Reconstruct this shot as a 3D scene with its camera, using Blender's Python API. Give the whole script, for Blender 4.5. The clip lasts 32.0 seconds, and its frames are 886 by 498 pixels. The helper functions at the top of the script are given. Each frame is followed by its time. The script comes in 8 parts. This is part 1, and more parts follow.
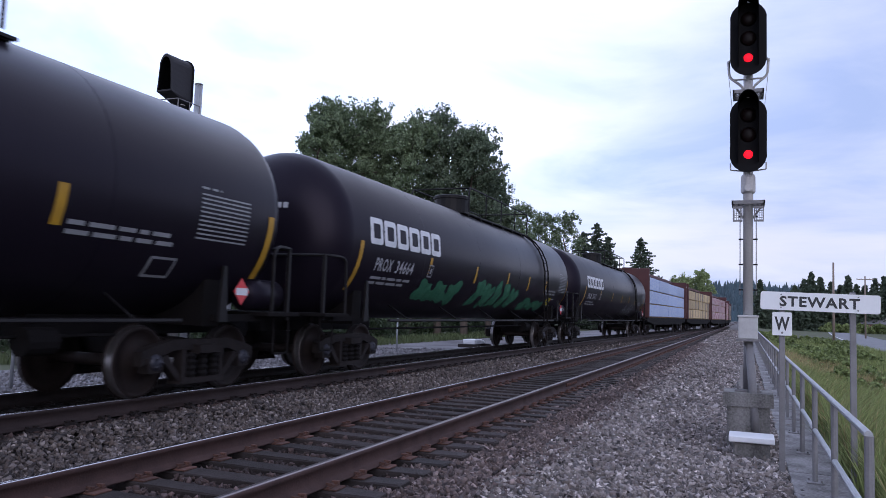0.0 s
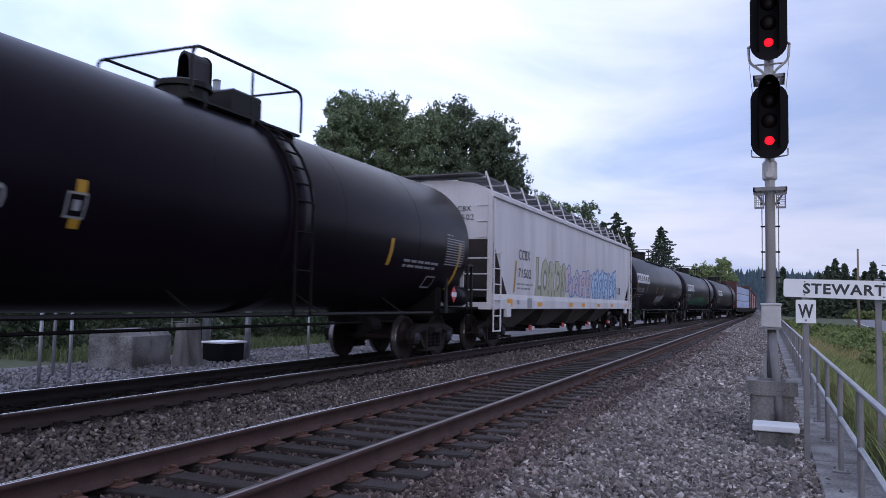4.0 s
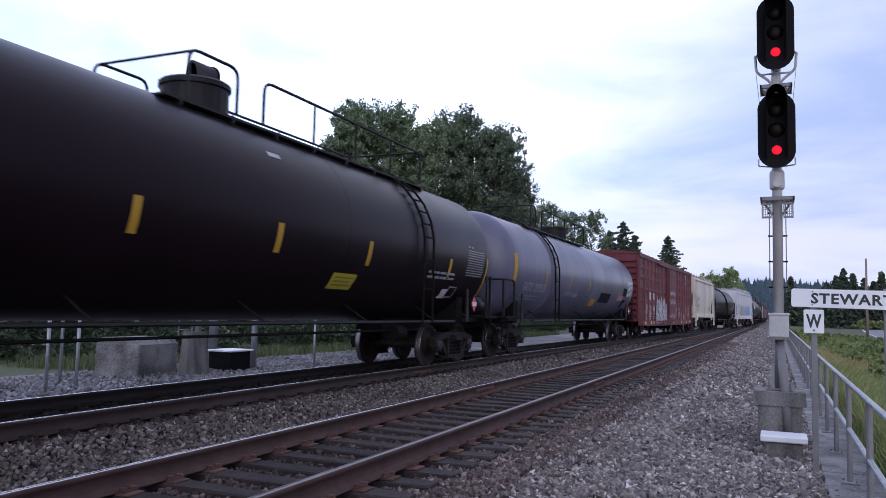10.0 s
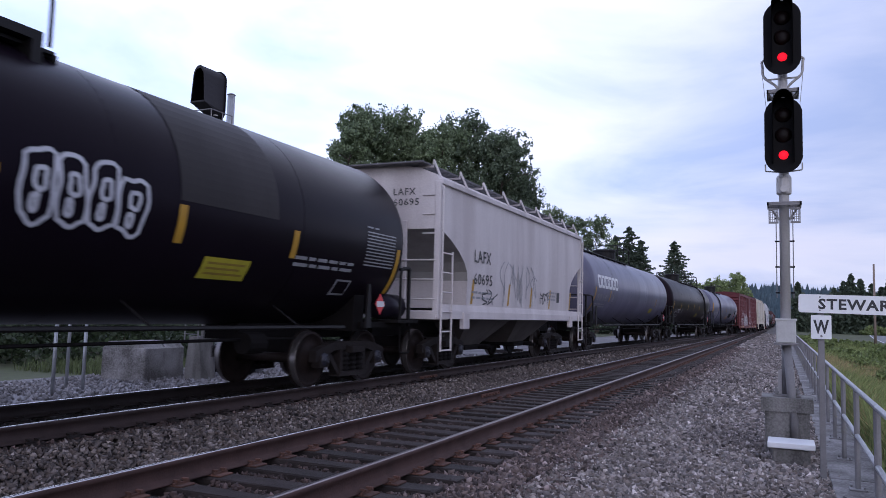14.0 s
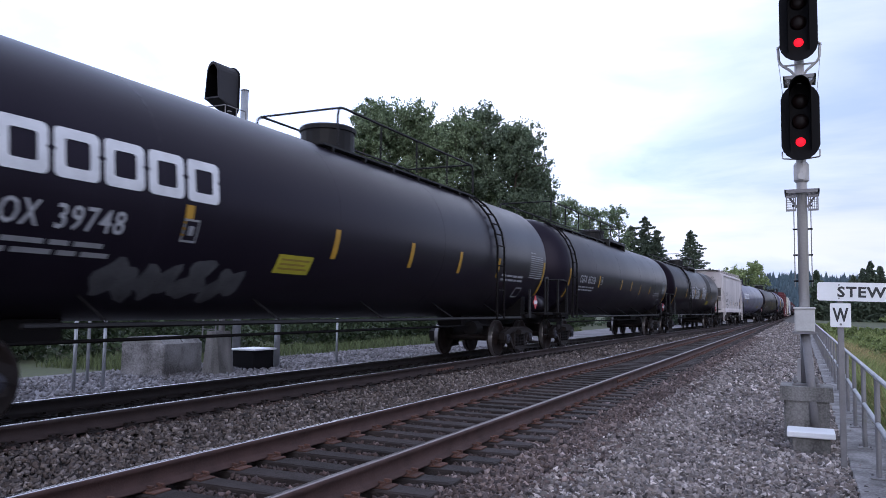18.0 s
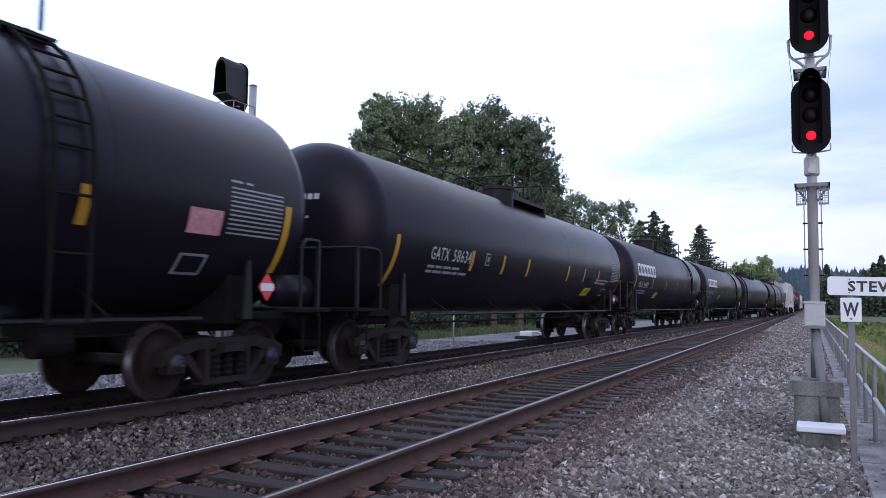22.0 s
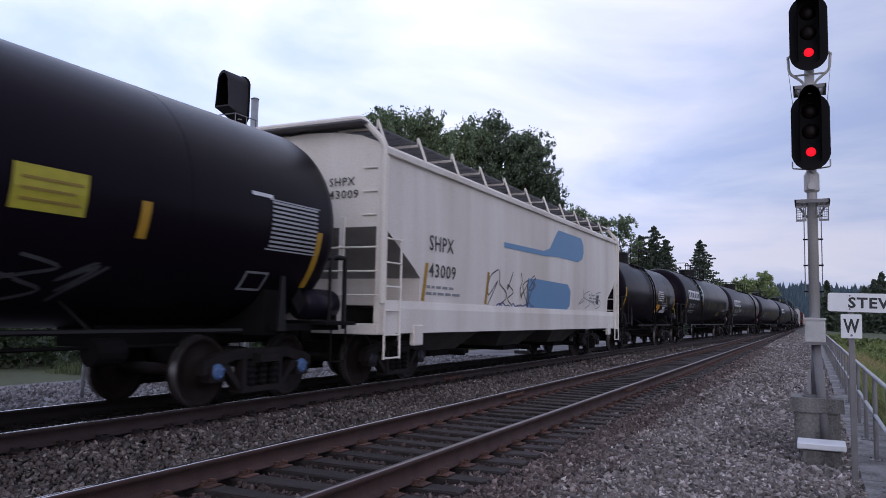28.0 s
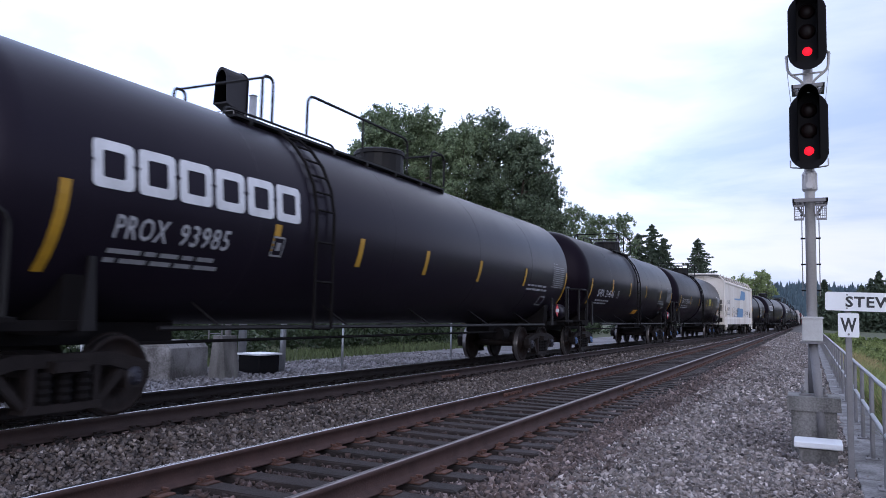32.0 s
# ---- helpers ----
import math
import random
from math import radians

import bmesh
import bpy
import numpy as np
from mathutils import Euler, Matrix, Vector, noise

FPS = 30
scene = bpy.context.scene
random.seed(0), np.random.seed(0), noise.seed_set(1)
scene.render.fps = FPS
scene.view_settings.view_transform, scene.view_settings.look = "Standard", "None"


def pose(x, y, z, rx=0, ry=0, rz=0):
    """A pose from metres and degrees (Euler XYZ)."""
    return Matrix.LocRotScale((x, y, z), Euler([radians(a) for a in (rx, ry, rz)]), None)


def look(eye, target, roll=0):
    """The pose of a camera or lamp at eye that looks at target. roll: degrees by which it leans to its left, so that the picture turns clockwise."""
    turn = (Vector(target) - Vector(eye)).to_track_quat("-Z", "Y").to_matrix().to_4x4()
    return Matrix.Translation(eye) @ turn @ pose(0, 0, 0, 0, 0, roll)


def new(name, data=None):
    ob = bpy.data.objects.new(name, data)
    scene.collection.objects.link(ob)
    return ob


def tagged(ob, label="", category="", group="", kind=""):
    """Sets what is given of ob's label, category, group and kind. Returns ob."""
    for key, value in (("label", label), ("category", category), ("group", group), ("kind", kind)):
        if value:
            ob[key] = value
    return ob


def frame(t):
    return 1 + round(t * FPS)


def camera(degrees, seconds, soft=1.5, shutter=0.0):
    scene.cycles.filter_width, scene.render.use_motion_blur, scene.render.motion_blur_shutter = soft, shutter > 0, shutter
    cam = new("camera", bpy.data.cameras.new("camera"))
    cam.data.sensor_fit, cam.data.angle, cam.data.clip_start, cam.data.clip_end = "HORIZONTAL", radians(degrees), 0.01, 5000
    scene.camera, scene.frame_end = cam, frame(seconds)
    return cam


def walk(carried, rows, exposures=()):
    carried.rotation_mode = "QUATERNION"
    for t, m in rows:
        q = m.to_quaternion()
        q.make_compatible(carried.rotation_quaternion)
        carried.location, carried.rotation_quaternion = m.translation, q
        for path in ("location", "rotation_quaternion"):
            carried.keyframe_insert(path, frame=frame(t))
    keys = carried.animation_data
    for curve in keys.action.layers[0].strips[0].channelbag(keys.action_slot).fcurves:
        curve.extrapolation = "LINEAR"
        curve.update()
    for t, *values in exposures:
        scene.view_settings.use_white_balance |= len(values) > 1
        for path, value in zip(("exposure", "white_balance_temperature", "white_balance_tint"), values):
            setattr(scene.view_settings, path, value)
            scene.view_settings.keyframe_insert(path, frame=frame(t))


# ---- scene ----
cam = camera(60.55, 32.0, soft=0.7, shutter=0.16)
EYE = (0.0, 0.0, 1.281)
PATH = [
    (0, 94.61, -1.89, 21.61),
    (0.5, 93.93, -1.63, 21.97),
    (1, 93.70, -1.58, 22.49),
    (1.5, 93.51, -1.53, 22.54),
    (2, 93.39, -1.32, 22.54),
    (2.5, 93.32, -1.35, 22.87),
    (3, 93.64, -1.24, 22.85),
    (3.5, 93.83, -1.26, 22.93),
    (5.5, 94.23, -1.06, 23.81),
    (6, 94.20, -1.45, 23.76),
    (6.5, 94.26, -1.32, 23.81),
    (7, 94.03, -1.47, 23.86),
    (7.5, 93.68, -1.67, 23.70),
    (8, 93.60, -1.89, 23.49),
    (8.5, 93.93, -1.58, 23.70),
    (9, 93.99, -1.53, 24.28),
    (9.5, 94.56, -1.45, 23.91),
    (10, 94.62, -1.33, 23.57),
    (10.5, 94.63, -0.83, 23.33),
    (11, 94.63, -1.25, 23.29),
    (11.5, 94.62, -1.09, 23.65),
    (12, 94.54, -1.54, 23.69),
    (12.5, 94.32, -1.46, 23.78),
    (13, 94.28, -1.69, 23.85),
    (13.5, 94.45, -1.40, 23.98),
    (14, 94.97, -1.46, 24.00),
    (14.5, 95.05, -1.49, 24.07),
    (16.5, 95.56, -0.50, 24.19),
    (17, 95.14, -0.77, 24.49),
    (17.5, 94.67, -0.82, 24.95),
    (18, 94.38, -0.81, 25.18),
    (18.5, 94.18, -0.69, 25.44),
    (19, 94.02, -0.41, 25.77),
    (19.5, 93.91, -0.91, 26.04),
    (20, 94.07, -0.49, 26.28),
    (20.5, 94.18, -0.21, 26.32),
    (21, 94.13, -0.52, 26.25),
    (21.5, 94.00, -0.98, 26.12),
    (22, 93.98, -0.76, 25.81),
    (22.5, 94.40, -0.38, 26.08),
    (23, 94.73, -0.75, 26.12),
    (23.5, 94.73, -0.88, 26.11),
    (24, 94.35, -1.04, 25.98),
    (24.5, 94.49, -0.96, 25.94),
    (25, 94.47, -1.24, 26.03),
    (25.5, 94.49, -1.21, 26.18),
    (27.5, 94.83, -1.25, 26.16),
    (28, 95.02, -1.13, 25.79),
    (28.5, 95.15, -1.22, 25.69),
    (29, 95.30, -1.60, 25.62),
    (29.5, 94.91, -1.41, 25.84),
    (30, 94.67, -1.48, 25.89),
    (30.5, 95.09, -1.36, 25.81),
    (31, 94.93, -1.25, 25.68),
    (31.5, 94.86, -1.24, 25.68),
    (32, 94.86, -1.30, 25.63),
]
TINTS = [(0, -0.12, 5690, 16.7), (1, 0.05, 5740, 15.7), (3, -0.25, 5640, 16.7), (6, -0.35, 5770, 16), (7, -0.2, 5750, 15.2), (8, 0.0, 5740, 14.8), (10, -0.1, 5740, 16.7), (12, -0.18, 5650, 18.5), (14, -0.25, 5700, 18.5), (17, -0.2, 5690, 13.8), (18, 0.1, 5750, 13.8), (23, 0.15, 5750, 13.8), (25, 0.05, 5750, 13.8), (26.5, -0.2, 5870, 14.6), (28, -0.48, 5930, 16.8), (29, -0.05, 5750, 14.8), (30, 0.0, 5750, 13.8), (32, 0.05, 5750, 13.8)]
walk(cam, [(t, pose(*EYE, a, b, c)) for t, a, b, c in PATH], TINTS)

# ---- world, sun ----
SUN = (155.0, 20.0)  # azimuth from the track's direction, height, degrees


def make_world():
    w = bpy.data.worlds.new("evening_sky")
    scene.world = w
    w.use_nodes = True
    nt = w.node_tree
    n, l = nt.nodes, nt.links
    n.clear()
    out, bg = n.new("ShaderNodeOutputWorld"), n.new("ShaderNodeBackground")
    sky = n.new("ShaderNodeTexSky")
    sky.sky_type, sky.sun_disc = "NISHITA", False
    sky.sun_elevation, sky.sun_rotation = radians(SUN[1]), radians(SUN[0])
    sky.air_density, sky.dust_density, sky.ozone_density = 1.0, 2.0, 1.5
    tc = n.new("ShaderNodeTexCoord")
    # clouds: a flat layer, so that they crowd towards the horizon
    sep = n.new("ShaderNodeSeparateXYZ")
    l.new(tc.outputs["Generated"], sep.inputs[0])
    up = n.new("ShaderNodeMath"); up.operation = "MAXIMUM"; up.inputs[1].default_value = 0.0
    l.new(sep.outputs["Z"], up.inputs[0])
    den = n.new("ShaderNodeMath"); den.operation = "ADD"; den.inputs[1].default_value = 0.16
    l.new(up.outputs[0], den.inputs[0])
    div = n.new("ShaderNodeVectorMath"); div.operation = "DIVIDE"
    comb = n.new("ShaderNodeCombineXYZ")
    for i in range(3):
        l.new(den.outputs[0], comb.inputs[i])
    l.new(tc.outputs["Generated"], div.inputs[0])
    l.new(comb.outputs[0], div.inputs[1])
    noi = n.new("ShaderNodeTexNoise")
    noi.inputs["Scale"].default_value, noi.inputs["Detail"].default_value = 1.1, 8.0
    noi.inputs["Roughness"].default_value, noi.inputs["Distortion"].default_value = 0.55, 0.5
    l.new(div.outputs[0], noi.inputs["Vector"])
    ramp = n.new("ShaderNodeValToRGB")
    e = ramp.color_ramp.elements
    e[0].position, e[0].color = 0.35, (0.55, 0.645, 0.9, 1)
    e[1].position, e[1].color = 0.66, (0.95, 0.96, 1.06, 1)
    l.new(noi.outputs["Fac"], ramp.inputs[0])
    # thin bright cloud over the siding, brighter the nearer to it
    az, el = radians(-58), radians(30)
    dot = n.new("ShaderNodeVectorMath"); dot.operation = "DOT_PRODUCT"
    dot.inputs[1].default_value = (math.sin(az) * math.cos(el), math.cos(az) * math.cos(el), math.sin(el))
    l.new(tc.outputs["Generated"], dot.inputs[0])
    glow = n.new("ShaderNodeMapRange")
    glow.interpolation_type = "SMOOTHSTEP"
    glow.inputs["From Min"].default_value, glow.inputs["From Max"].default_value = 0.45, 1.0
    glow.inputs["To Min"].default_value, glow.inputs["To Max"].default_value = 1.04, 2.0
    l.new(dot.outputs["Value"], glow.inputs["Value"])
    # lit banks of cloud low over the horizon
    bank = n.new("ShaderNodeTexNoise")
    bank.inputs["Scale"].default_value, bank.inputs["Detail"].default_value = 2.2, 6.0
    flat = n.new("ShaderNodeMapping")
    flat.inputs["Scale"].default_value = (1.0, 1.0, 9.0)
    l.new(tc.outputs["Generated"], flat.inputs[0])
    l.new(flat.outputs[0], bank.inputs["Vector"])
    low = n.new("ShaderNodeValToRGB")
    for k, (at_z, v) in enumerate(((0.0, 0.25), (0.06, 0.75), (0.1, 1.0), (0.17, 0.35), (0.26, 0.0))):
        el = low.color_ramp.elements[k] if k < 2 else low.color_ramp.elements.new(at_z)
        el.position, el.color = at_z, (v, v, v, 1)
    l.new(sep.outputs["Z"], low.inputs[0])
    edge = n.new("ShaderNodeMapRange")
    edge.inputs["From Min"].default_value, edge.inputs["From Max"].default_value = 0.42, 0.62
    l.new(bank.outputs["Fac"], edge.inputs["Value"])
    cov = n.new("ShaderNodeMath"); cov.operation = "MULTIPLY"
    l.new(low.outputs["Color"], cov.inputs[0])
    l.new(edge.outputs[0], cov.inputs[1])
    lit = n.new("ShaderNodeMix"); lit.data_type = "RGBA"
    lit.inputs["B"].default_value = (0.97, 0.94, 1.03, 1)
    l.new(cov.outputs[0], lit.inputs["Factor"])
    l.new(ramp.outputs["Color"], lit.inputs["A"])
    mul = n.new("ShaderNodeVectorMath"); mul.operation = "SCALE"
    l.new(lit.outputs["Result"], mul.inputs[0])
    l.new(glow.outputs[0], mul.inputs["Scale"])
    dim = n.new("ShaderNodeVectorMath"); dim.operation = "SCALE"; dim.inputs["Scale"].default_value = 0.1
    l.new(sky.outputs[0], dim.inputs[0])
    mix = n.new("ShaderNodeMix"); mix.data_type = "RGBA"
    mix.inputs["Factor"].default_value = 0.86
    l.new(dim.outputs[0], mix.inputs["A"])
    l.new(mul.outputs[0], mix.inputs["B"])
    l.new(mix.outputs["Result"], bg.inputs["Color"])
    bg.inputs["Strength"].default_value = 1.0
    l.new(bg.outputs[0], out.inputs[0])


make_world()
sun_data = bpy.data.lights.new("sun", "SUN")
sun_data.energy, sun_data.angle, sun_data.color = 0.85, radians(50), (1.0, 0.96, 0.93)
sun = new("sun", sun_data)
_a, _e = radians(SUN[0]), radians(SUN[1])
sun.matrix_world = look((math.sin(_a) * 50, math.cos(_a) * 50, math.tan(_e) * 50), (0, 0, 0))


# ---- materials ----
def mat(name, base, dark=None, rough=0.6, metal=0.0, scale=3.0, fine=40.0, bump=0.15, streak=0.0, blotch=0.5, spread=0.0, emit=0.0, rvar=0.12, spec=0.5, trans=0.0, mixed=None, sheen=None):
    """A surface with stains (scale), grain (fine), relief, and streaks that run down it."""
    m = bpy.data.materials.new(name)
    m.use_nodes = True
    n, l = m.node_tree.nodes, m.node_tree.links
    b = n["Principled BSDF"]
    dark = dark or tuple(c * 0.6 for c in base)
    tc = n.new("ShaderNodeTexCoord")
    big = n.new("ShaderNodeTexNoise")
    big.inputs["Scale"].default_value, big.inputs["Detail"].default_value = scale, 5.0
    src = tc.outputs["Object"]
    if streak:
        mp = n.new("ShaderNodeMapping")
        mp.inputs["Scale"].default_value = (1, 1, 1 / streak)
        l.new(src, mp.inputs[0])
        l.new(mp.outputs[0], big.inputs["Vector"])
    else:
        l.new(src, big.inputs["Vector"])
    small = n.new("ShaderNodeTexNoise")
    small.inputs["Scale"].default_value, small.inputs["Detail"].default_value = fine, 3.0
    l.new(src, small.inputs["Vector"])
    r1 = n.new("ShaderNodeMapRange")
    r1.inputs["From Min"].default_value, r1.inputs["From Max"].default_value = 0.35, 0.72
    r1.inputs["To Max"].default_value = blotch
    l.new(big.outputs["Fac"], r1.inputs["Value"])
    r2 = n.new("ShaderNodeMapRange")
    r2.inputs["From Min"].default_value, r2.inputs["From Max"].default_value = 0.3, 0.7
    r2.inputs["To Max"].default_value = blotch * 0.6
    l.new(small.outputs["Fac"], r2.inputs["Value"])
    add = n.new("ShaderNodeMath"); add.operation = "ADD"; add.use_clamp = True
    l.new(r1.outputs[0], add.inputs[0])
    l.new(r2.outputs[0], add.inputs[1])
    mix = n.new("ShaderNodeMix"); mix.data_type = "RGBA"
    mix.inputs["A"].default_value, mix.inputs["B"].default_value = (*base, 1), (*dark, 1)
    l.new(add.outputs[0], mix.inputs["Factor"])
    col = mix.outputs["Result"]
    if spread:
        oi = n.new("ShaderNodeObjectInfo")
        geo = n.new("ShaderNodeNewGeometry")
        s = n.new("ShaderNodeMath"); s.operation = "ADD"
        l.new(oi.outputs["Random"], s.inputs[0])
        l.new(geo.outputs["Random Per Island"], s.inputs[1])
        fr = n.new("ShaderNodeMath"); fr.operation = "FRACT"
        l.new(s.outputs[0], fr.inputs[0])
        rr = n.new("ShaderNodeMapRange")
        rr.inputs["To Min"].default_value, rr.inputs["To Max"].default_value = 1 - spread, 1 + spread
        l.new(fr.outputs[0], rr.inputs["Value"])
        if mixed:
            cr = n.new("ShaderNodeValToRGB")
            cr.color_ramp.elements[0].color, cr.color_ramp.elements[1].color = (*mixed[0], 1), (*mixed[-1], 1)
            for i in range(1, len(mixed) - 1):
                cr.color_ramp.elements.new(i / (len(mixed) - 1)).color = (*mixed[i], 1)
            wh = n.new("ShaderNodeMath"); wh.operation = "MULTIPLY"; wh.inputs[1].default_value = 7.0
            l.new(fr.outputs[0], wh.inputs[0])
            wf = n.new("ShaderNodeMath"); wf.operation = "FRACT"
            l.new(wh.outputs[0], wf.inputs[0])
            l.new(wf.outputs[0], cr.inputs[0])
            mm = n.new("ShaderNodeMix"); mm.data_type = "RGBA"; mm.blend_type = "MULTIPLY"
            mm.inputs["Factor"].default_value = 1.0
            l.new(col, mm.inputs["A"])
            l.new(cr.outputs[0], mm.inputs["B"])
            col = mm.outputs["Result"]
        sc = n.new("ShaderNodeVectorMath"); sc.operation = "SCALE"
        l.new(col, sc.inputs[0])
        l.new(rr.outputs[0], sc.inputs["Scale"])
        col = sc.outputs[0]
    l.new(col, b.inputs["Base Color"])
    rg = n.new("ShaderNodeMapRange")
    rg.inputs["To Min"].default_value, rg.inputs["To Max"].default_value = max(0.03, rough - rvar), min(1, rough + rvar)
    l.new(big.outputs["Fac"], rg.inputs["Value"])
    l.new(rg.outputs[0], b.inputs["Roughness"])
    b.inputs["Metallic"].default_value = metal
    b.inputs["Specular IOR Level"].default_value = spec
    if sheen:
        b.inputs["Specular Tint"].default_value = (*sheen, 1)
    if trans:
        tr = n.new("ShaderNodeBsdfTranslucent")
        l.new(col, tr.inputs["Color"])
        sh = n.new("ShaderNodeMixShader")
        sh.inputs[0].default_value = trans
        l.new(b.outputs[0], sh.inputs[1])
        l.new(tr.outputs[0], sh.inputs[2])
        l.new(sh.outputs[0], n["Material Output"].inputs["Surface"])
    if bump:
        bp = n.new("ShaderNodeBump")
        bp.inputs["Strength"].default_value, bp.inputs["Distance"].default_value = bump, 0.02
        l.new(small.outputs["Fac"], bp.inputs["Height"])
        l.new(bp.outputs[0], b.inputs["Normal"])
    if emit:
        b.inputs["Emission Color"].default_value = (*base, 1)
        b.inputs["Emission Strength"].default_value = emit
    return m


BALLAST = mat("ballast_stone", (0.4, 0.365, 0.35), (0.2, 0.175, 0.17), 0.9, scale=0.6, fine=30, bump=0.9, blotch=0.6, spread=0.35, mixed=((0.12, 0.108, 0.108), (0.74, 0.68, 0.62), (0.34, 0.34, 0.36), (1.1, 1.05, 1.0), (0.36, 0.31, 0.29), (1.85, 1.82, 1.8)))
BALLAST_BROWN = mat("rust_stained_ballast", (0.125, 0.09, 0.084), (0.045, 0.03, 0.028), 0.9, scale=0.8, fine=30, bump=0.9, blotch=0.7, spread=0.35, mixed=((0.2, 0.17, 0.17), (0.7, 0.58, 0.52), (0.4, 0.38, 0.4), (1.0, 0.92, 0.87), (0.35, 0.28, 0.26), (1.8, 1.74, 1.72)))
BALLAST_MID = mat("worn_ballast_between_tracks", (0.25, 0.22, 0.21), (0.11, 0.092, 0.088), 0.9, scale=0.7, fine=30, bump=0.9, blotch=0.7, spread=0.35, mixed=((0.18, 0.16, 0.16), (0.72, 0.63, 0.57), (0.42, 0.41, 0.43), (1.0, 0.95, 0.9), (0.38, 0.33, 0.31), (1.8, 1.77, 1.75)))
BALLAST_BLACK = mat("near_black_ballast", (0.016, 0.0125, 0.012), (0.008, 0.006, 0.006), 0.9, scale=0.8, fine=30, bump=0.9, blotch=0.7, spread=0.4)
BALLAST_EDGE = mat("brown_dusted_ballast", (0.25, 0.205, 0.195), (0.1, 0.075, 0.07), 0.9, scale=0.7, fine=30, bump=0.9, blotch=0.7, spread=0.35, mixed=((0.14, 0.12, 0.12), (0.7, 0.6, 0.54), (0.36, 0.34, 0.36), (1.05, 0.97, 0.92), (0.36, 0.3, 0.28), (1.8, 1.75, 1.72)))
# far darker than the stones: shade in the gaps, given as bed colour
BALLAST_GAPS = mat("shade_dark_ballast_bed", (0.045, 0.038, 0.037), (0.014, 0.011, 0.011), 0.95, scale=1.2, fine=16, bump=1.0, blotch=0.9)
BALLAST_FAR = mat("distant_ballast", (0.22, 0.2, 0.193), (0.075, 0.067, 0.065), 0.95, scale=0.8, fine=9, bump=0.9, blotch=0.9)
GRAVEL = mat("pale_gravel", (0.29, 0.275, 0.285), (0.13, 0.12, 0.125), 0.95, scale=0.5, fine=18, bump=0.8, blotch=0.8, spread=0.4)
RAIL_RUST = mat("rusty_rail", (0.066, 0.032, 0.027), (0.024, 0.0125, 0.011), 0.8, 0.1, scale=4, fine=60, bump=0.2)
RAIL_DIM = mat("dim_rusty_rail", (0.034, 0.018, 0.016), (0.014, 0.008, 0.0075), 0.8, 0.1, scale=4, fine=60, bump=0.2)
RAIL_DARK = mat("near_black_rail", (0.022, 0.016, 0.015), (0.012, 0.009, 0.009), 0.7, 0.1, scale=4, fine=60, bump=0.2, spec=0.3)
RAIL_SHINE = mat("polished_rail_head", (0.62, 0.6, 0.62), (0.45, 0.42, 0.43), 0.22, 0.9, scale=1.5, fine=80, bump=0.02)
RAIL_TOP = mat("worn_rail_head", (0.27, 0.235, 0.235), (0.15, 0.125, 0.12), 0.34, 0.8, scale=1.5, fine=80, bump=0.03)
RUST = mat("rusty_plate", (0.13, 0.06, 0.043), (0.06, 0.032, 0.027), 0.85, 0.1, scale=9, fine=70, bump=0.3, spread=0.3)
TIE = mat("creosoted_timber", (0.038, 0.027, 0.0255), (0.013, 0.009, 0.0085), 0.85, scale=5, fine=55, bump=0.6, spread=0.35)
CONCRETE = mat("weathered_concrete", (0.3, 0.285, 0.275), (0.085, 0.08, 0.075), 0.9, scale=3, fine=45, bump=0.3, streak=4, blotch=0.8)
PALE_CONCRETE = mat("pale_concrete", (0.36, 0.345, 0.345), (0.1, 0.092, 0.09), 0.9, scale=2, fine=30, bump=0.4, blotch=0.85)
GALV = mat("galvanised_steel", (0.45, 0.46, 0.48), (0.28, 0.29, 0.31), 0.5, 0.6, scale=7, fine=60, bump=0.1)
MAST = mat("pale_grey_mast", (0.52, 0.5, 0.5), (0.32, 0.30, 0.29), 0.6, 0.2, scale=4, fine=60, bump=0.1, streak=5)
GREY_POST = mat("dull_grey_post", (0.27, 0.26, 0.27), (0.17, 0.16, 0.16), 0.7, 0.3, scale=5, fine=60, bump=0.15)
HOOD_GREY = mat("weathered_black_hood", (0.022, 0.02, 0.024), (0.035, 0.032, 0.036), 0.6, spec=0.3, scale=4, fine=50, bump=0.1)
# near-black so lamp light does not show; the hollow's shade is in the colour
HOOD_BLACK = mat("hollow_shade_black_hood", (0.003, 0.003, 0.0035), (0.005, 0.005, 0.005), 0.95, scale=5, fine=60, bump=0.0, spec=0.05)
SIGNAL_BLACK = mat("matt_black_paint", (0.008, 0.0075, 0.009), (0.013, 0.012, 0.014), 0.7, spec=0.12, scale=5, fine=60, bump=0.1)
WHITE = mat("white_enamel", (0.86, 0.86, 0.88), (0.76, 0.76, 0.78), 0.45, scale=3, fine=40, bump=0.04, blotch=0.4)
BOX_GREY = mat("off_white_box_paint", (0.6, 0.59, 0.58), (0.42, 0.4, 0.39), 0.5, scale=6, fine=50, bump=0.08)
LETTER_BLACK = mat("black_lettering", (0.02, 0.02, 0.025), (0.035, 0.035, 0.04), 0.5, bump=0.0)
RED_LAMP = mat("lit_red_lens", (0.9, 0.008, 0.018), (0.8, 0.008, 0.015), 0.5, bump=0.0, spec=0.1, emit=1.7)
DARK_LENS = mat("unlit_lens", (0.012, 0.006, 0.006), (0.008, 0.005, 0.005), 0.35, bump=0.0, spec=0.12)
ASPHALT = mat("worn_asphalt", (0.2, 0.2, 0.21), (0.14, 0.14, 0.15), 0.9, scale=0.7, fine=30, bump=0.2)
GRASS = mat("grass", (0.24, 0.28, 0.095), (0.12, 0.15, 0.05), 0.85, scale=0.5, fine=9, bump=0.4, spread=0.35)
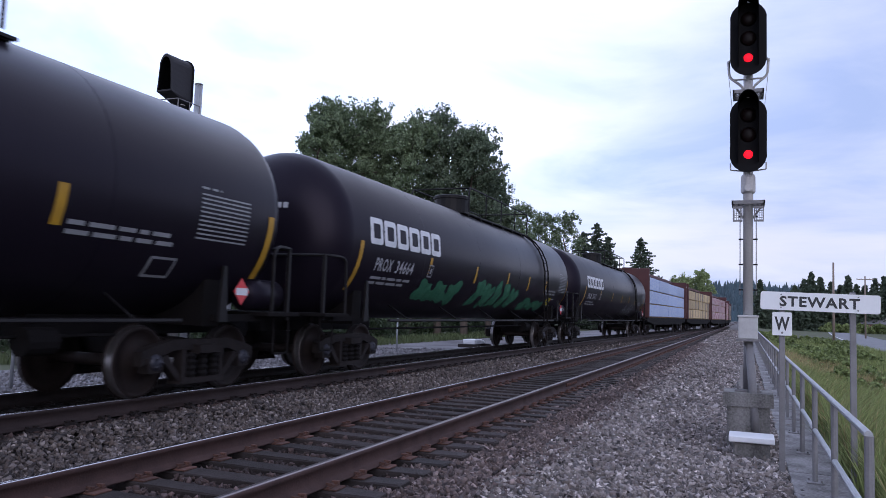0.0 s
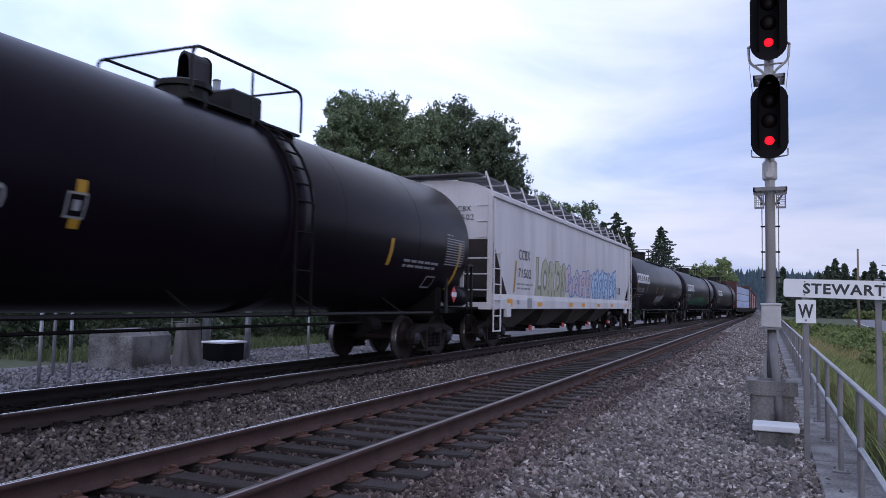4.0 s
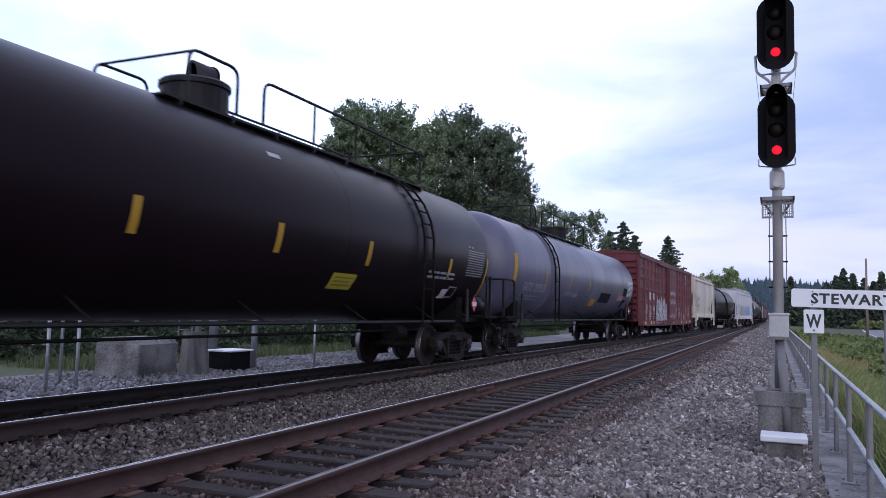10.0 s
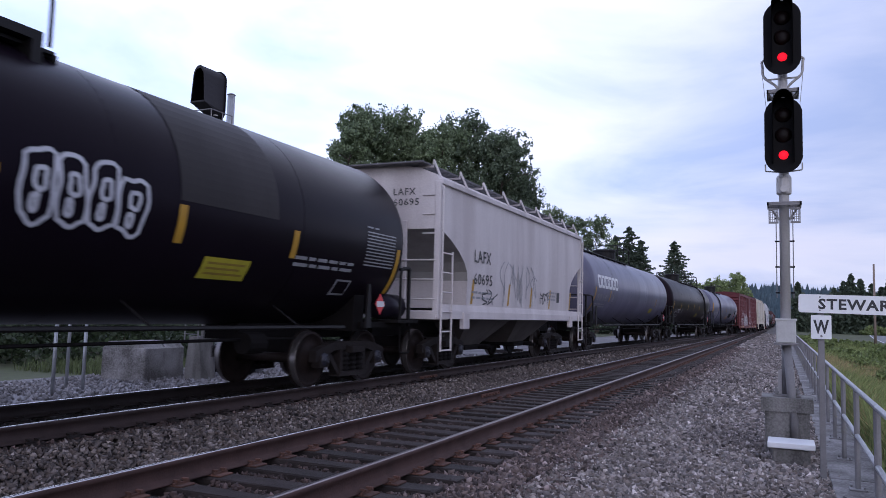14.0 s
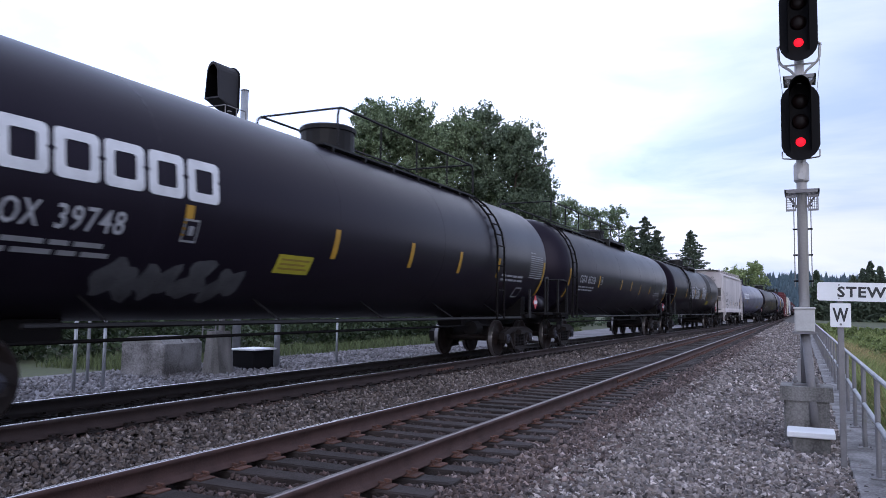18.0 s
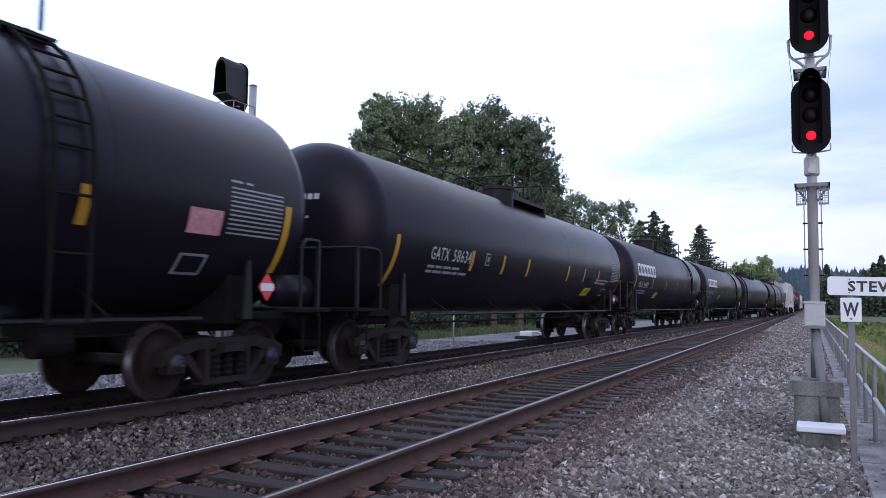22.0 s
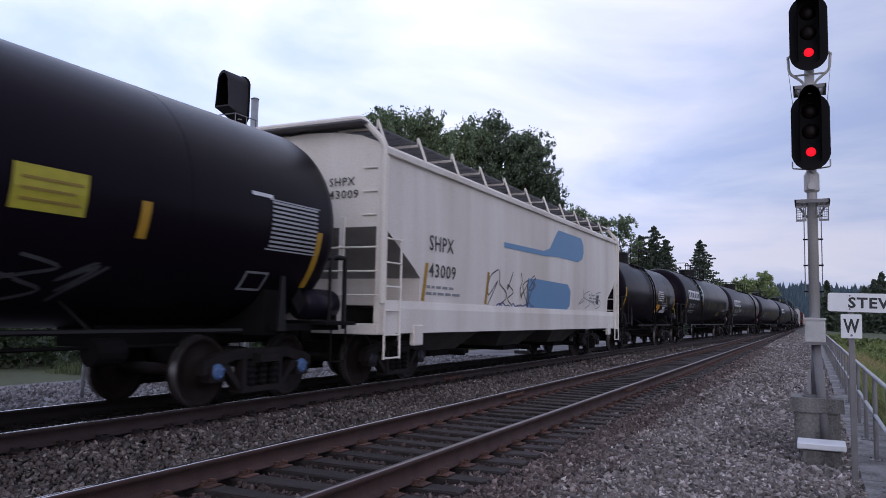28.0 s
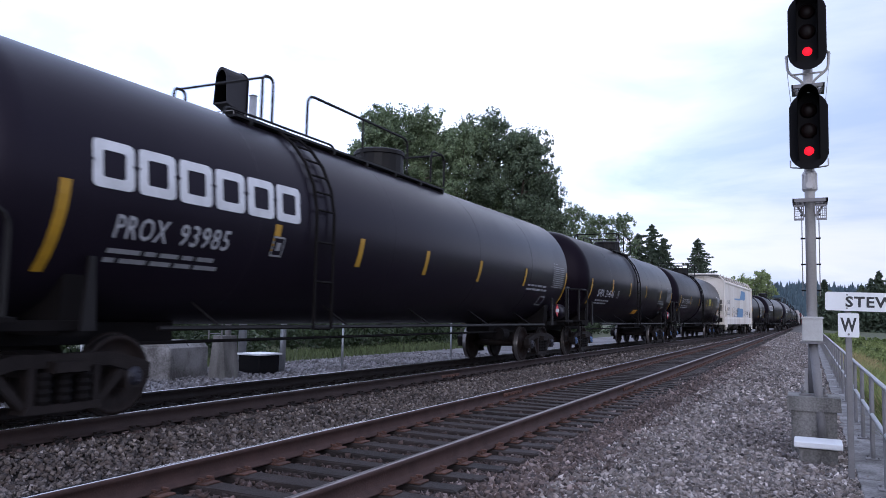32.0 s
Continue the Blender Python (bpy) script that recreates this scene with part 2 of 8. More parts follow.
# darker copy of GRASS: the shade at the verge is in its colour
GRASS_SHADE = mat("shade_darkened_grass", (0.12, 0.15, 0.06), (0.06, 0.075, 0.03), 0.85, scale=0.5, fine=9, bump=0.4, spread=0.4)
DRY_GRASS = mat("dry_grass", (0.38, 0.31, 0.15), (0.2, 0.16, 0.07), 0.9, scale=0.8, fine=9, bump=0.4, spread=0.35)
EARTH = mat("grassy_earth", (0.08, 0.1, 0.03), (0.05, 0.05, 0.025), 0.95, scale=0.3, fine=5, bump=0.6, blotch=0.9)
LEAF = mat("broad_leaves", (0.27, 0.33, 0.19), (0.125, 0.17, 0.09), 0.5, trans=0.4, scale=0.35, fine=5, bump=0.0, spread=0.5, blotch=0.8)
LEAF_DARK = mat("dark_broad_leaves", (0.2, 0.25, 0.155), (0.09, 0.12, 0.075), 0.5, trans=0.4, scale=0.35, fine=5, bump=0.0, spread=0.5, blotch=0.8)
# the thicket's inner shade is put into the leaf colour
THICKET = mat("shade_darkened_thicket_leaves", (0.06, 0.085, 0.04), (0.03, 0.045, 0.02), 0.65, trans=0.25, scale=0.5, fine=6, bump=0.0, spread=0.5)
LEAF_BUSH = mat("bramble_leaves", (0.24, 0.29, 0.105), (0.1, 0.13, 0.045), 0.65, trans=0.35, scale=0.6, fine=6, bump=0.0, spread=0.45)
LEAF_PALE = mat("pale_leaves", (0.3, 0.36, 0.16), (0.18, 0.23, 0.1), 0.7, trans=0.35, scale=0.1, fine=2, bump=0.0, spread=0.35)
NEEDLE = mat("conifer_needles", (0.1, 0.13, 0.085), (0.045, 0.064, 0.043), 0.75, trans=0.2, scale=0.5, fine=4, bump=0.0, spread=0.45)
# distance haze is mixed into this colour, hence blue rather than green
HAZE_WOOD = mat("far_woods", (0.055, 0.085, 0.1), (0.035, 0.06, 0.075), 0.9, scale=0.05, fine=0.5, bump=0.0, spread=0.3)
BARK = mat("bark", (0.13, 0.1, 0.08), (0.06, 0.045, 0.035), 0.9, scale=4, fine=30, bump=0.6, streak=4)
POLE_WOOD = mat("weathered_pole_wood", (0.27, 0.21, 0.17), (0.16, 0.12, 0.1), 0.85, scale=3, fine=40, bump=0.4, streak=8)


# ---- mesh helpers ----
def part(name, bm, material, parent=None, label="", smooth=False, kind=""):
    me = bpy.data.meshes.new(name)
    bm.to_mesh(me)
    bm.free()
    me.materials.append(material)
    if smooth:
        me.polygons.foreach_set("use_smooth", [True] * len(me.polygons))
    return piece(name, me, parent, label, kind)


def piece(name, me, parent=None, label="", kind="", m=None):
    ob = new(name, me)
    if parent is not None:
        ob.parent = parent
    if m is not None:
        ob.matrix_basis = m
    if label or kind:
        tagged(ob, label=label, kind=kind)
    return ob


def box(bm, lo, hi, c=0.0, m=None):
    vs = [bm.verts.new((x, y, z)) for x in (lo[0], hi[0]) for y in (lo[1], hi[1]) for z in (lo[2], hi[2])]
    for a in ((0, 1, 3, 2), (4, 6, 7, 5), (0, 4, 5, 1), (2, 3, 7, 6), (0, 2, 6, 4), (1, 5, 7, 3)):
        bm.faces.new([vs[i] for i in a])
    if c:
        es = list({e for v in vs for e in v.link_edges})
        got = bmesh.ops.bevel(bm, geom=es, offset=c, segments=1, affect="EDGES", profile=0.5)
        vs = list({v for v in got["verts"]} | {v for v in vs if v.is_valid})
    if m is not None:
        bmesh.ops.transform(bm, matrix=m, verts=vs)
    return vs


def prism(bm, poly, axis, a, b):
    """A polygon, given in the two other axes in order, drawn out along axis from a to b."""
    def at(p, s):
        q = list(p)
        q.insert(axis, s)
        return q
    v0 = [bm.verts.new(at(p, a)) for p in poly]
    v1 = [bm.verts.new(at(p, b)) for p in poly]
    n = len(poly)
    fs = [bm.faces.new(v0), bm.faces.new(v1[::-1])]
    for i in range(n):
        fs.append(bm.faces.new((v0[i], v1[i], v1[(i + 1) % n], v0[(i + 1) % n])))
    bmesh.ops.recalc_face_normals(bm, faces=fs)
    return v0 + v1


def cyl(bm, p0, p1, r0, r1=None, n=12, caps=True):
    r1 = r0 if r1 is None else r1
    p0, p1 = Vector(p0), Vector(p1)
    d = (p1 - p0).normalized()
    u = d.orthogonal().normalized()
    w = d.cross(u)
    rings = []
    for p, r in ((p0, r0), (p1, r1)):
        rings.append([bm.verts.new(p + r * (math.cos(2 * math.pi * i / n) * u + math.sin(2 * math.pi * i / n) * w)) for i in range(n)])
    for i in range(n):
        bm.faces.new((rings[0][i], rings[0][(i + 1) % n], rings[1][(i + 1) % n], rings[1][i]))
    if caps:
        bm.faces.new(rings[0][::-1])
        bm.faces.new(rings[1])


def tube(bm, pts, r, n=6):
    pts = [Vector(p) for p in pts]
    rings = []
    for i, p in enumerate(pts):
        d = ((pts[min(i + 1, len(pts) - 1)] - pts[max(i - 1, 0)])).normalized()
        u = d.cross(Vector((0.31, 0.17, 0.93)))
        if u.length < 0.05:
            u = d.orthogonal()
        u.normalize()
        w = d.cross(u)
        rings.append([bm.verts.new(p + r * (math.cos(2 * math.pi * k / n) * u + math.sin(2 * math.pi * k / n) * w)) for k in range(n)])
    for a, b in zip(rings, rings[1:]):
        for k in range(n):
            bm.faces.new((a[k], a[(k + 1) % n], b[(k + 1) % n], b[k]))
    bm.faces.new(rings[0][::-1])
    bm.faces.new(rings[-1])


def bent(pts, r=0.12, n=4):
    """A polyline with rounded corners."""
    pts = [Vector(p) for p in pts]
    out = [pts[0]]
    for a, p, b in zip(pts, pts[1:], pts[2:]):
        da, db = (a - p), (b - p)
        k = min(r, da.length * 0.45, db.length * 0.45)
        s, e = p + da.normalized() * k, p + db.normalized() * k
        for i in range(n + 1):
            t = i / n
            out.append((1 - t) ** 2 * s + 2 * t * (1 - t) * p + t * t * e)
    return out + [pts[-1]]


def lathe(bm, prof, n=24, axis=1, c=(0, 0, 0)):
    """A profile of (place along the axis, radius), turned round it."""
    rings = []
    for s, r in prof:
        ring = []
        for i in range(n):
            a = 2 * math.pi * i / n
            p = [r * math.cos(a), r * math.sin(a)]
            p.insert(axis, s)
            ring.append(bm.verts.new((p[0] + c[0], p[1] + c[1], p[2] + c[2])))
        rings.append(ring)
    fs = []
    for a, b in zip(rings, rings[1:]):
        for i in range(n):
            fs.append(bm.faces.new((a[i], a[(i + 1) % n], b[(i + 1) % n], b[i])))
    fs += [bm.faces.new(rings[0]), bm.faces.new(rings[-1])]
    bmesh.ops.recalc_face_normals(bm, faces=fs)


def fast_mesh(name, verts, faces, material):
    """A mesh from numpy arrays; every face has the same number of corners."""
    me = bpy.data.meshes.new(name)
    verts, faces = np.asarray(verts, np.float32), np.asarray(faces, np.int32)
    k = faces.shape[1]
    me.vertices.add(len(verts))
    me.vertices.foreach_set("co", verts.ravel())
    me.loops.add(faces.size)
    me.loops.foreach_set("vertex_index", faces.ravel())
    me.polygons.add(len(faces))
    me.polygons.foreach_set("loop_start", np.arange(0, faces.size, k, dtype=np.int32))
    me.polygons.foreach_set("loop_total", np.full(len(faces), k, np.int32))
    me.update(calc_edges=True)
    me.materials.append(material)
    return me


def text_data(word, size, bold=0.012):
    """A word as mesh: u to the right, v up, from its lower left corner."""
    cu = bpy.data.curves.new("word", "FONT")
    cu.body, cu.size, cu.resolution_u = word, size, 2
    cu.offset = size * bold
    cu.space_character = 1.12
    ob = bpy.data.objects.new("word", cu)
    scene.collection.objects.link(ob)
    dg = bpy.context.evaluated_depsgraph_get()
    me = bpy.data.meshes.new_from_object(ob.evaluated_get(dg))
    bpy.data.objects.remove(ob)
    vs = [tuple(v.co) for v in me.vertices]
    fs = [tuple(p.vertices) for p in me.polygons]
    bpy.data.meshes.remove(me)
    return vs, fs


RNG = np.random.default_rng(7)

# ---- the ground ----
NEAR_X, FAR_X, FAR_Z = -3.982, -7.935, 0.045


def far_shift(y):
    """How far the siding has drawn in towards the main track."""
    if y < 15:
        return 0.0
    if y < 75:
        return 0.5 * (0.055 / 60) * (y - 15) ** 2
    if y < 110:
        return 1.65 + 0.055 * (y - 75)
    if y < 124:
        return 3.575 + 0.055 * (y - 110) - 0.5 * (0.055 / 14) * (y - 110) ** 2
    return 3.96


PROFILE = [(-1500, -2.0), (-300, -1.2), (-60, -0.75), (-24, -0.55), (-13.5, -0.42), (-11.2, -0.36), (-9.9, -0.3), (-9.2, -0.225), (-6.7, -0.225), (-6.1, -0.26),
           (-5.3, -0.262), (-2.75, -0.262), (-2.2, -0.27), (-1.2, -0.33), (0.35, -0.345), (0.45, -0.36), (1.05, -0.4), (1.6, -0.62), (3.2, -1.15), (6.0, -1.5), (12.5, -1.75),
           (30, -1.8), (300, -1.8), (1500, -1.5)]


def ground_z(x):
    return float(np.interp(x, [p[0] for p in PROFILE], [p[1] for p in PROFILE]))


def strip_sheet(name, xs, ys, zf, material, label, category):
    vs = [(x, y, zf(x, y)) for y in ys for x in xs]
    n = len(xs)
    fs = [(j * n + i, j * n + i + 1, (j + 1) * n + i + 1, (j + 1) * n + i) for j in range(len(ys) - 1) for i in range(n - 1)]
    me = fast_mesh(name, vs, fs, material)
    return tagged(piece(name, me), label=label, category=category, kind="structure")


XS = sorted(set([p[0] for p in PROFILE] + [-700, -150, -40, -18, 2.4, 4.5, 9, 20, 60, 120, 600]))
YS = [-1500, -300, -60, -20] + list(range(-10, 60, 2)) + list(range(60, 200, 10)) + [250, 320, 420, 600, 900, 1500, 2500]
strip_sheet("ground", XS, YS, lambda x, y: ground_z(x) - (0.03 if -16 < x < 0.5 else 0.0), EARTH, "uneven grassy earth beside the railway", "ground")
BX = [-10.0, -9.2, -6.7, -6.1, -5.3, -2.75, -2.2, -1.2, 0.44]
strip_sheet("ballast", BX, YS[4:-3], lambda x, y: ground_z(x) - 0.012, BALLAST_GAPS, "ballast bed under both tracks, coloured dark as shaded gaps between stones", "ballast")
strip_sheet("gravel_verge", [-20, -16.5, -13.5, -11.2, -10.0], YS[4:-6], lambda x, y: ground_z(x) - 0.012, GRAVEL, "pale gravel verge behind the siding", "gravel")


def stones(name, n, x0, x1, y0, y1, size, label, material, power=1.0):
    """Loose stones, each a skewed lump, scattered thicker towards y0."""
    base = np.array([(1.15, 0, 0), (0, 1.05, 0), (-1.1, 0, 0), (0, -1.15, 0), (0, 0, 0.95), (0, 0, -0.9)])
    tris = np.array([(0, 1, 4), (1, 2, 4), (2, 3, 4), (3, 0, 4), (1, 0, 5), (2, 1, 5), (3, 2, 5), (0, 3, 5)])
    y = y0 + (y1 - y0) * RNG.random(n) ** power
    x = x0 + (x1 - x0) * RNG.random(n)
    keep = np.ones(n, bool)
    for rx, z in ((NEAR_X - 0.7525, 0), (NEAR_X + 0.7525, 0), (FAR_X - 0.7525, 0), (FAR_X + 0.7525, 0)):
        keep &= np.abs(x - rx) > 0.1
    ph = (y - TIE_START) % TIE_STEP
    on_tie = (np.abs(x - NEAR_X) < 1.3) & (np.abs(ph - TIE_STEP / 2) > TIE_STEP / 2 - 0.13)
    keep &= ~(on_tie & (RNG.random(n) > 0.1))
    x, y = x[keep], y[keep]
    n = len(x)
    z = np.interp(x, [p[0] for p in PROFILE], [p[1] for p in PROFILE])
    z = z + 0.045 * np.clip((1.8 - np.abs(x - FAR_X)) / 0.6, 0, 1)
    s = size * (0.4 + 0.75 * RNG.random(n) ** 1.6)
    v = base[None] + 0.9 * (RNG.random((n, 6, 3)) - 0.5)
    v *= (s[:, None] * (0.6 + 0.6 * RNG.random((n, 3))))[:, None, :]
    q = RNG.normal(size=(n, 4))
    q /= np.linalg.norm(q, axis=1)[:, None]
    w, a, b, c = q.T
    rot = np.stack([1 - 2 * (b * b + c * c), 2 * (a * b - c * w), 2 * (a * c + b * w), 2 * (a * b + c * w), 1 - 2 * (a * a + c * c), 2 * (b * c - a * w),
                    2 * (a * c - b * w), 2 * (b * c + a * w), 1 - 2 * (a * a + b * b)], -1).reshape(n, 3, 3)
    v = np.einsum("nij,nkj->nki", rot, v)
    v += np.stack([x, y, z + s * 0.15 + 0.02 * RNG.random(n) ** 2], -1)[:, None, :]
    f = tris[None] + 6 * np.arange(n)[:, None, None]
    me = fast_mesh(name, v.reshape(-1, 3), f.reshape(-1, 3), material)
    return tagged(piece(name, me), label=label, category="stones", kind="stuff")


TIE_STEP, TIE_START = 0.495, 7.67 - 0.12
stones("ballast_stones", 54000, -2.15, 0.42, 3.6, 14.0, 0.036, "angular grey ballast stones beside the main track", BALLAST, 1.3)
stones("ballast_stones", 17000, -2.95, -1.85, 3.6, 14.0, 0.036, "brown-dusted ballast stones at the sleeper ends", BALLAST_EDGE, 1.3)
stones("ballast_stones", 21000, -2.15, 0.42, 14.0, 52.0, 0.05, "angular grey ballast stones along the main track", BALLAST, 1.7)
stones("ballast_stones", 8000, -2.95, -1.85, 14.0, 52.0, 0.05, "brown-dusted ballast stones along the main track", BALLAST_EDGE, 1.7)
stones("ballast_stones", 9000, -2.6, 0.42, 50.0, 120.0, 0.09, "grey ballast stones running into the distance", BALLAST, 1.5)
stones("ballast_stones", 18000, -5.2, -2.75, 3.6, 20.0, 0.036, "ballast stones between the sleepers of the main track", BALLAST_BROWN, 1.25)
stones("ballast_stones", 19000, -6.95, -5.1, 3.0, 20.0, 0.036, "grey ballast stones between main track and siding", BALLAST_MID, 1.2)
stones("ballast_stones", 9000, -9.6, -8.75, 3.0, 20.0, 0.042, "grey ballast stones on the siding's far shoulder", BALLAST_MID, 1.1)
stones("ballast_stones", 9000, -8.65, -7.22, 3.0, 20.0, 0.036, "near-black ballast stones between the siding's rails", BALLAST_BLACK, 1.1)
stones("ballast_stones", 2500, -7.15, -6.9, 3.0, 20.0, 0.036, "rust-brown ballast stones along the siding's rail", BALLAST_BROWN, 1.1)
stones("ballast_stones", 6000, -6.95, -5.1, 20.0, 55.0, 0.055, "grey ballast stones along the siding", BALLAST_MID, 1.6)
stones("ballast_stones", 5000, -9.6, -6.9, 20.0, 55.0, 0.06, "very dark ballast stones along the siding", BALLAST_BLACK, 1.6)
stones("ballast_stones", 4000, -2.8, 0.42, -7.0, 3.6, 0.05, "grey ballast stones beside the main track", BALLAST, 1.0)
stones("ballast_stones", 4000, -9.6, -2.75, -7.0, 3.5, 0.05, "ballast stones among both tracks", BALLAST_MID, 1.0)
stones("gravel_stones", 10000, -15.5, -9.6, 7.0, 30.0, 0.058, "pale loose stones behind the siding", GRAVEL, 1.1)
stones("stray_stones", 700, 0.42, 1.1, 3.4, 20.0, 0.028, "stray ballast stones kicked onto the concrete path", BALLAST, 1.4)
strip_sheet("distant_ballast", BX, [44, 52, 60, 80, 110, 150, 200, 320, 600, 900], lambda x, y: ground_z(x) - 0.004 - (0.03 if y < 45 else 0.0), BALLAST_FAR, "grey ballast running on into the distance", "ballast")

# ---- tracks ----
RAIL_PROFILE = [(-0.075, -0.186), (0.075, -0.186), (0.075, -0.174), (0.02, -0.15), (0.009, -0.135), (0.009, -0.055), (0.034, -0.04), (0.037, -0.012), (0.03, -0.004),
                (-0.03, -0.004), (-0.037, -0.012), (-0.034, -0.04), (-0.009, -0.055), (-0.009, -0.135), (-0.02, -0.15), (-0.075, -0.174)]


def rail_mesh(name, fx, fz, y0, y1, prof, material):
    ys = [y0] + [y for y in YS if y0 < y < y1] + [y1]
    n = len(prof)
    vs = [(fx(y) + px, y, fz(y) + pz) for y in ys for px, pz in prof]
    fs = [(j * n + i, j * n + (i + 1) % n, (j + 1) * n + (i + 1) % n, (j + 1) * n + i) for j in range(len(ys) - 1) for i in range(n)]
    return fast_mesh(name, vs, fs, material)


def tie_data(seed):
    rr = random.Random(seed)
    bm = bmesh.new()
    box(bm, (-1.3, -0.115, -0.17), (1.3, 0.115, 0.0), 0.012)
    bmesh.ops.subdivide_edges(bm, edges=[e for e in bm.edges if e.calc_length() > 2], cuts=5)
    for v in bm.verts:
        v.co += Vector((rr.uniform(-0.012, 0.012), rr.uniform(-0.008, 0.008), rr.uniform(-0.006, 0.004)))
    me = bpy.data.meshes.new("tie")
    bm.to_mesh(me)
    bm.free()
    me.materials.append(TIE)
    return me


def plate_data(steel):
    bm = bmesh.new()
    box(bm, (-0.18, -0.09, 0.0), (0.18, 0.09, 0.016), 0.004)
    for sx in (-1, 1):
        box(bm, (sx * 0.105 - 0.012, -0.09, 0.016), (sx * 0.105 + 0.012, 0.09, 0.032))
        for sy in (-0.05, 0.05):
            cyl(bm, (sx * 0.1, sy, 0.016), (sx * 0.1, sy, 0.05), 0.016, n=6)
            box(bm, (sx * 0.1 - 0.03, sy - 0.014, 0.04), (sx * 0.1 + 0.03, sy + 0.014, 0.056))
    me = bpy.data.meshes.new("tie_plate")
    bm.to_mesh(me)
    bm.free()
    me.materials.append(steel)
    return me


TIE_MESHES = [tie_data(i) for i in range(6)]
# siding plates are coloured dark for the shadow under the rail
PLATE, SHADED_PLATE = plate_data(RUST), plate_data(RAIL_DARK)


def track(name, fx, fz, y0, y1, label, ties, far_ties, steels=(RAIL_RUST, RAIL_RUST), plate=PLATE, heads=(RAIL_SHINE, RAIL_TOP)):
    top = new(name)
    tagged(top, label=label, category="railway track", kind="structure")
    for s, steel, shine in zip((-0.7525, 0.7525), steels, heads):
        r = piece("rail", rail_mesh("rail", lambda y: fx(y) + s, fz, y0, y1, RAIL_PROFILE, steel), top, "rusty steel rail with a bright running surface")
        piece("rail_head", rail_mesh("rail_head", lambda y: fx(y) + s, fz, y0, y1, [(-0.029, -0.006), (0.029, -0.006), (0.026, 0.0), (-0.026, 0.0)], shine), r, "polished running surface")
    k = math.ceil((-7 - TIE_START) / TIE_STEP)
    rr = random.Random(3)
    i, far_v, far_f = 0, [], []
    while True:
        y = TIE_START + (k + i) * TIE_STEP
        i += 1
        if y > far_ties:
            break
        if y < -7:
            continue
        x, z = fx(y) + rr.uniform(-0.03, 0.03), fz(y) - 0.202
        if y < ties:
            tie = piece("tie", TIE_MESHES[rr.randrange(6)], top, m=pose(x, y, z, 0, 0, rr.uniform(-0.6, 0.6)))
            for s in (-0.7525, 0.7525):
                piece("tie_plate", plate, tie, m=pose(s - x + fx(y), 0, 0.0005))
        else:
            b = len(far_v)
            far_v += [(x + a, y + c, z + d) for a in (-1.3, 1.3) for c in (-0.115, 0.115) for d in (-0.15, 0.0)]
            far_f += [tuple(b + j for j in q) for q in ((0, 1, 3, 2), (4, 6, 7, 5), (0, 4, 5, 1), (2, 3, 7, 6), (1, 5, 7, 3))]
    if far_v:
        piece("ties", fast_mesh("ties", far_v, far_f, TIE), top, "row of dark timber sleepers", "stuff")
    return top


def fence_plate(parent, x, y):
    bm = bmesh.new()
    box(bm, (x - 0.028, y - 0.45, -0.12), (x + 0.028, y + 0.45, -0.055), 0.006)
    for i in range(6):
        for s in (-1, 1):
            cyl(bm, (x + s * 0.025, y - 0.38 + 0.15 * i, -0.088), (x + s * 0.055, y - 0.38 + 0.15 * i, -0.088), 0.017, n=6)
    part("joint_bar", bm, RUST, parent, "bolted rail joint bar")


main_track = track("main_track", lambda y: NEAR_X, lambda y: 0.0, -30, 900, "empty main track with rusty rails on timber sleepers", 62, 160)
fence_plate(main_track, NEAR_X - 0.7525, 12.75)
fence_plate(main_track, NEAR_X + 0.7525, 15.2)
siding = track("siding", lambda y: FAR_X + far_shift(y), lambda y: FAR_Z * max(0, 1 - max(0, y - 60) / 50), -30, 124, "siding with dark rusty rails, joining the main track", 40, 100, (RAIL_DARK, RAIL_DIM), SHADED_PLATE, (RAIL_SHINE, RAIL_SHINE))
fence_plate(siding, FAR_X + 0.7525, 15.4)

# ---- signal by the main track ----
def stadium(cx, cz, hw, hh, n=10):
    """An upright rounded board outline in x and z: straight sides, half-round ends."""
    k = hh - hw
    return [(cx + hw * math.cos(a), cz + (k if math.sin(a) >= 0 else -k) + hw * math.sin(a)) for a in [math.pi * (i + 0.5) / n for i in range(2 * n)]]


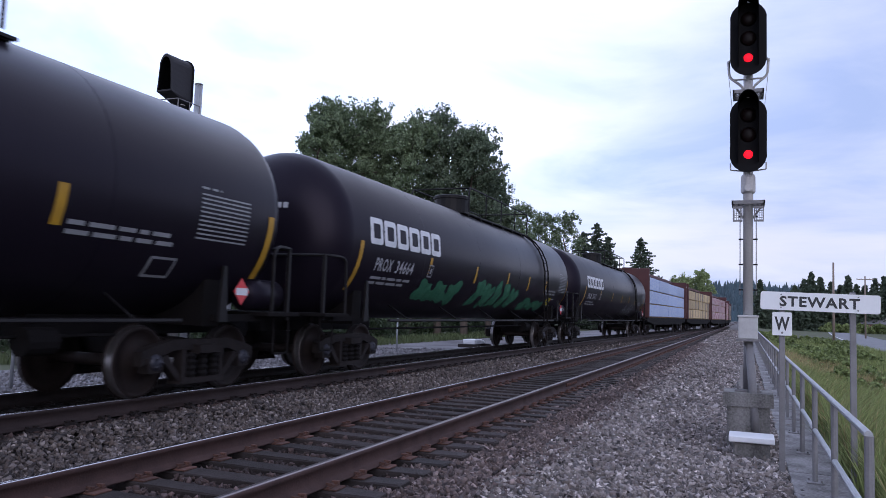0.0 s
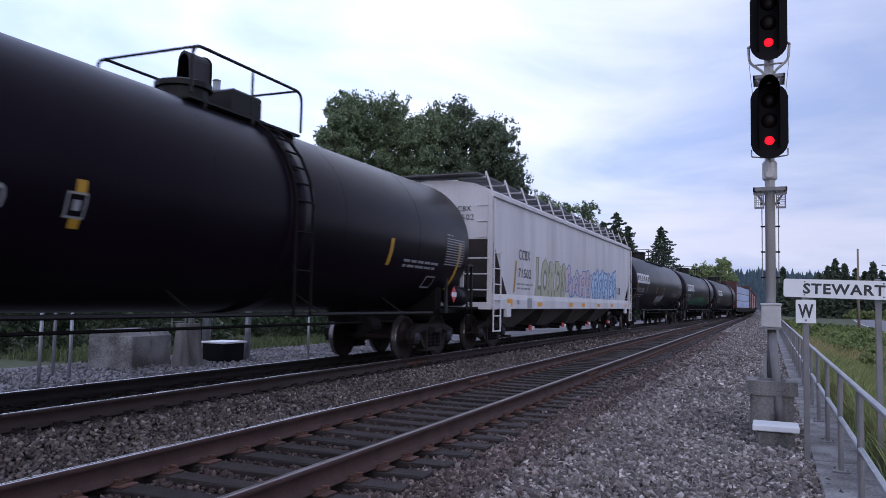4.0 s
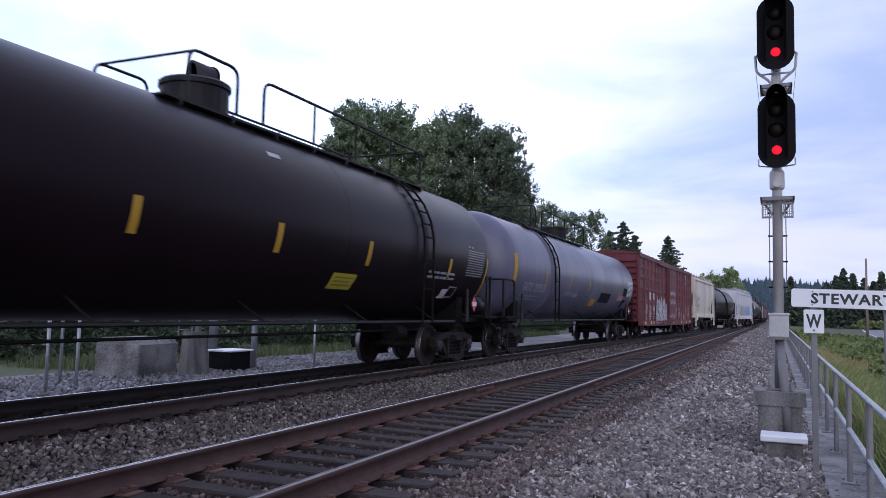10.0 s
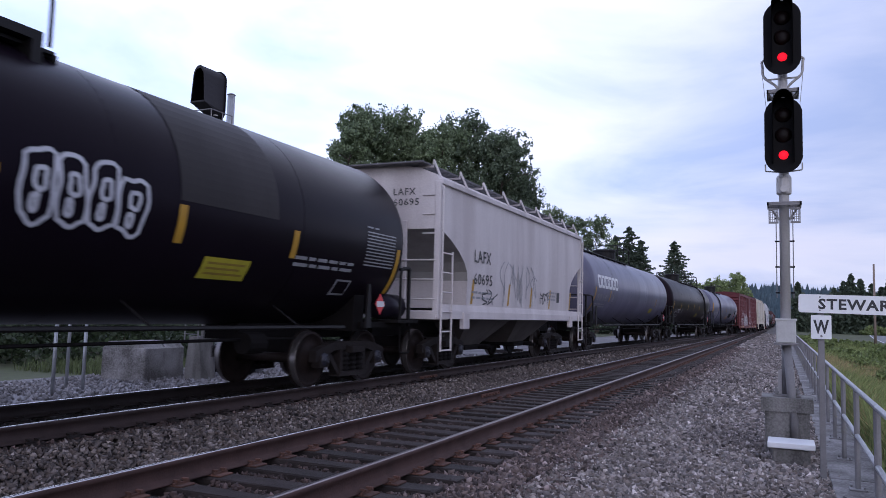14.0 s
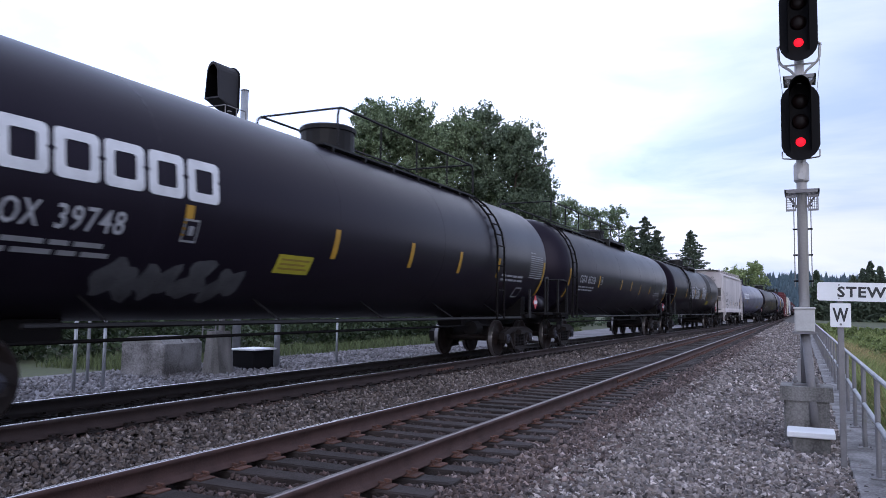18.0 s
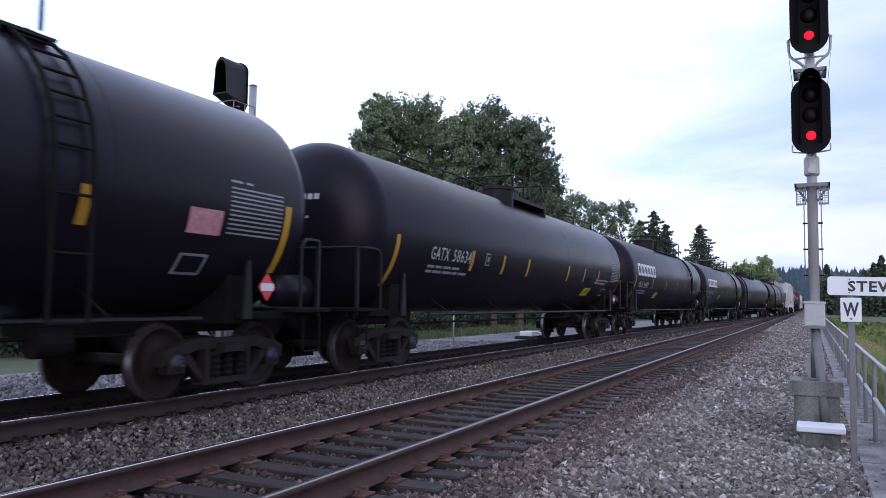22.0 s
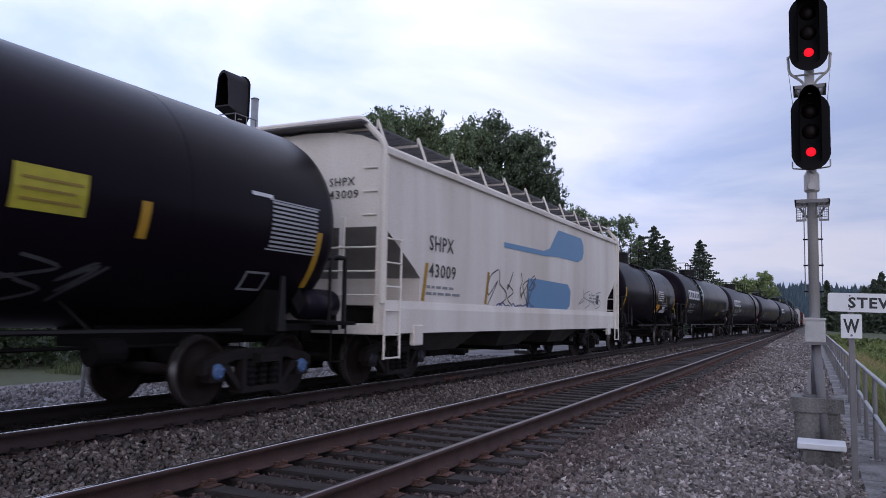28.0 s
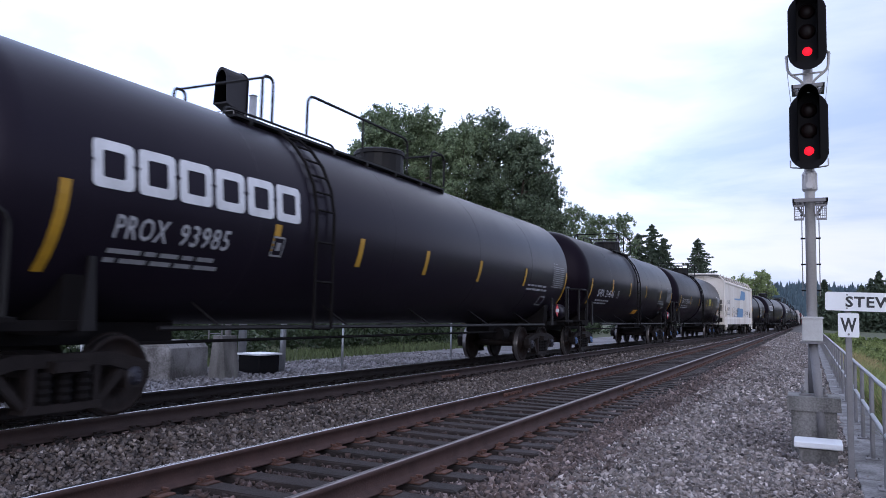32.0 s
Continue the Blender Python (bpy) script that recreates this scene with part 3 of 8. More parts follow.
def signal_head(mast, z, lit):
    """Three-lens head on the mast, facing -y; the lowest lens is lit."""
    bm = bmesh.new()
    prism(bm, stadium(0.0, z, 0.225, 0.49), 1, -0.2, -0.185)
    head = part("signal_head", bm, SIGNAL_BLACK, mast, "black oval backing board with three lenses")
    bm = bmesh.new()
    prism(bm, stadium(0.0, z, 0.15, 0.4), 1, -0.183, 0.02)
    part("lamp_case", bm, SIGNAL_BLACK, head, "black lamp case")
    # one tall hood arches over all three lenses
    line = [(-0.125, -0.36)] + [(0.125 * math.cos(radians(a)), 0.33 + 0.17 * math.sin(radians(a))) for a in range(180, -1, -15)] + [(0.125, -0.36)]
    bm = bmesh.new()
    rings = []
    for u, w in line:
        y1 = -0.3 - 0.26 * (w + 0.36) / 0.86
        k = 1 - 0.006 / 0.125
        rings.append([bm.verts.new((q, yy, z + ww)) for q, ww, yy in ((u, w, -0.2), (u, w, y1), (u * k, w - 0.008, y1), (u * k, w - 0.008, -0.2))])
    for p, q in zip(rings, rings[1:]):
        for k in range(4):
            bm.faces.new((p[k], p[(k + 1) % 4], q[(k + 1) % 4], q[k]))
    bm.faces.new(rings[0][::-1])
    bm.faces.new(rings[-1])
    bmesh.ops.recalc_face_normals(bm, faces=bm.faces[:])
    part("hood", bm, HOOD_BLACK, head, "tall black sun hood")
    for i, dz in enumerate((0.26, 0.0, -0.26)):
        bm = bmesh.new()
        prof = [(-0.202, 0.1), (-0.222, 0.085), (-0.234, 0.05), (-0.238, 0.012)] if i < 2 else [(-0.202, 0.058), (-0.216, 0.049), (-0.225, 0.029), (-0.228, 0.009)]
        lathe(bm, prof, 18, 1, (0, 0, z + dz))
        part("lens", bm, RED_LAMP if (i == 2 and lit) else DARK_LENS, head, "lit red lens" if i == 2 and lit else "dark lens", True)
    return head


def near_signal(x, y):
    top = new("railway_signal")
    top.matrix_basis = pose(x, y, -0.345)
    tagged(top, "grey railway signal mast with two black heads showing red", "railway signal")
    g = 0.345
    bm = bmesh.new()
    box(bm, (-0.25, -0.28, 0.0), (0.25, 0.3, 0.62), 0.02)
    prism(bm, [(-0.3, 0.55), (0.3, 0.55), (0.29, 0.72), (-0.29, 0.72)], 1, -0.31, 0.33)
    part("foundation", bm, CONCRETE, top, "stained concrete foundation block")
    bm = bmesh.new()
    cyl(bm, (0, 0, 1.4), (0, 0, 5.85), 0.062, 0.058, 16)
    mast = part("mast", bm, MAST, top, "pale grey tubular mast", True)
    # foot in a darker grey: dirt, and the junction box's shade painted in
    bm = bmesh.new()
    cyl(bm, (0, 0, 0.74), (0, 0, 1.4), 0.055, 0.055, 16)
    part("lower_mast", bm, GREY_POST, top, "dirty grey foot of the mast, coloured darker for the box's shade", True)
    for sx in (-1, 1):
        bm = bmesh.new()
        prism(bm, [(sx * 0.055, 0.745), (sx * 0.155, 0.745), (sx * 0.135, 0.8), (sx * 0.1, 0.83), (sx * 0.095, 1.04), (sx * 0.055, 1.05)], 1, -0.022, 0.022)
        part("gusset", bm, MAST, top, "pale base gusset")
    bm = bmesh.new()
    box(bm, (-0.16, -0.16, 0.72), (0.16, 0.16, 0.745), 0.006)
    for sx in (-0.12, 0.12):
        for sy in (-0.12, 0.12):
            cyl(bm, (sx, sy, 0.74), (sx, sy, 0.82), 0.017, n=6)
            cyl(bm, (sx, sy, 0.76), (sx, sy, 0.785), 0.034, n=6)
    part("mast_base", bm, GREY_POST, top, "bolted base flange")
    bm = bmesh.new()
    cyl(bm, (0.09, -0.3, 0.25), (0.005, -0.1, 1.4), 0.052, 0.052, 12)
    part("conduit", bm, GREY_POST, top, "leaning grey conduit pipe", True)
    bm = bmesh.new()
    box(bm, (-0.115, -0.19, 1.385), (0.115, -0.04, 1.67), 0.012)
    box(bm, (-0.125, -0.2, 1.66), (0.125, -0.03, 1.69), 0.006)
    cyl(bm, (0.0, -0.195, 1.53), (0.0, -0.205, 1.53), 0.016, n=8)
    part("junction_box", bm, BOX_GREY, top, "off-white junction box")
    bm = bmesh.new()
    box(bm, (-0.14, -0.22, 1.36), (0.14, -0.02, 1.384))
    part("box_bracket", bm, GREY_POST, top)
    for sx in (-1, 1):
        bm = bmesh.new()
        tube(bm, [(sx * 0.098, 0.02, 1.95), (sx * 0.098, 0.02, 3.12)], 0.006)
        rail = part("ladder_rail", bm, GREY_POST, top, "thin ladder rail")
        for z in (2.02, 2.35, 2.68, 2.98):
            bm = bmesh.new()
            tube(bm, [(sx * 0.05, 0.02, z), (sx * 0.115, 0.02, z)], 0.011)
            part("rung", bm, SIGNAL_BLACK, rail)
    # service platforms with mesh floors
    for z, w in ((3.12, 0.2), (4.58, 0.19)):
        bm = bmesh.new()
        box(bm, (-w, -0.2, z), (w, -0.175, z + 0.045))
        box(bm, (-w, 0.175, z), (w, 0.2, z + 0.045))
        box(bm, (-w, -0.2, z), (-w + 0.02, 0.2, z + 0.045))
        box(bm, (w - 0.02, -0.2, z), (w, 0.2, z + 0.045))
        for i in range(7):
            xx = -w + 0.03 + i * (2 * w - 0.06) / 6
            box(bm, (xx - 0.006, -0.19, z + 0.012), (xx + 0.006, 0.19, z + 0.024))
            yy = -0.16 + i * 0.32 / 6
            box(bm, (-w, yy - 0.006, z + 0.024), (w, yy + 0.006, z + 0.034))
        for sx in (-1, 1):
            tube(bm, [(sx * 0.06, 0, z - 0.16), (sx * (w - 0.02), -0.16, z)], 0.014)
        plat = part("platform", bm, GREY_POST, top, "grey mesh service platform", kind="stuff")
        if z < 4:
            for sx in (-1, 1):
                bm = bmesh.new()
                x0, x1 = sorted((sx * 0.068, sx * 0.185))
                for a, q, p, r in ((x0, x1, z - 0.23, z - 0.205), (x0, x1, z - 0.06, z - 0.03), (x0, x0 + 0.014, z - 0.205, z - 0.06), (x1 - 0.014, x1, z - 0.205, z - 0.06)):
                    box(bm, (a, -0.18, p), (q, -0.165, r))
                for k in range(1, 5):
                    xx = x0 + (x1 - x0) * k / 5
                    box(bm, (xx - 0.003, -0.176, z - 0.205), (xx + 0.003, -0.17, z - 0.06))
                    zz = z - 0.205 + 0.145 * k / 5
                    box(bm, (x0 + 0.014, -0.174, zz - 0.003), (x1 - 0.014, -0.168, zz + 0.003))
                part("mesh_panel", bm, GREY_POST, plat, "hanging mesh panel")
    bm = bmesh.new()
    lathe(bm, [(3.28, 0.075), (3.3, 0.09), (3.5, 0.09), (3.53, 0.075)], 14, 2)
    cyl(bm, (0, -0.05, 3.34), (0, -0.13, 3.34), 0.045, n=10)
    part("collar", bm, MAST, top, "round cable collar")
    for z in (4.02, 5.3):
        h = signal_head(top, z, True)
        if z > 5:
            bm = bmesh.new()
            for sx in (-1, 1):
                tube(bm, bent([(sx * 0.05, -0.02, z - 0.74), (sx * 0.06, -0.03, z - 0.6), (sx * 0.235, -0.05, z - 0.46), (sx * 0.245, -0.05, z - 0.24)], 0.06), 0.017)
                tube(bm, [(sx * 0.225, -0.12, z - 0.26), (sx * 0.255, -0.02, z - 0.26)], 0.014)
            tube(bm, [(-0.2, -0.05, z - 0.5), (0.2, -0.05, z - 0.5)], 0.012)
            part("head_bracket", bm, MAST, top, "bent grey pipe bracket")
            for sx in (-1, 1):
                bm = bmesh.new()
                tube(bm, [(sx * 0.24, -0.04, z - 0.46), (sx * 0.2, 0.0, z - 0.86)], 0.004, 4)
                part("stay_wire", bm, GREY_POST, top)
        else:
            for sx in (-1, 1):
                bm = bmesh.new()
                tube(bm, bent([(sx * 0.215, -0.15, z - 0.36), (sx * 0.215, -0.15, z - 0.45), (sx * 0.06, -0.05, z - 0.45)], 0.02), 0.009)
                part("head_bracket", bm, MAST, top, "thin bent bracket")
            bm = bmesh.new()
            lathe(bm, [(z - 0.64, 0.062), (z - 0.635, 0.085), (z - 0.53, 0.085), (z - 0.525, 0.062)], 14, 2)
            part("clamp", bm, MAST, top, "bolted mast clamp")
        
    return top


near_signal(0.04, 10.62)


def pull_box(x, y):
    top = new("cable_box")
    top.matrix_basis = pose(x, y, -0.36)
    tagged(top, "small concrete cable box with a white lid before the signal", "cable box")
    bm = bmesh.new()
    box(bm, (-0.2, -0.17, 0.0), (0.2, 0.17, 0.215), 0.02)
    part("body", bm, CONCRETE, top, "weathered concrete body")
    bm = bmesh.new()
    box(bm, (-0.25, -0.22, 0.216), (0.25, 0.22, 0.285), 0.01)
    part("lid", bm, WHITE, top, "clean white lid")


pull_box(0.075, 9.9)


# ---- name board and whistle sign ----
def rounded_rect(w, h, r, n=4):
    out = []
    for cx, cz, a0 in ((w / 2 - r, h / 2 - r, 0), (-w / 2 + r, h / 2 - r, 90), (-w / 2 + r, -h / 2 + r, 180), (w / 2 - r, -h / 2 + r, 270)):
        out += [(cx + r * math.cos(radians(a0 + 90 * i / n)), cz + r * math.sin(radians(a0 + 90 * i / n))) for i in range(n + 1)]
    return out


def flat_word(word, size, x, y, z, parent, material, width=None, name="lettering"):
    vs, fs = text_data(word, size, 0.03)
    xs = [v[0] for v in vs]
    k = width / (max(xs) - min(xs)) if width else 1.0
    bm = bmesh.new()
    bv = [bm.verts.new((x + (v[0] - min(xs)) * k, y, z + v[1])) for v in vs]
    for f in fs:
        bm.faces.new([bv[i] for i in f])
    return part(name, bm, material, parent, "black lettering")


def name_board():
    top = new("station_sign")
    top.matrix_basis = pose(0.375, 9.05, -0.36)
    tagged(top, "white station name board and whistle sign on two grey posts", "sign")
    bm = bmesh.new()
    box(bm, (-0.03, -0.02, 0), (0.03, 0.02, 1.95), 0.006)
    part("post", bm, GREY_POST, top, "weathered grey post")
    bm = bmesh.new()
    box(bm, (0.655, -0.0, 0), (0.715, 0.04, 1.97), 0.006)
    part("post", bm, GREY_POST, top, "weathered grey post")
    # the board hangs a little askew: its far end is lower
    board = new("name_board")
    board.parent = top
    board.matrix_basis = pose(0.36, -0.035, 1.855, 0, 1.2, 0)
    bm = bmesh.new()
    prism(bm, rounded_rect(1.15, 0.195, 0.025), 1, -0.012, 0.012)
    part("panel", bm, WHITE, board, "white enamelled panel")
    flat_word("STEWART", 0.15, -0.385, -0.0145, -0.053, board, LETTER_BLACK, 0.77)
    for bx in (-0.37, 0.37):
        for bz in (-0.07, 0.07):
            bm = bmesh.new()
            cyl(bm, (bx, -0.012, bz), (bx, -0.018, bz), 0.009, n=6)
            part("bolt", bm, GREY_POST, board)
    bm = bmesh.new()
    prism(bm, rounded_rect(0.195, 0.25, 0.012), 1, -0.045, -0.03)
    wb = part("whistle_board", bm, WHITE, top, "white whistle board")
    wb.matrix_basis = pose(0.0, 0, 1.615)
    flat_word("W", 0.2, -0.075, -0.048, -0.065, wb, LETTER_BLACK, 0.15)
    bm = bmesh.new()
    cyl(bm, (0, -0.045, -0.095), (0, -0.053, -0.095), 0.012, n=8)
    part("bolt", bm, GREY_POST, wb)


name_board()


# ---- handrail along the concrete strip ----
def walkway():
    top = new("pavement")
    tagged(top, "narrow concrete strip between ballast and handrail", "pavement", kind="structure")
    y, rr = -7.6, random.Random(5)
    slab = None
    while y < 60:
        if slab is None:
            bm = bmesh.new()
            box(bm, (0.44, 0.006, -0.16), (1.02, 2.39, 0.0), 0.012)
            ob = part("slab", bm, PALE_CONCRETE, top)
            slab = ob.data
        else:
            ob = piece("slab", slab, top)
        ob.matrix_basis = pose(rr.uniform(-0.01, 0.01), y, -0.335 + rr.uniform(-0.006, 0.006))
        y += 2.4


walkway()


def handrail():
    top = new("handrail_fence")
    tagged(top, "galvanised pipe handrail with two rails, along the concrete strip", "railing")
    y, k = 5.0, 0
    while y < 64:
        x = 0.66 + 0.0012 * (y - 5)
        bm = bmesh.new()
        cyl(bm, (x, y, -0.34), (x, y, 0.645), 0.027, n=10)
        post = part("post", bm, GREY_POST, top)
        bm = bmesh.new()
        box(bm, (x - 0.08, y - 0.08, -0.336), (x + 0.08, y + 0.08, -0.322), 0.003)
        for s in (-0.055, 0.055):
            cyl(bm, (x + s, y - s, -0.322), (x + s, y - s, -0.3), 0.012, n=6)
        part("base_plate", bm, GREY_POST, post)
        if y < 61:
            y2 = y + 1.85
            x2 = 0.66 + 0.0012 * (y2 - 5)
            for z in (0.65, 0.19):
                bm = bmesh.new()
                cyl(bm, (x, y + 0.01, z), (x2, y2 - 0.01, z), 0.024, n=10)
                part("rail", bm, GALV, top)
        y += 1.85


handrail()


# ---- things behind the siding ----
def far_signal():
    top = new("railway_signal")
    top.matrix_basis = pose(-12.75, 14.4, -0.42)
    tagged(top, "black railway signal head on a mast beyond the siding", "railway signal")
    bm = bmesh.new()
    prism(bm, [(-0.27, 0.0), (0.27, 0.0), (0.15, 1.05), (-0.15, 1.05)], 1, -0.24, 0.24)
    part("foundation", bm, CONCRETE, top, "tapered concrete foundation")
    bm = bmesh.new()
    cyl(bm, (0, 0.1, 1.05), (0, 0.1, 6.6), 0.075, 0.06, 12)
    part("mast", bm, MAST, top, "pale grey mast", True)
    bm = bmesh.new()
    prism(bm, stadium(-0.1, 6.97, 0.29, 0.66), 1, 0.2, 0.23)
    head = part("signal_head", bm, SIGNAL_BLACK, top, "black backing board")
    # a long tapering hood, open at its end, with a flat floor
    def hood_ring(yy, k, inner):
        out = []
        outline = stadium(0.0, 0.0, 0.25, 0.6)
        dense = []
        for a, b in zip(outline, outline[1:] + outline[:1]):
            m = 6 if abs(a[1] - b[1]) > 0.3 else 1
            dense += [(a[0] + (b[0] - a[0]) * q / m, a[1] + (b[1] - a[1]) * q / m) for q in range(m)]
        for px, pz in dense:
            wide = (1 - k) + k * (0.62 + 0.36 * min(1.0, 0.5 - pz / 1.2))
            out.append((-0.1 + px * wide * inner, yy, 7.0 + max(pz, -0.6 + 0.28 * k) * inner))
        return out
    bm = bmesh.new()
    rings = [[bm.verts.new(q) for q in hood_ring(yy, k, n)] for yy, k, n in ((0.2, 0.0, 1.0), (0.0, 0.4, 1.0), (-0.45, 1.0, 1.0), (-0.45, 1.0, 0.88), (0.0, 0.4, 0.88), (0.19, 0.0, 0.88))]
    for p, q in zip(rings, rings[1:]):
        for i in range(len(p)):
            bm.faces.new((p[i], p[(i + 1) % len(p)], q[(i + 1) % len(p)], q[i]))
    bmesh.ops.recalc_face_normals(bm, faces=bm.faces[:])
    for f in bm.faces:
        f.material_index = 0
    bm.faces.ensure_lookup_table()
    # inner faces take the blacker colour, standing for shade inside the hood
    for f in bm.faces[3 * len(rings[0]):]:
        f.material_index = 1
    hood = part("hood", bm, HOOD_GREY, head, "long weathered black hood, open towards the tracks")
    hood.data.materials.append(HOOD_BLACK)
    for dz in (0.3, 0.0, -0.25):
        bm = bmesh.new()
        lathe(bm, [(0.2, 0.11), (0.17, 0.1), (0.15, 0.05), (0.148, 0.01)], 14, 1, (-0.1, 0, 7.03 + dz))
        part("lens", bm, DARK_LENS, head, "dark lens")
    bm = bmesh.new()
    cyl(bm, (0, 0.1, 6.0), (0, 0.1, 6.45), 0.1, n=10)
    part("head_collar", bm, SIGNAL_BLACK, top, "black collar under the head")
    bm = bmesh.new()
    for sx in (-0.3, 0.3):
        for sy in (-0.4, 0.0, 0.35):
            tube(bm, [(sx, sy, 5.7), (sx, sy, 6.5)], 0.014)
        for zz in (6.1, 6.49):
            tube(bm, [(sx, -0.4, zz), (sx, 0.35, zz)], 0.014)
    for zz in (6.1, 6.49):
        tube(bm, [(-0.3, -0.4, zz), (0.3, -0.4, zz)], 0.014)
    box(bm, (-0.32, -0.42, 5.68), (0.32, 0.37, 5.71))
    part("platform", bm, GREY_POST, top, "grey service platform with pipe rails")
    rail = None
    for s in (-0.2, 0.2):
        bm = bmesh.new()
        tube(bm, [(s, -0.34, 0.9), (s, -0.34, 5.7)], 0.018)
        rail = part("ladder_rail", bm, GREY_POST, top)
    for i in range(16):
        bm = bmesh.new()
        tube(bm, [(-0.2, -0.34, 1.1 + 0.29 * i), (0.2, -0.34, 1.1 + 0.29 * i)], 0.011)
        part("rung", bm, GREY_POST, rail)


far_signal()


def cable_pole(x, y, h, r, label):
    top = new("steel_pole")
    top.matrix_basis = pose(x, y, -0.42)
    tagged(top, label, "pole")
    bm = bmesh.new()
    cyl(bm, (0, 0, 0), (0, 0, h), r, r * 0.92, 12)
    part("shaft", bm, GALV, top, smooth=True)
    bm = bmesh.new()
    lathe(bm, [(h, r), (h + 0.02, r * 1.08), (h + 0.05, r * 0.6), (h + 0.06, 0.01)], 12, 2)
    part("cap", bm, GREY_POST, top)
    return top


cable_pole(-14.2, 16.75, 7.75, 0.115, "tall galvanised pole beside the far signal")
cable_pole(-13.0, 17.0, 3.2, 0.085, "galvanised steel pole beyond the siding")
for px, py, ph in ((-12.3, 18.9, 1.35), (-12.4, 10.1, 1.45), (-12.55, 10.9, 1.4), (-12.35, 26.5, 1.35), (-13.6, 11.4, 2.4)):
    cable_pole(px, py, ph, 0.035, "thin grey steel post beyond the siding")


def vault(x, y):
    top = new("concrete_vault")
    top.matrix_basis = pose(x, y, -0.5, 0, 0, 8)
    tagged(top, "pale concrete cable vault with two lids, half sunk in gravel", "vault")
    bm = bmesh.new()
    box(bm, (-0.6, -0.75, 0), (0.6, 0.75, 0.85), 0.03)
    part("body", bm, PALE_CONCRETE, top)
    for s in (-0.38, 0.38):
        bm = bmesh.new()
        prism(bm, [(-0.55, 0.852), (0.55, 0.852), (0.44, 0.97), (-0.44, 0.97)], 1, s - 0.35, s + 0.35)
        part("lid", bm, PALE_CONCRETE, top)


vault(-14.1, 13.97)


def dark_cabinet(x, y):
    top = new("equipment_cabinet")
    top.matrix_basis = pose(x, y, -0.42)
    tagged(top, "low dark equipment cabinet with a white lid", "cabinet")
    bm = bmesh.new()
    box(bm, (-0.35, -0.42, 0), (0.35, 0.42, 0.5), 0.02)
    part("body", bm, SIGNAL_BLACK, top)
    bm = bmesh.new()
    box(bm, (-0.4, -0.47, 0.502), (0.4, 0.47, 0.55), 0.008)
    part("lid", bm, WHITE, top, "white lid")
    bm = bmesh.new()
    tube(bm, bent([(0.1, -0.95, 0.0), (0.1, -0.95, 0.4), (0.1, -1.4, 0.4), (0.1, -1.4, 0.0)], 0.1), 0.03)
    part("conduit", bm, GREY_POST, top)


dark_cabinet(-13.15, 16.2)


def switch_machine(x, y):
    top = new("switch_machine")
    top.matrix_basis = pose(x, y, -0.36)
    tagged(top, "low white switch machine box on timbers", "switch machine")
    bm = bmesh.new()
    box(bm, (-0.5, -0.9, 0.0), (0.5, -0.7, 0.14), 0.01)
    box(bm, (-0.5, 0.7, 0.0), (0.5, 0.9, 0.14), 0.01)
    part("timber", bm, TIE, top)
    bm = bmesh.new()
    box(bm, (-0.3, -0.8, 0.142), (0.3, 0.2, 0.36), 0.03)
    box(bm, (-0.22, 0.2, 0.142), (0.22, 0.8, 0.28), 0.02)
    part("case", bm, WHITE, top, "white painted case")


switch_machine(-11.6, 33.4)


def small_sign(x, y, z, w, h):
    top = new("notice_sign")
    top.matrix_basis = pose(x, y, -0.45, 0, 0, 40)
    tagged(top, "small white notice on a thin post", "sign")
    bm = bmesh.new()
    cyl(bm, (0, 0, 0), (0, 0, z + h), 0.03, n=8)
    part("post", bm, GREY_POST, top)
    bm = bmesh.new()
    box(bm, (-w / 2, -0.05, z), (w / 2, -0.035, z + h), 0.004)
    pn = part("panel", bm, WHITE, top)
    for i in range(3):
        bm = bmesh.new()
        box(bm, (-w * 0.38, -0.054, z + h * (0.2 + 0.25 * i)), (w * 0.38, -0.0505, z + h * (0.3 + 0.25 * i)))
        part("bar", bm, LETTER_BLACK, pn, "unreadable line of writing")


small_sign(-14.2, 8.1, 1.25, 0.5, 0.4)

# ---- road beyond the slope ----
def road():
    ys = list(range(20, 290, 15))
    vs, fs = [], []
    for y in ys:
        x = 13.2 + 0.04 * (y - 91) + 0.00013 * max(0, y - 91) ** 2
        vs += [(x, y, -1.72), (x + 8.2, y, -1.7)]
    for i in range(len(ys) - 1):
        fs.append((2 * i, 2 * i + 1, 2 * i + 3, 2 * i + 2))
    top = piece("road", fast_mesh("road", vs, fs, ASPHALT))
    tagged(top, "grey asphalt road beyond the grassy slope", "road", kind="structure")
    vs, fs = [], []
    for y in ys:
        x = 13.2 + 0.04 * (y - 91) + 0.00013 * max(0, y - 91) ** 2
        vs += [(x + 0.25, y, -1.714), (x + 0.4, y, -1.714)]
    for i in range(len(ys) - 1):
        fs.append((2 * i, 2 * i + 1, 2 * i + 3, 2 * i + 2))
    piece("edge_line", fast_mesh("edge_line", vs, fs, WHITE), top, "white edge line")


road()


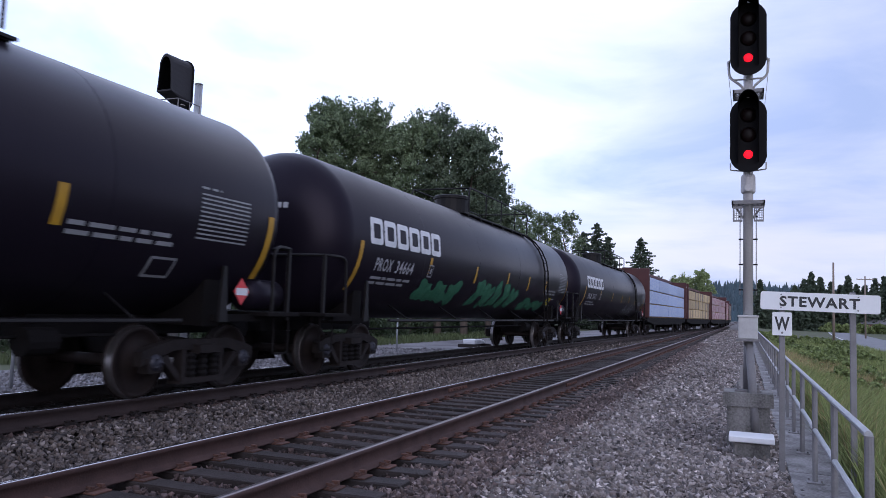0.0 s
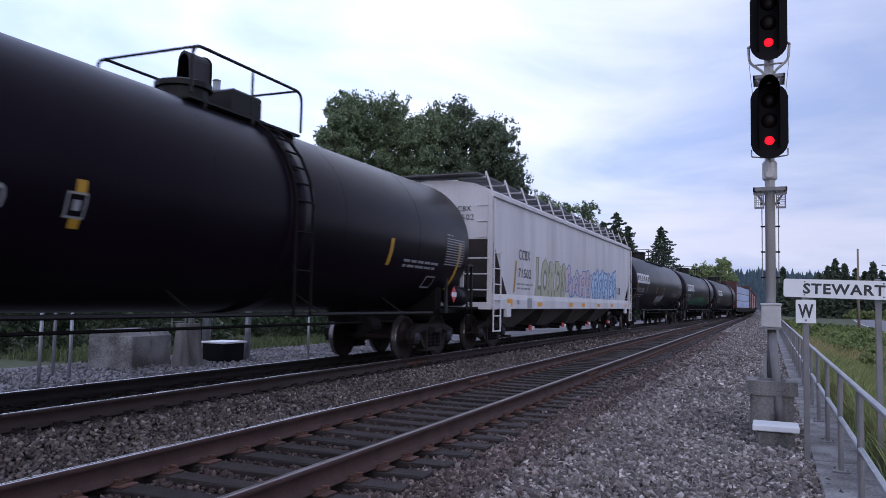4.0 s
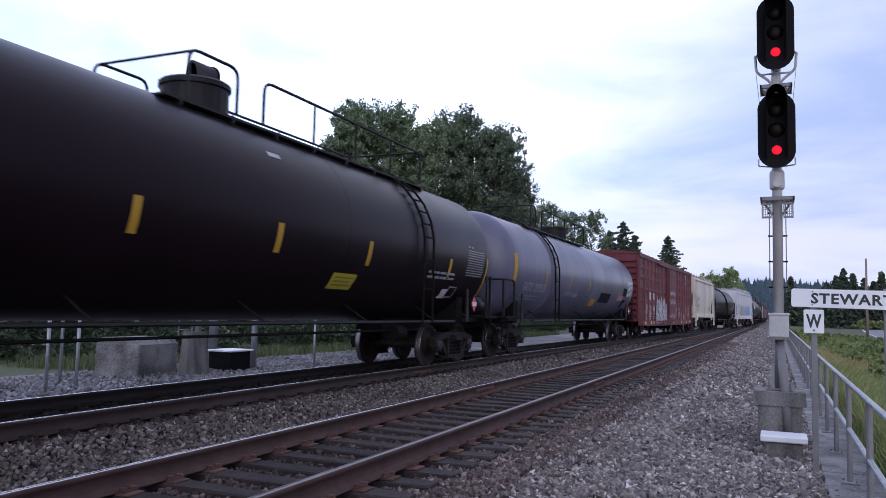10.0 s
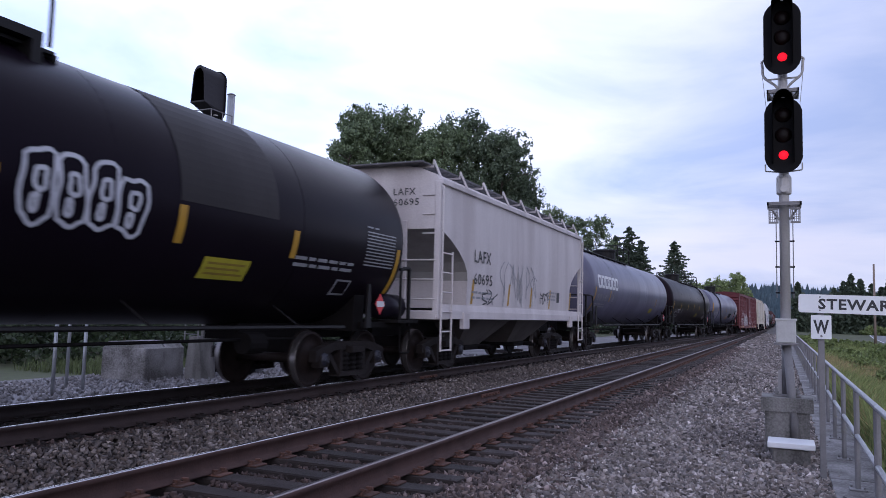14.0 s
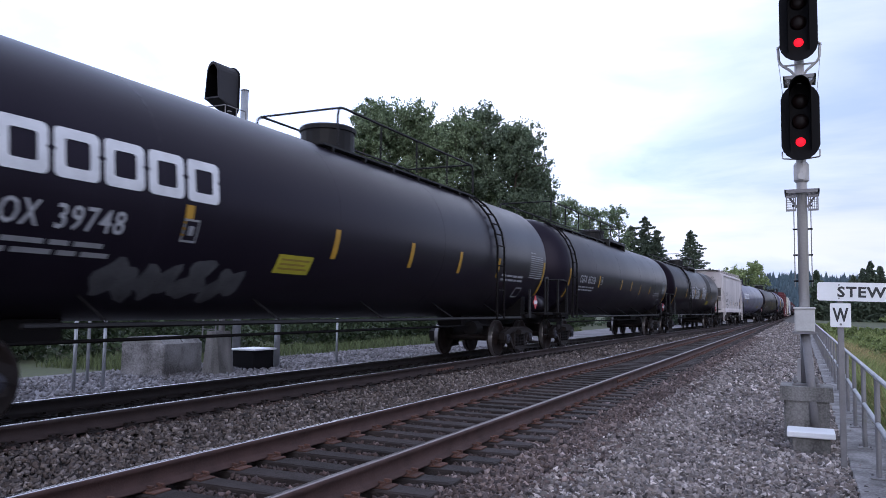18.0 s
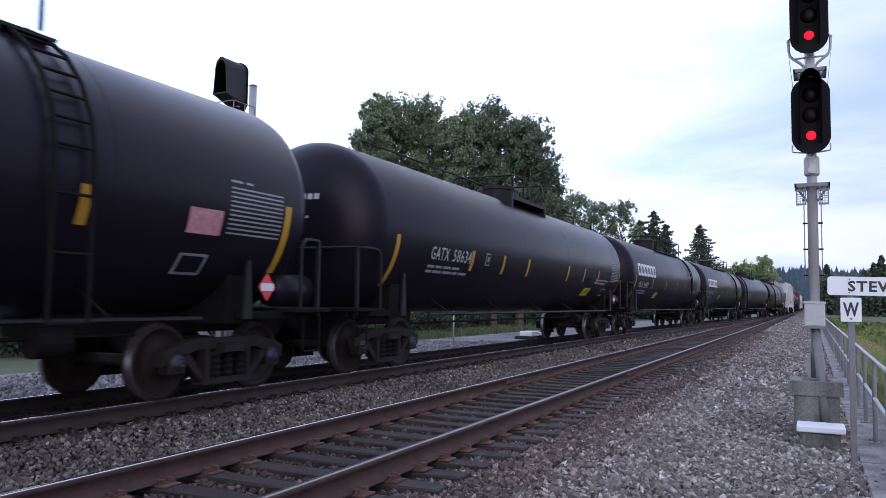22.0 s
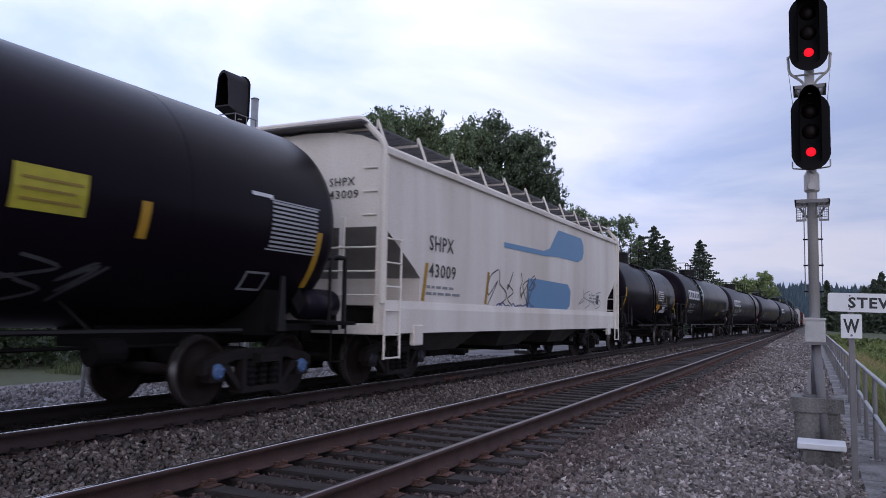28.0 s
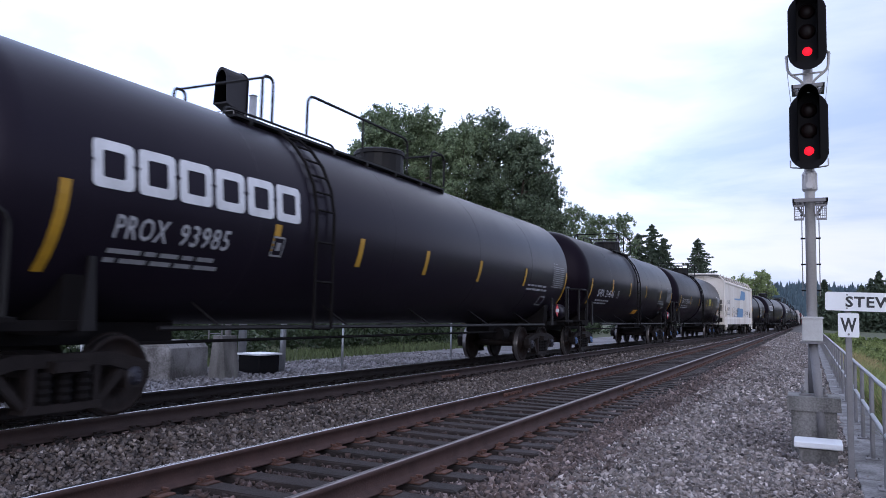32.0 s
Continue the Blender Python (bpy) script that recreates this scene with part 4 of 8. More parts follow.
def utility_pole(x, y, h, arm):
    top = new("utility_pole")
    top.matrix_basis = pose(x, y, ground_z(x) - 0.1, 0, 0, 12)
    tagged(top, "tall wooden utility pole by the road" + (" with a crossarm" if arm else ""), "utility pole")
    bm = bmesh.new()
    cyl(bm, (0, 0, 0), (0, 0, h), 0.21 if not arm else 0.17, 0.13, 12)
    part("shaft", bm, POLE_WOOD, top, smooth=True)
    if arm:
        bm = bmesh.new()
        box(bm, (-1.7, -0.16, h - 0.75), (1.7, -0.02, h - 0.6), 0.01)
        part("crossarm", bm, POLE_WOOD, top)
        for i in range(5):
            bm = bmesh.new()
            cyl(bm, (-1.6 + 0.8 * i, -0.09, h - 0.6), (-1.6 + 0.8 * i, -0.09, h - 0.42), 0.05, 0.035, 8)
            part("insulator", bm, GREY_POST, top)


utility_pole(12.9, 133, 12.6, False)
utility_pole(23.5, 181, 13.2, True)


# ---- plants ----
def leaf_cloud(centres, radii, per, size, flat=0.75, hollow=0.45):
    """Leaves as small folded quads round clump centres. Gives vertices and faces."""
    m = len(centres) * per
    c = np.repeat(np.asarray(centres, float), per, 0)
    r = np.repeat(np.asarray(radii, float), per)
    d = RNG.normal(size=(m, 3))
    d /= np.linalg.norm(d, axis=1)[:, None]
    rad = r * (hollow + (1 - hollow) * RNG.random(m) ** 0.75)
    p = c + d * rad[:, None] * np.array([1, 1, flat])
    u = RNG.normal(size=(m, 3)); u /= np.linalg.norm(u, axis=1)[:, None]
    w = np.cross(u, RNG.normal(size=(m, 3))); w /= np.linalg.norm(w, axis=1)[:, None] + 1e-9
    s = size * (0.6 + 0.8 * RNG.random(m))
    u, w = u * s[:, None], w * (s * 0.62)[:, None]
    v = np.stack([p - u, p + w, p + u, p - w], 1)
    return v.reshape(-1, 3), np.arange(4 * m).reshape(m, 4)


def limb_tree(name, x, y, z, h, spread, seed, leaf, label, boughs=26, sprays=13, per=48, lsize=0.1, category="tree", start=0.22):
    """A trunk, boughs that rise from it, and sprays of leaves along their outer parts."""
    rr = random.Random(seed)
    top = new(name)
    top.matrix_basis = pose(x, y, z, 0, 0, rr.uniform(0, 360))
    tagged(top, label, category)
    bm = bmesh.new()
    pts = [Vector((0, 0, 0))]
    for i in range(1, 8):
        pts.append(Vector((rr.uniform(-0.2, 0.2) * i * 0.4, rr.uniform(-0.2, 0.2) * i * 0.4, h * 0.93 * i / 7)))
    for i, (a, b) in enumerate(zip(pts, pts[1:])):
        cyl(bm, a, b, h * 0.02 * (1 - i / 7.2), h * 0.02 * (1 - (i + 1) / 7.2), 8, False)
    part("trunk", bm, BARK, top, smooth=True)
    centres, radii = [], []
    for k in range(boughs):
        f = start + (0.97 - start) * (k + rr.random()) / boughs
        ang = 2.4 * k + rr.uniform(-0.6, 0.6)
        reach = spread * rr.uniform(0.55, 1.1) * (0.75 if f < 0.32 else 1.0 - max(0.0, (f - 0.5) / 0.5) ** 1.5 * 0.72)
        rise = reach * rr.uniform(0.35, 1.0)
        fi = f * 7 / 0.93
        i = min(6, int(fi))
        a = pts[i].lerp(pts[i + 1], min(1.0, fi - i))
        bend = rr.uniform(-0.5, 0.5)
        line = []
        for q in range(6):
            s = q / 5
            w = ang + bend * s
            line.append(Vector((a.x + reach * s * math.cos(w), a.y + reach * s * math.sin(w), a.z + rise * (s - 0.38 * s * s))))
        bm = bmesh.new()
        tube(bm, line, h * 0.0024, 5)
        part("limb", bm, BARK, top)
        full = rr.uniform(0.7, 1.15)
        for q in range(sprays):
            s = 0.22 + 0.8 * rr.random() ** 0.75
            m = min(4, int(s * 5))
            p = line[m].lerp(line[m + 1], s * 5 - m)
            wide = spread * 0.2 * (1.25 - 0.6 * s)
            p = p + Vector([max(-1.9, min(1.9, rr.gauss(0, 1))) * q for q in (wide, wide, wide * 0.8)])
            centres.append(tuple(p))
            radii.append(spread * rr.uniform(0.07, 0.2) * full)
    for q in range(sprays // 2):
        centres.append((pts[-1].x + rr.gauss(0, 0.12 * spread), pts[-1].y + rr.gauss(0, 0.12 * spread), h * rr.uniform(0.9, 1.02)))
        radii.append(spread * rr.uniform(0.06, 0.12))
    v, f = leaf_cloud(centres, radii, per, lsize, 1.1, 0.0)
    piece("crown", fast_mesh("crown", v, f, leaf), top, "uneven crown of leaves")
    return top


def conifer(x, y, z, h, w, seed, label, per=16, lsize=0.13):
    rr = random.Random(seed)
    top = new("conifer")
    top.matrix_basis = pose(x, y, z, 0, 0, rr.uniform(0, 360))
    tagged(top, label, "tree")
    bm = bmesh.new()
    cyl(bm, (0, 0, 0), (0, 0, h), h * 0.018, 0.02, 8, False)
    part("trunk", bm, BARK, top, smooth=True)
    centres, radii = [], []
    layers = 36
    for i in range(layers):
        f = 0.06 + 0.94 * i / layers
        reach = w * (0.03 + (1 - f) ** 0.8) * rr.uniform(0.5, 1.15)
        nb = max(3, int(9 * (1 - f) + 3))
        for b in range(nb):
            a = 2 * math.pi * (b + rr.random()) / nb
            ln = reach * rr.uniform(0.7, 1.1)
            for s in (0.2, 0.38, 0.56, 0.74, 0.9, 1.05):
                centres.append((ln * s * math.cos(a), ln * s * math.sin(a), h * f - 0.22 * ln * s + 0.1 * ln * s * s + rr.uniform(-0.08, 0.08)))
                radii.append((0.038 * h * (1.2 - 0.7 * s) + 0.06) * (1.1 - 0.6 * f))
    centres.append((0, 0, h * 0.99)); radii.append(0.12)
    v, f = leaf_cloud(centres, radii, per, lsize, 0.6, 0.0)
    piece("crown", fast_mesh("crown", v, f, NEEDLE), top, "drooping dark needles")
    return top


def at(az, dist):
    return dist * math.sin(radians(az)), dist * math.cos(radians(az))


for i, (az, dist, h, sp) in enumerate(((-31.3, 50, 14.8, 2.1), (-30.0, 52, 15.9, 3.0), (-28.2, 53, 16.2, 3.1), (-25.9, 54, 15.2, 3.3), (-24.2, 52, 14.8, 3.0), (-22.0, 52, 15.3, 3.1), (-20.0, 51, 14.3, 3.1), (-18.2, 52, 11.2, 2.2))):
    x, y = at(az, dist)
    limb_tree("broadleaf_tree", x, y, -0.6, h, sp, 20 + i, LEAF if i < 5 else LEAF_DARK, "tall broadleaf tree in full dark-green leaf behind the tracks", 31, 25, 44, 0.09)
for i, (az, dist, h, sp) in enumerate(((-15.9, 92, 15.2, 2.6), (-14.4, 96, 14.6, 2.6), (-12.6, 95, 14.3, 3.0))):
    x, y = at(az, dist)
    limb_tree("broadleaf_tree", x, y, -0.6, h, sp, 40 + i, LEAF, "broadleaf tree with a loose crown in the middle distance", 24, 16, 40, 0.1)
for i, (az, dist, h, w) in enumerate(((-10.3, 96, 13.4, 5.6), (-11.3, 99, 12.6, 5.2), (-9.5, 94, 11.5, 4.6), (-7.1, 110, 13.0, 6.2))):
    x, y = at(az, dist)
    conifer(x, y, -0.6, h, w, 60 + i, "dark pointed conifer beyond the siding")
for i, (az, dist, h, sp) in enumerate(((-5.6, 340, 18.0, 6.0), (-4.4, 330, 19.0, 7.0), (-3.0, 335, 21.0, 8.0))):
    x, y = at(az, dist)
    limb_tree("broadleaf_tree", x, y, -1.2, h, sp, 80 + i, LEAF_PALE, "rounded pale-green tree in the far distance", 18, 14, 40, 0.36, start=0.1)
for i, (az, dist, h, w) in enumerate(((0.98, 300, 18.0, 4.0), (1.7, 340, 15, 4), (3.2, 300, 16, 4.5), (3.75, 310, 19, 4.0), (4.2, 300, 21.0, 4.2), (4.75, 305, 19.5, 4.5), (5.4, 300, 17.5, 4.0), (5.95, 310, 17, 4.5),
                                      (6.4, 300, 19.8, 4.2), (6.9, 305, 17, 4.5), (7.4, 300, 16.5, 4.0), (7.95, 300, 19, 4.2), (8.5, 305, 20, 4.5), (9.2, 300, 18, 4.5), (10, 300, 20, 4.5))):
    x, y = at(az, dist)
    conifer(x, y, -1.8, h, w * 1.45, 100 + i, "tall dark conifer beyond the road", 3, 0.55)


def far_hill():
    n = 6000
    az = RNG.uniform(-28, 26, n)
    dist = RNG.uniform(760, 980, n)
    crest = np.interp(az, [-28, -12, -4, 0, 2.5, 5, 9, 26], [22, 34, 45, 51, 48, 43, 38, 30])
    hz = (dist - 760) / 220
    z0 = -2 + (crest - 9) * hz
    h = RNG.uniform(6, 13, n)
    x, y = dist * np.sin(np.radians(az)), dist * np.cos(np.radians(az))
    k = 6
    ring = 2 * np.pi * np.arange(k) / k
    w = h * RNG.uniform(0.2, 0.3, n)
    base = np.stack([x[:, None] + w[:, None] * np.cos(ring), y[:, None] + w[:, None] * np.sin(ring), np.repeat(z0[:, None], k, 1)], -1)
    tip = np.stack([x, y, z0 + h], -1)[:, None]
    v = np.concatenate([base, tip], 1).reshape(-1, 3)
    f = np.array([(i, (i + 1) % k, k) for i in range(k)])[None] + (k + 1) * np.arange(n)[:, None, None]
    tagged(piece("far_woods", fast_mesh("far_woods", v, f.reshape(-1, 3), HAZE_WOOD)), "wooded hill on the horizon, blue-grey haze in its colour", "woods", kind="stuff")
    azs = np.linspace(-30, 28, 40)
    vs, fs = [], []
    for a in azs:
        c = float(np.interp(a, [-28, -12, -4, 0, 2.5, 5, 9, 26], [22, 34, 45, 51, 48, 43, 38, 30]))
        for dd, zz in ((740, -4), (990, c - 7)):
            vs.append((*at(a, dd), zz))
    for i in range(39):
        fs.append((2 * i, 2 * i + 2, 2 * i + 3, 2 * i + 1))
    tagged(piece("hill", fast_mesh("hill", vs, fs, HAZE_WOOD)), "wooded hillside far off", "hill", kind="structure")


far_hill()


def bush(name, x, y, w, h, seed, material, label, n=26, per=70, lsize=0.06):
    rr = random.Random(seed)
    top = new(name)
    top.matrix_basis = pose(x, y, ground_z(x) - 0.05)
    tagged(top, label, "bush")
    cs, rs = [], []
    bm = bmesh.new()
    for i in range(n):
        a, d = rr.uniform(0, 6.28), w * rr.random() ** 0.6
        z = h * (0.15 + 0.75 * rr.random()) * (1 - 0.5 * (d / w) ** 2)
        cs.append((d * math.cos(a), d * math.sin(a), z))
        rs.append(rr.uniform(0.16, 0.34) * h)
        if i % 3 == 0:
            tube(bm, [(0.1 * math.cos(a), 0.1 * math.sin(a), 0), cs[-1]], 0.008, 4)
    part("woody_base", bm, BARK, top, kind="stuff")
    v, f = leaf_cloud(cs, rs, per, lsize, 0.8, 0.3)
    piece("leaves", fast_mesh("leaves", v, f, material), top, "leafy bramble sprays")


rr0 = random.Random(11)
for i in range(40):
    y = 17 + 3.2 * i * (1 + i * 0.012) * 0.62
    x = 2.7 + rr0.random() * (1.2 + 0.06 * y)
    bush("bush", x, y, 0.8 + 0.012 * y, 0.62 + 0.004 * y + 0.2 * rr0.random(), 300 + i, LEAF_BUSH, "green bramble bush on the slope", 26, 90 if y < 45 else 55, 0.038 + 0.0011 * y)
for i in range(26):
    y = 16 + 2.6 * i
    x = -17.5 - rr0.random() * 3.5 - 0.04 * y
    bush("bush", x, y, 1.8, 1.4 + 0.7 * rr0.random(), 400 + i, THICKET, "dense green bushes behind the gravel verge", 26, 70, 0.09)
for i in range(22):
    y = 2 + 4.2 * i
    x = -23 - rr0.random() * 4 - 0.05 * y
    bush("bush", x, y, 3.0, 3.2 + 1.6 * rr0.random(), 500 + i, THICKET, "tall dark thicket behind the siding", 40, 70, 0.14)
for i in range(12):
    bush("hedge", 26 + 3.0 * i, 285 + rr0.uniform(-1, 1), 2.6, 3.4, 600 + i, LEAF_BUSH, "clipped green hedge along the far roadside", 24, 40, 0.35)


def blades(name, n, x0, x1, y0, y1, h, material, label, power=1.3):
    x, y = x0 + (x1 - x0) * RNG.random(n), y0 + (y1 - y0) * RNG.random(n) ** power
    z = np.interp(x, [p[0] for p in PROFILE], [p[1] for p in PROFILE]) - 0.02
    a, hh = RNG.random(n) * 6.283, h * (0.5 + RNG.random(n))
    w = 0.006 + 0.00035 * y
    lean = RNG.normal(size=(n, 2)) * 0.35 * hh[:, None]
    p = np.stack([x, y, z], -1)
    s = np.stack([np.cos(a) * w, np.sin(a) * w, 0 * a], -1)
    t = p + np.stack([lean[:, 0], lean[:, 1], hh], -1)
    m = p + np.stack([lean[:, 0] * 0.35, lean[:, 1] * 0.35, hh * 0.55], -1)
    v = np.stack([p - s, p + s, m + s * 0.8, t, m - s * 0.8], 1).reshape(-1, 3)
    f = np.array([(0, 1, 2, 4), (4, 2, 3, 3)])
    q = np.array([(0, 1, 2), (0, 2, 4), (4, 2, 3)])[None] + 5 * np.arange(n)[:, None, None]
    tagged(piece(name, fast_mesh(name, v, q.reshape(-1, 3), material)), label, "grass", kind="stuff")


blades("grass", 46000, 1.15, 4.2, 5, 26, 0.5, GRASS, "tall soft grass close beyond the handrail", 1.2)
blades("grass", 40000, 1.0, 9.5, 8, 70, 0.42, GRASS, "tall green grass on the slope beyond the handrail", 1.5)
blades("dry_grass", 16000, 1.1, 6.0, 7, 45, 0.5, DRY_GRASS, "dry straw-coloured grass among the green", 1.3)
blades("grass", 16000, 6, 13, 20, 110, 0.5, GRASS, "rough grass beside the road", 1.2)
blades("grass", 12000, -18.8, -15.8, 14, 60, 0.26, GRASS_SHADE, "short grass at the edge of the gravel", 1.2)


def house(x, y):
    top = new("house")
    top.matrix_basis = pose(x, y, -1.8, 0, 0, -20)
    tagged(top, "small far house with a grey roof behind the hedge", "house")
    bm = bmesh.new()
    box(bm, (-6, -4, 0), (6, 4, 3.2))
    part("wall", bm, mat("red_brown_siding", (0.25, 0.13, 0.1), (0.18, 0.09, 0.07), 0.8), top)
    bm = bmesh.new()
    prism(bm, [(-4.6, 3.1), (4.6, 3.1), (0, 5.6)], 0, -6.5, 6.5)
    part("roof", bm, GREY_POST, top)
    for i in (-3.5, 0.5, 3.5):
        bm = bmesh.new()
        box(bm, (i - 0.6, -4.06, 1.0), (i + 0.6, -3.98, 2.2))
        part("window", bm, SIGNAL_BLACK, top)


house(44, 296)

# ---- the train: materials ----
TANK_BLACK = mat("black_tank_paint", (0.0088, 0.0068, 0.0116), (0.0125, 0.0097, 0.016), 0.34, rvar=0.06, sheen=(0.93, 0.83, 1.0), spec=0.155, scale=0.9, fine=50, bump=0.03, streak=5, blotch=0.8)
TANK_JET = mat("sooty_jet_tank_paint", (0.0056, 0.0036, 0.0064), (0.0085, 0.0056, 0.0095), 0.3, rvar=0.06, sheen=(0.92, 0.83, 1.0), spec=0.065, scale=0.9, fine=50, bump=0.03, streak=5, blotch=0.8)
TANK_BROWN = mat("brownish_black_tank_paint", (0.0075, 0.0042, 0.006), (0.011, 0.0062, 0.008), 0.34, rvar=0.06, sheen=(1.0, 0.82, 0.97), spec=0.1, scale=0.9, fine=50, bump=0.03, streak=5, blotch=0.8)
TANK_GREY = mat("slate_blue_tank_paint", (0.145, 0.137, 0.215), (0.08, 0.075, 0.115), 0.34, rvar=0.08, spec=0.5, scale=1.1, fine=50, bump=0.03, streak=6, blotch=0.8)
DULL_BAND = mat("dull_weathered_black", (0.034, 0.029, 0.03), (0.02, 0.017, 0.018), 0.65, spec=0.3, scale=0.9, fine=50, bump=0.03, streak=5, blotch=0.8)
UNDER = mat("grimy_underframe", (0.006, 0.005, 0.0055), (0.011, 0.009, 0.009), 0.8, spec=0.12, scale=4, fine=50, bump=0.2)
TRUCK = mat("grimy_cast_steel", (0.021, 0.016, 0.0155), (0.01, 0.008, 0.008), 0.75, 0.05, spec=0.2, scale=5, fine=50, bump=0.3)
WHEEL = mat("wheel_steel", (0.024, 0.016, 0.0145), (0.01, 0.0075, 0.007), 0.65, 0.1, spec=0.2, scale=5, fine=40, bump=0.1)
BRIGHT = mat("bright_wheel_tread", (0.3, 0.28, 0.28), (0.2, 0.18, 0.18), 0.35, 0.9, scale=6, fine=50, bump=0.02)
CAP_SKY = mat("sky_blue_bearing_cap", (0.09, 0.17, 0.36), (0.05, 0.09, 0.18), 0.5, 0.1, scale=9, fine=60, bump=0.1)
CAP_BLUE = mat("bearing_cap", (0.03, 0.03, 0.045), (0.016, 0.015, 0.02), 0.5, 0.2, scale=9, fine=60, bump=0.1)
RAIL_BLACK = mat("black_pipe_paint", (0.007, 0.006, 0.007), (0.014, 0.012, 0.012), 0.55, spec=0.25, scale=6, fine=50, bump=0.05)
STRIPE = mat("yellow_reflector", (0.475, 0.264, 0.013), (0.330, 0.178, 0.013), 0.5, scale=5, fine=40, bump=0.02, blotch=0.6)
ORANGE = mat("orange_label", (0.78, 0.36, 0.02), (0.6, 0.26, 0.02), 0.5, scale=5, fine=40, bump=0.02)
YELLOW = mat("yellow_label", (0.462, 0.409, 0.026), (0.330, 0.277, 0.026), 0.5, scale=5, fine=40, bump=0.02)
PAINT_WHITE = mat("white_stencil_paint", (0.72, 0.72, 0.75), (0.5, 0.5, 0.52), 0.55, scale=4, fine=40, bump=0.02, blotch=0.5)
PAINT_GREY = mat("faded_stencil_paint", (0.3, 0.3, 0.32), (0.18, 0.18, 0.19), 0.6, scale=4, fine=40, bump=0.02)
PAINT_STENCIL = mat("worn_white_stencil_paint", (0.42, 0.42, 0.45), (0.28, 0.28, 0.3), 0.6, scale=4, fine=40, bump=0.02)
PAINT_FAINT = mat("faint_old_spray_paint", (0.09, 0.09, 0.1), (0.04, 0.04, 0.045), 0.6, scale=4, fine=40, bump=0.02)
LABEL_INK = mat("faded_label_ink", (0.3, 0.2, 0.03), (0.2, 0.14, 0.03), 0.6, scale=6, fine=40, bump=0.0)
PAINT_BLACK = mat("black_stencil_paint", (0.035, 0.035, 0.04), (0.09, 0.085, 0.085), 0.6, scale=4, fine=40, bump=0.02)
PLATE_RED = mat("faded_red_and_white_plate", (0.55, 0.3, 0.33), (0.4, 0.16, 0.2), 0.5, scale=14, fine=60, bump=0.0, blotch=0.9)
PLACARD_RED = mat("red_placard", (0.6, 0.04, 0.05), (0.5, 0.05, 0.05), 0.5, bump=0.0)
HOP_GREY = mat("pale_grey_hopper_paint", (0.7, 0.68, 0.71), (0.5, 0.47, 0.48), 0.6, scale=1.3, fine=40, bump=0.05, streak=7, blotch=0.7)
HOP_TAN = mat("stained_cream_hopper_paint", (0.76, 0.71, 0.64), (0.5, 0.42, 0.32), 0.65, scale=1.1, fine=40, bump=0.05, streak=7, blotch=0.8)
HOP_PINK = mat("dusty_grey_hopper_paint", (0.67, 0.62, 0.62), (0.46, 0.41, 0.41), 0.65, scale=1.2, fine=40, bump=0.05, streak=7, blotch=0.8)
HOP_CREAM = mat("dirty_white_hopper_paint", (0.86, 0.81, 0.76), (0.64, 0.57, 0.5), 0.65, scale=1.0, fine=40, bump=0.05, streak=7, blotch=0.75)
# hopper paint in shade: two darkened copies for slope sheets and bays
HOP_HALF_SHADE = mat("half_shade_slope_sheet", (0.36, 0.34, 0.33), (0.2, 0.185, 0.175), 0.75, scale=2, fine=40, bump=0.1, streak=5)
HOP_SHADE = mat("deep_shade_hopper_sheet", (0.115, 0.1, 0.095), (0.05, 0.042, 0.038), 0.8, scale=2, fine=40, bump=0.1, streak=5)
BOX_RED = mat("oxide_red_boxcar_paint", (0.14, 0.0195, 0.026), (0.092, 0.0155, 0.02), 0.6, scale=1.2, fine=40, bump=0.05, streak=6, blotch=0.8)
BEAM_RED = mat("dark_red_car_paint", (0.085, 0.024, 0.024), (0.05, 0.017, 0.017), 0.65, scale=2, fine=40, bump=0.05)
WRAP_BLUE = mat("blue_and_white_lumber_wrap", (0.68, 0.71, 0.8), (0.24, 0.34, 0.62), 0.45, scale=7, fine=16, bump=0.2, streak=0.3, blotch=0.9, spread=0.12)
WRAP_RED = mat("white_and_maroon_lumber_wrap", (0.72, 0.68, 0.69), (0.3, 0.07, 0.09), 0.45, scale=2.2, fine=7, bump=0.1, blotch=1.0, spread=0.15)
LUMBER = mat("bare_lumber", (0.55, 0.42, 0.24), (0.42, 0.31, 0.17), 0.8, scale=3, fine=20, bump=0.2, spread=0.2)
LOGO_BLUE = mat("blue_stripe_paint", (0.12, 0.26, 0.46), (0.17, 0.3, 0.48), 0.55, scale=3, fine=40, bump=0.02)
SPRAY_GREEN = mat("green_spray_paint", (0.03, 0.16, 0.08), (0.02, 0.09, 0.05), 0.6, scale=5, fine=30, bump=0.0)
SPRAY_MOSS = mat("dark_moss_spray_paint", (0.16, 0.16, 0.11), (0.3, 0.3, 0.22), 0.6, scale=3, fine=30, bump=0.0)
SPRAY_OLIVE = mat("olive_spray_paint", (0.47, 0.47, 0.33), (0.36, 0.37, 0.27), 0.6, scale=3, fine=30, bump=0.0)
SPRAY_BLUE = mat("light_blue_spray_paint", (0.3, 0.52, 0.72), (0.2, 0.38, 0.62), 0.6, scale=4, fine=30, bump=0.0)
SPRAY_SKY = mat("pale_sky_spray_paint", (0.66, 0.72, 0.8), (0.33, 0.5, 0.7), 0.6, scale=3, fine=30, bump=0.0, blotch=0.9)
SPRAY_BLUE2 = mat("strong_blue_spray_paint", (0.1, 0.2, 0.45), (0.15, 0.27, 0.5), 0.6, scale=4, fine=30, bump=0.0)
SPRAY_MOTTLE = mat("patchy_grey_spray_paint", (0.5, 0.47, 0.48), (0.17, 0.13, 0.14), 0.6, scale=4, fine=14, bump=0.0, blotch=1.0)
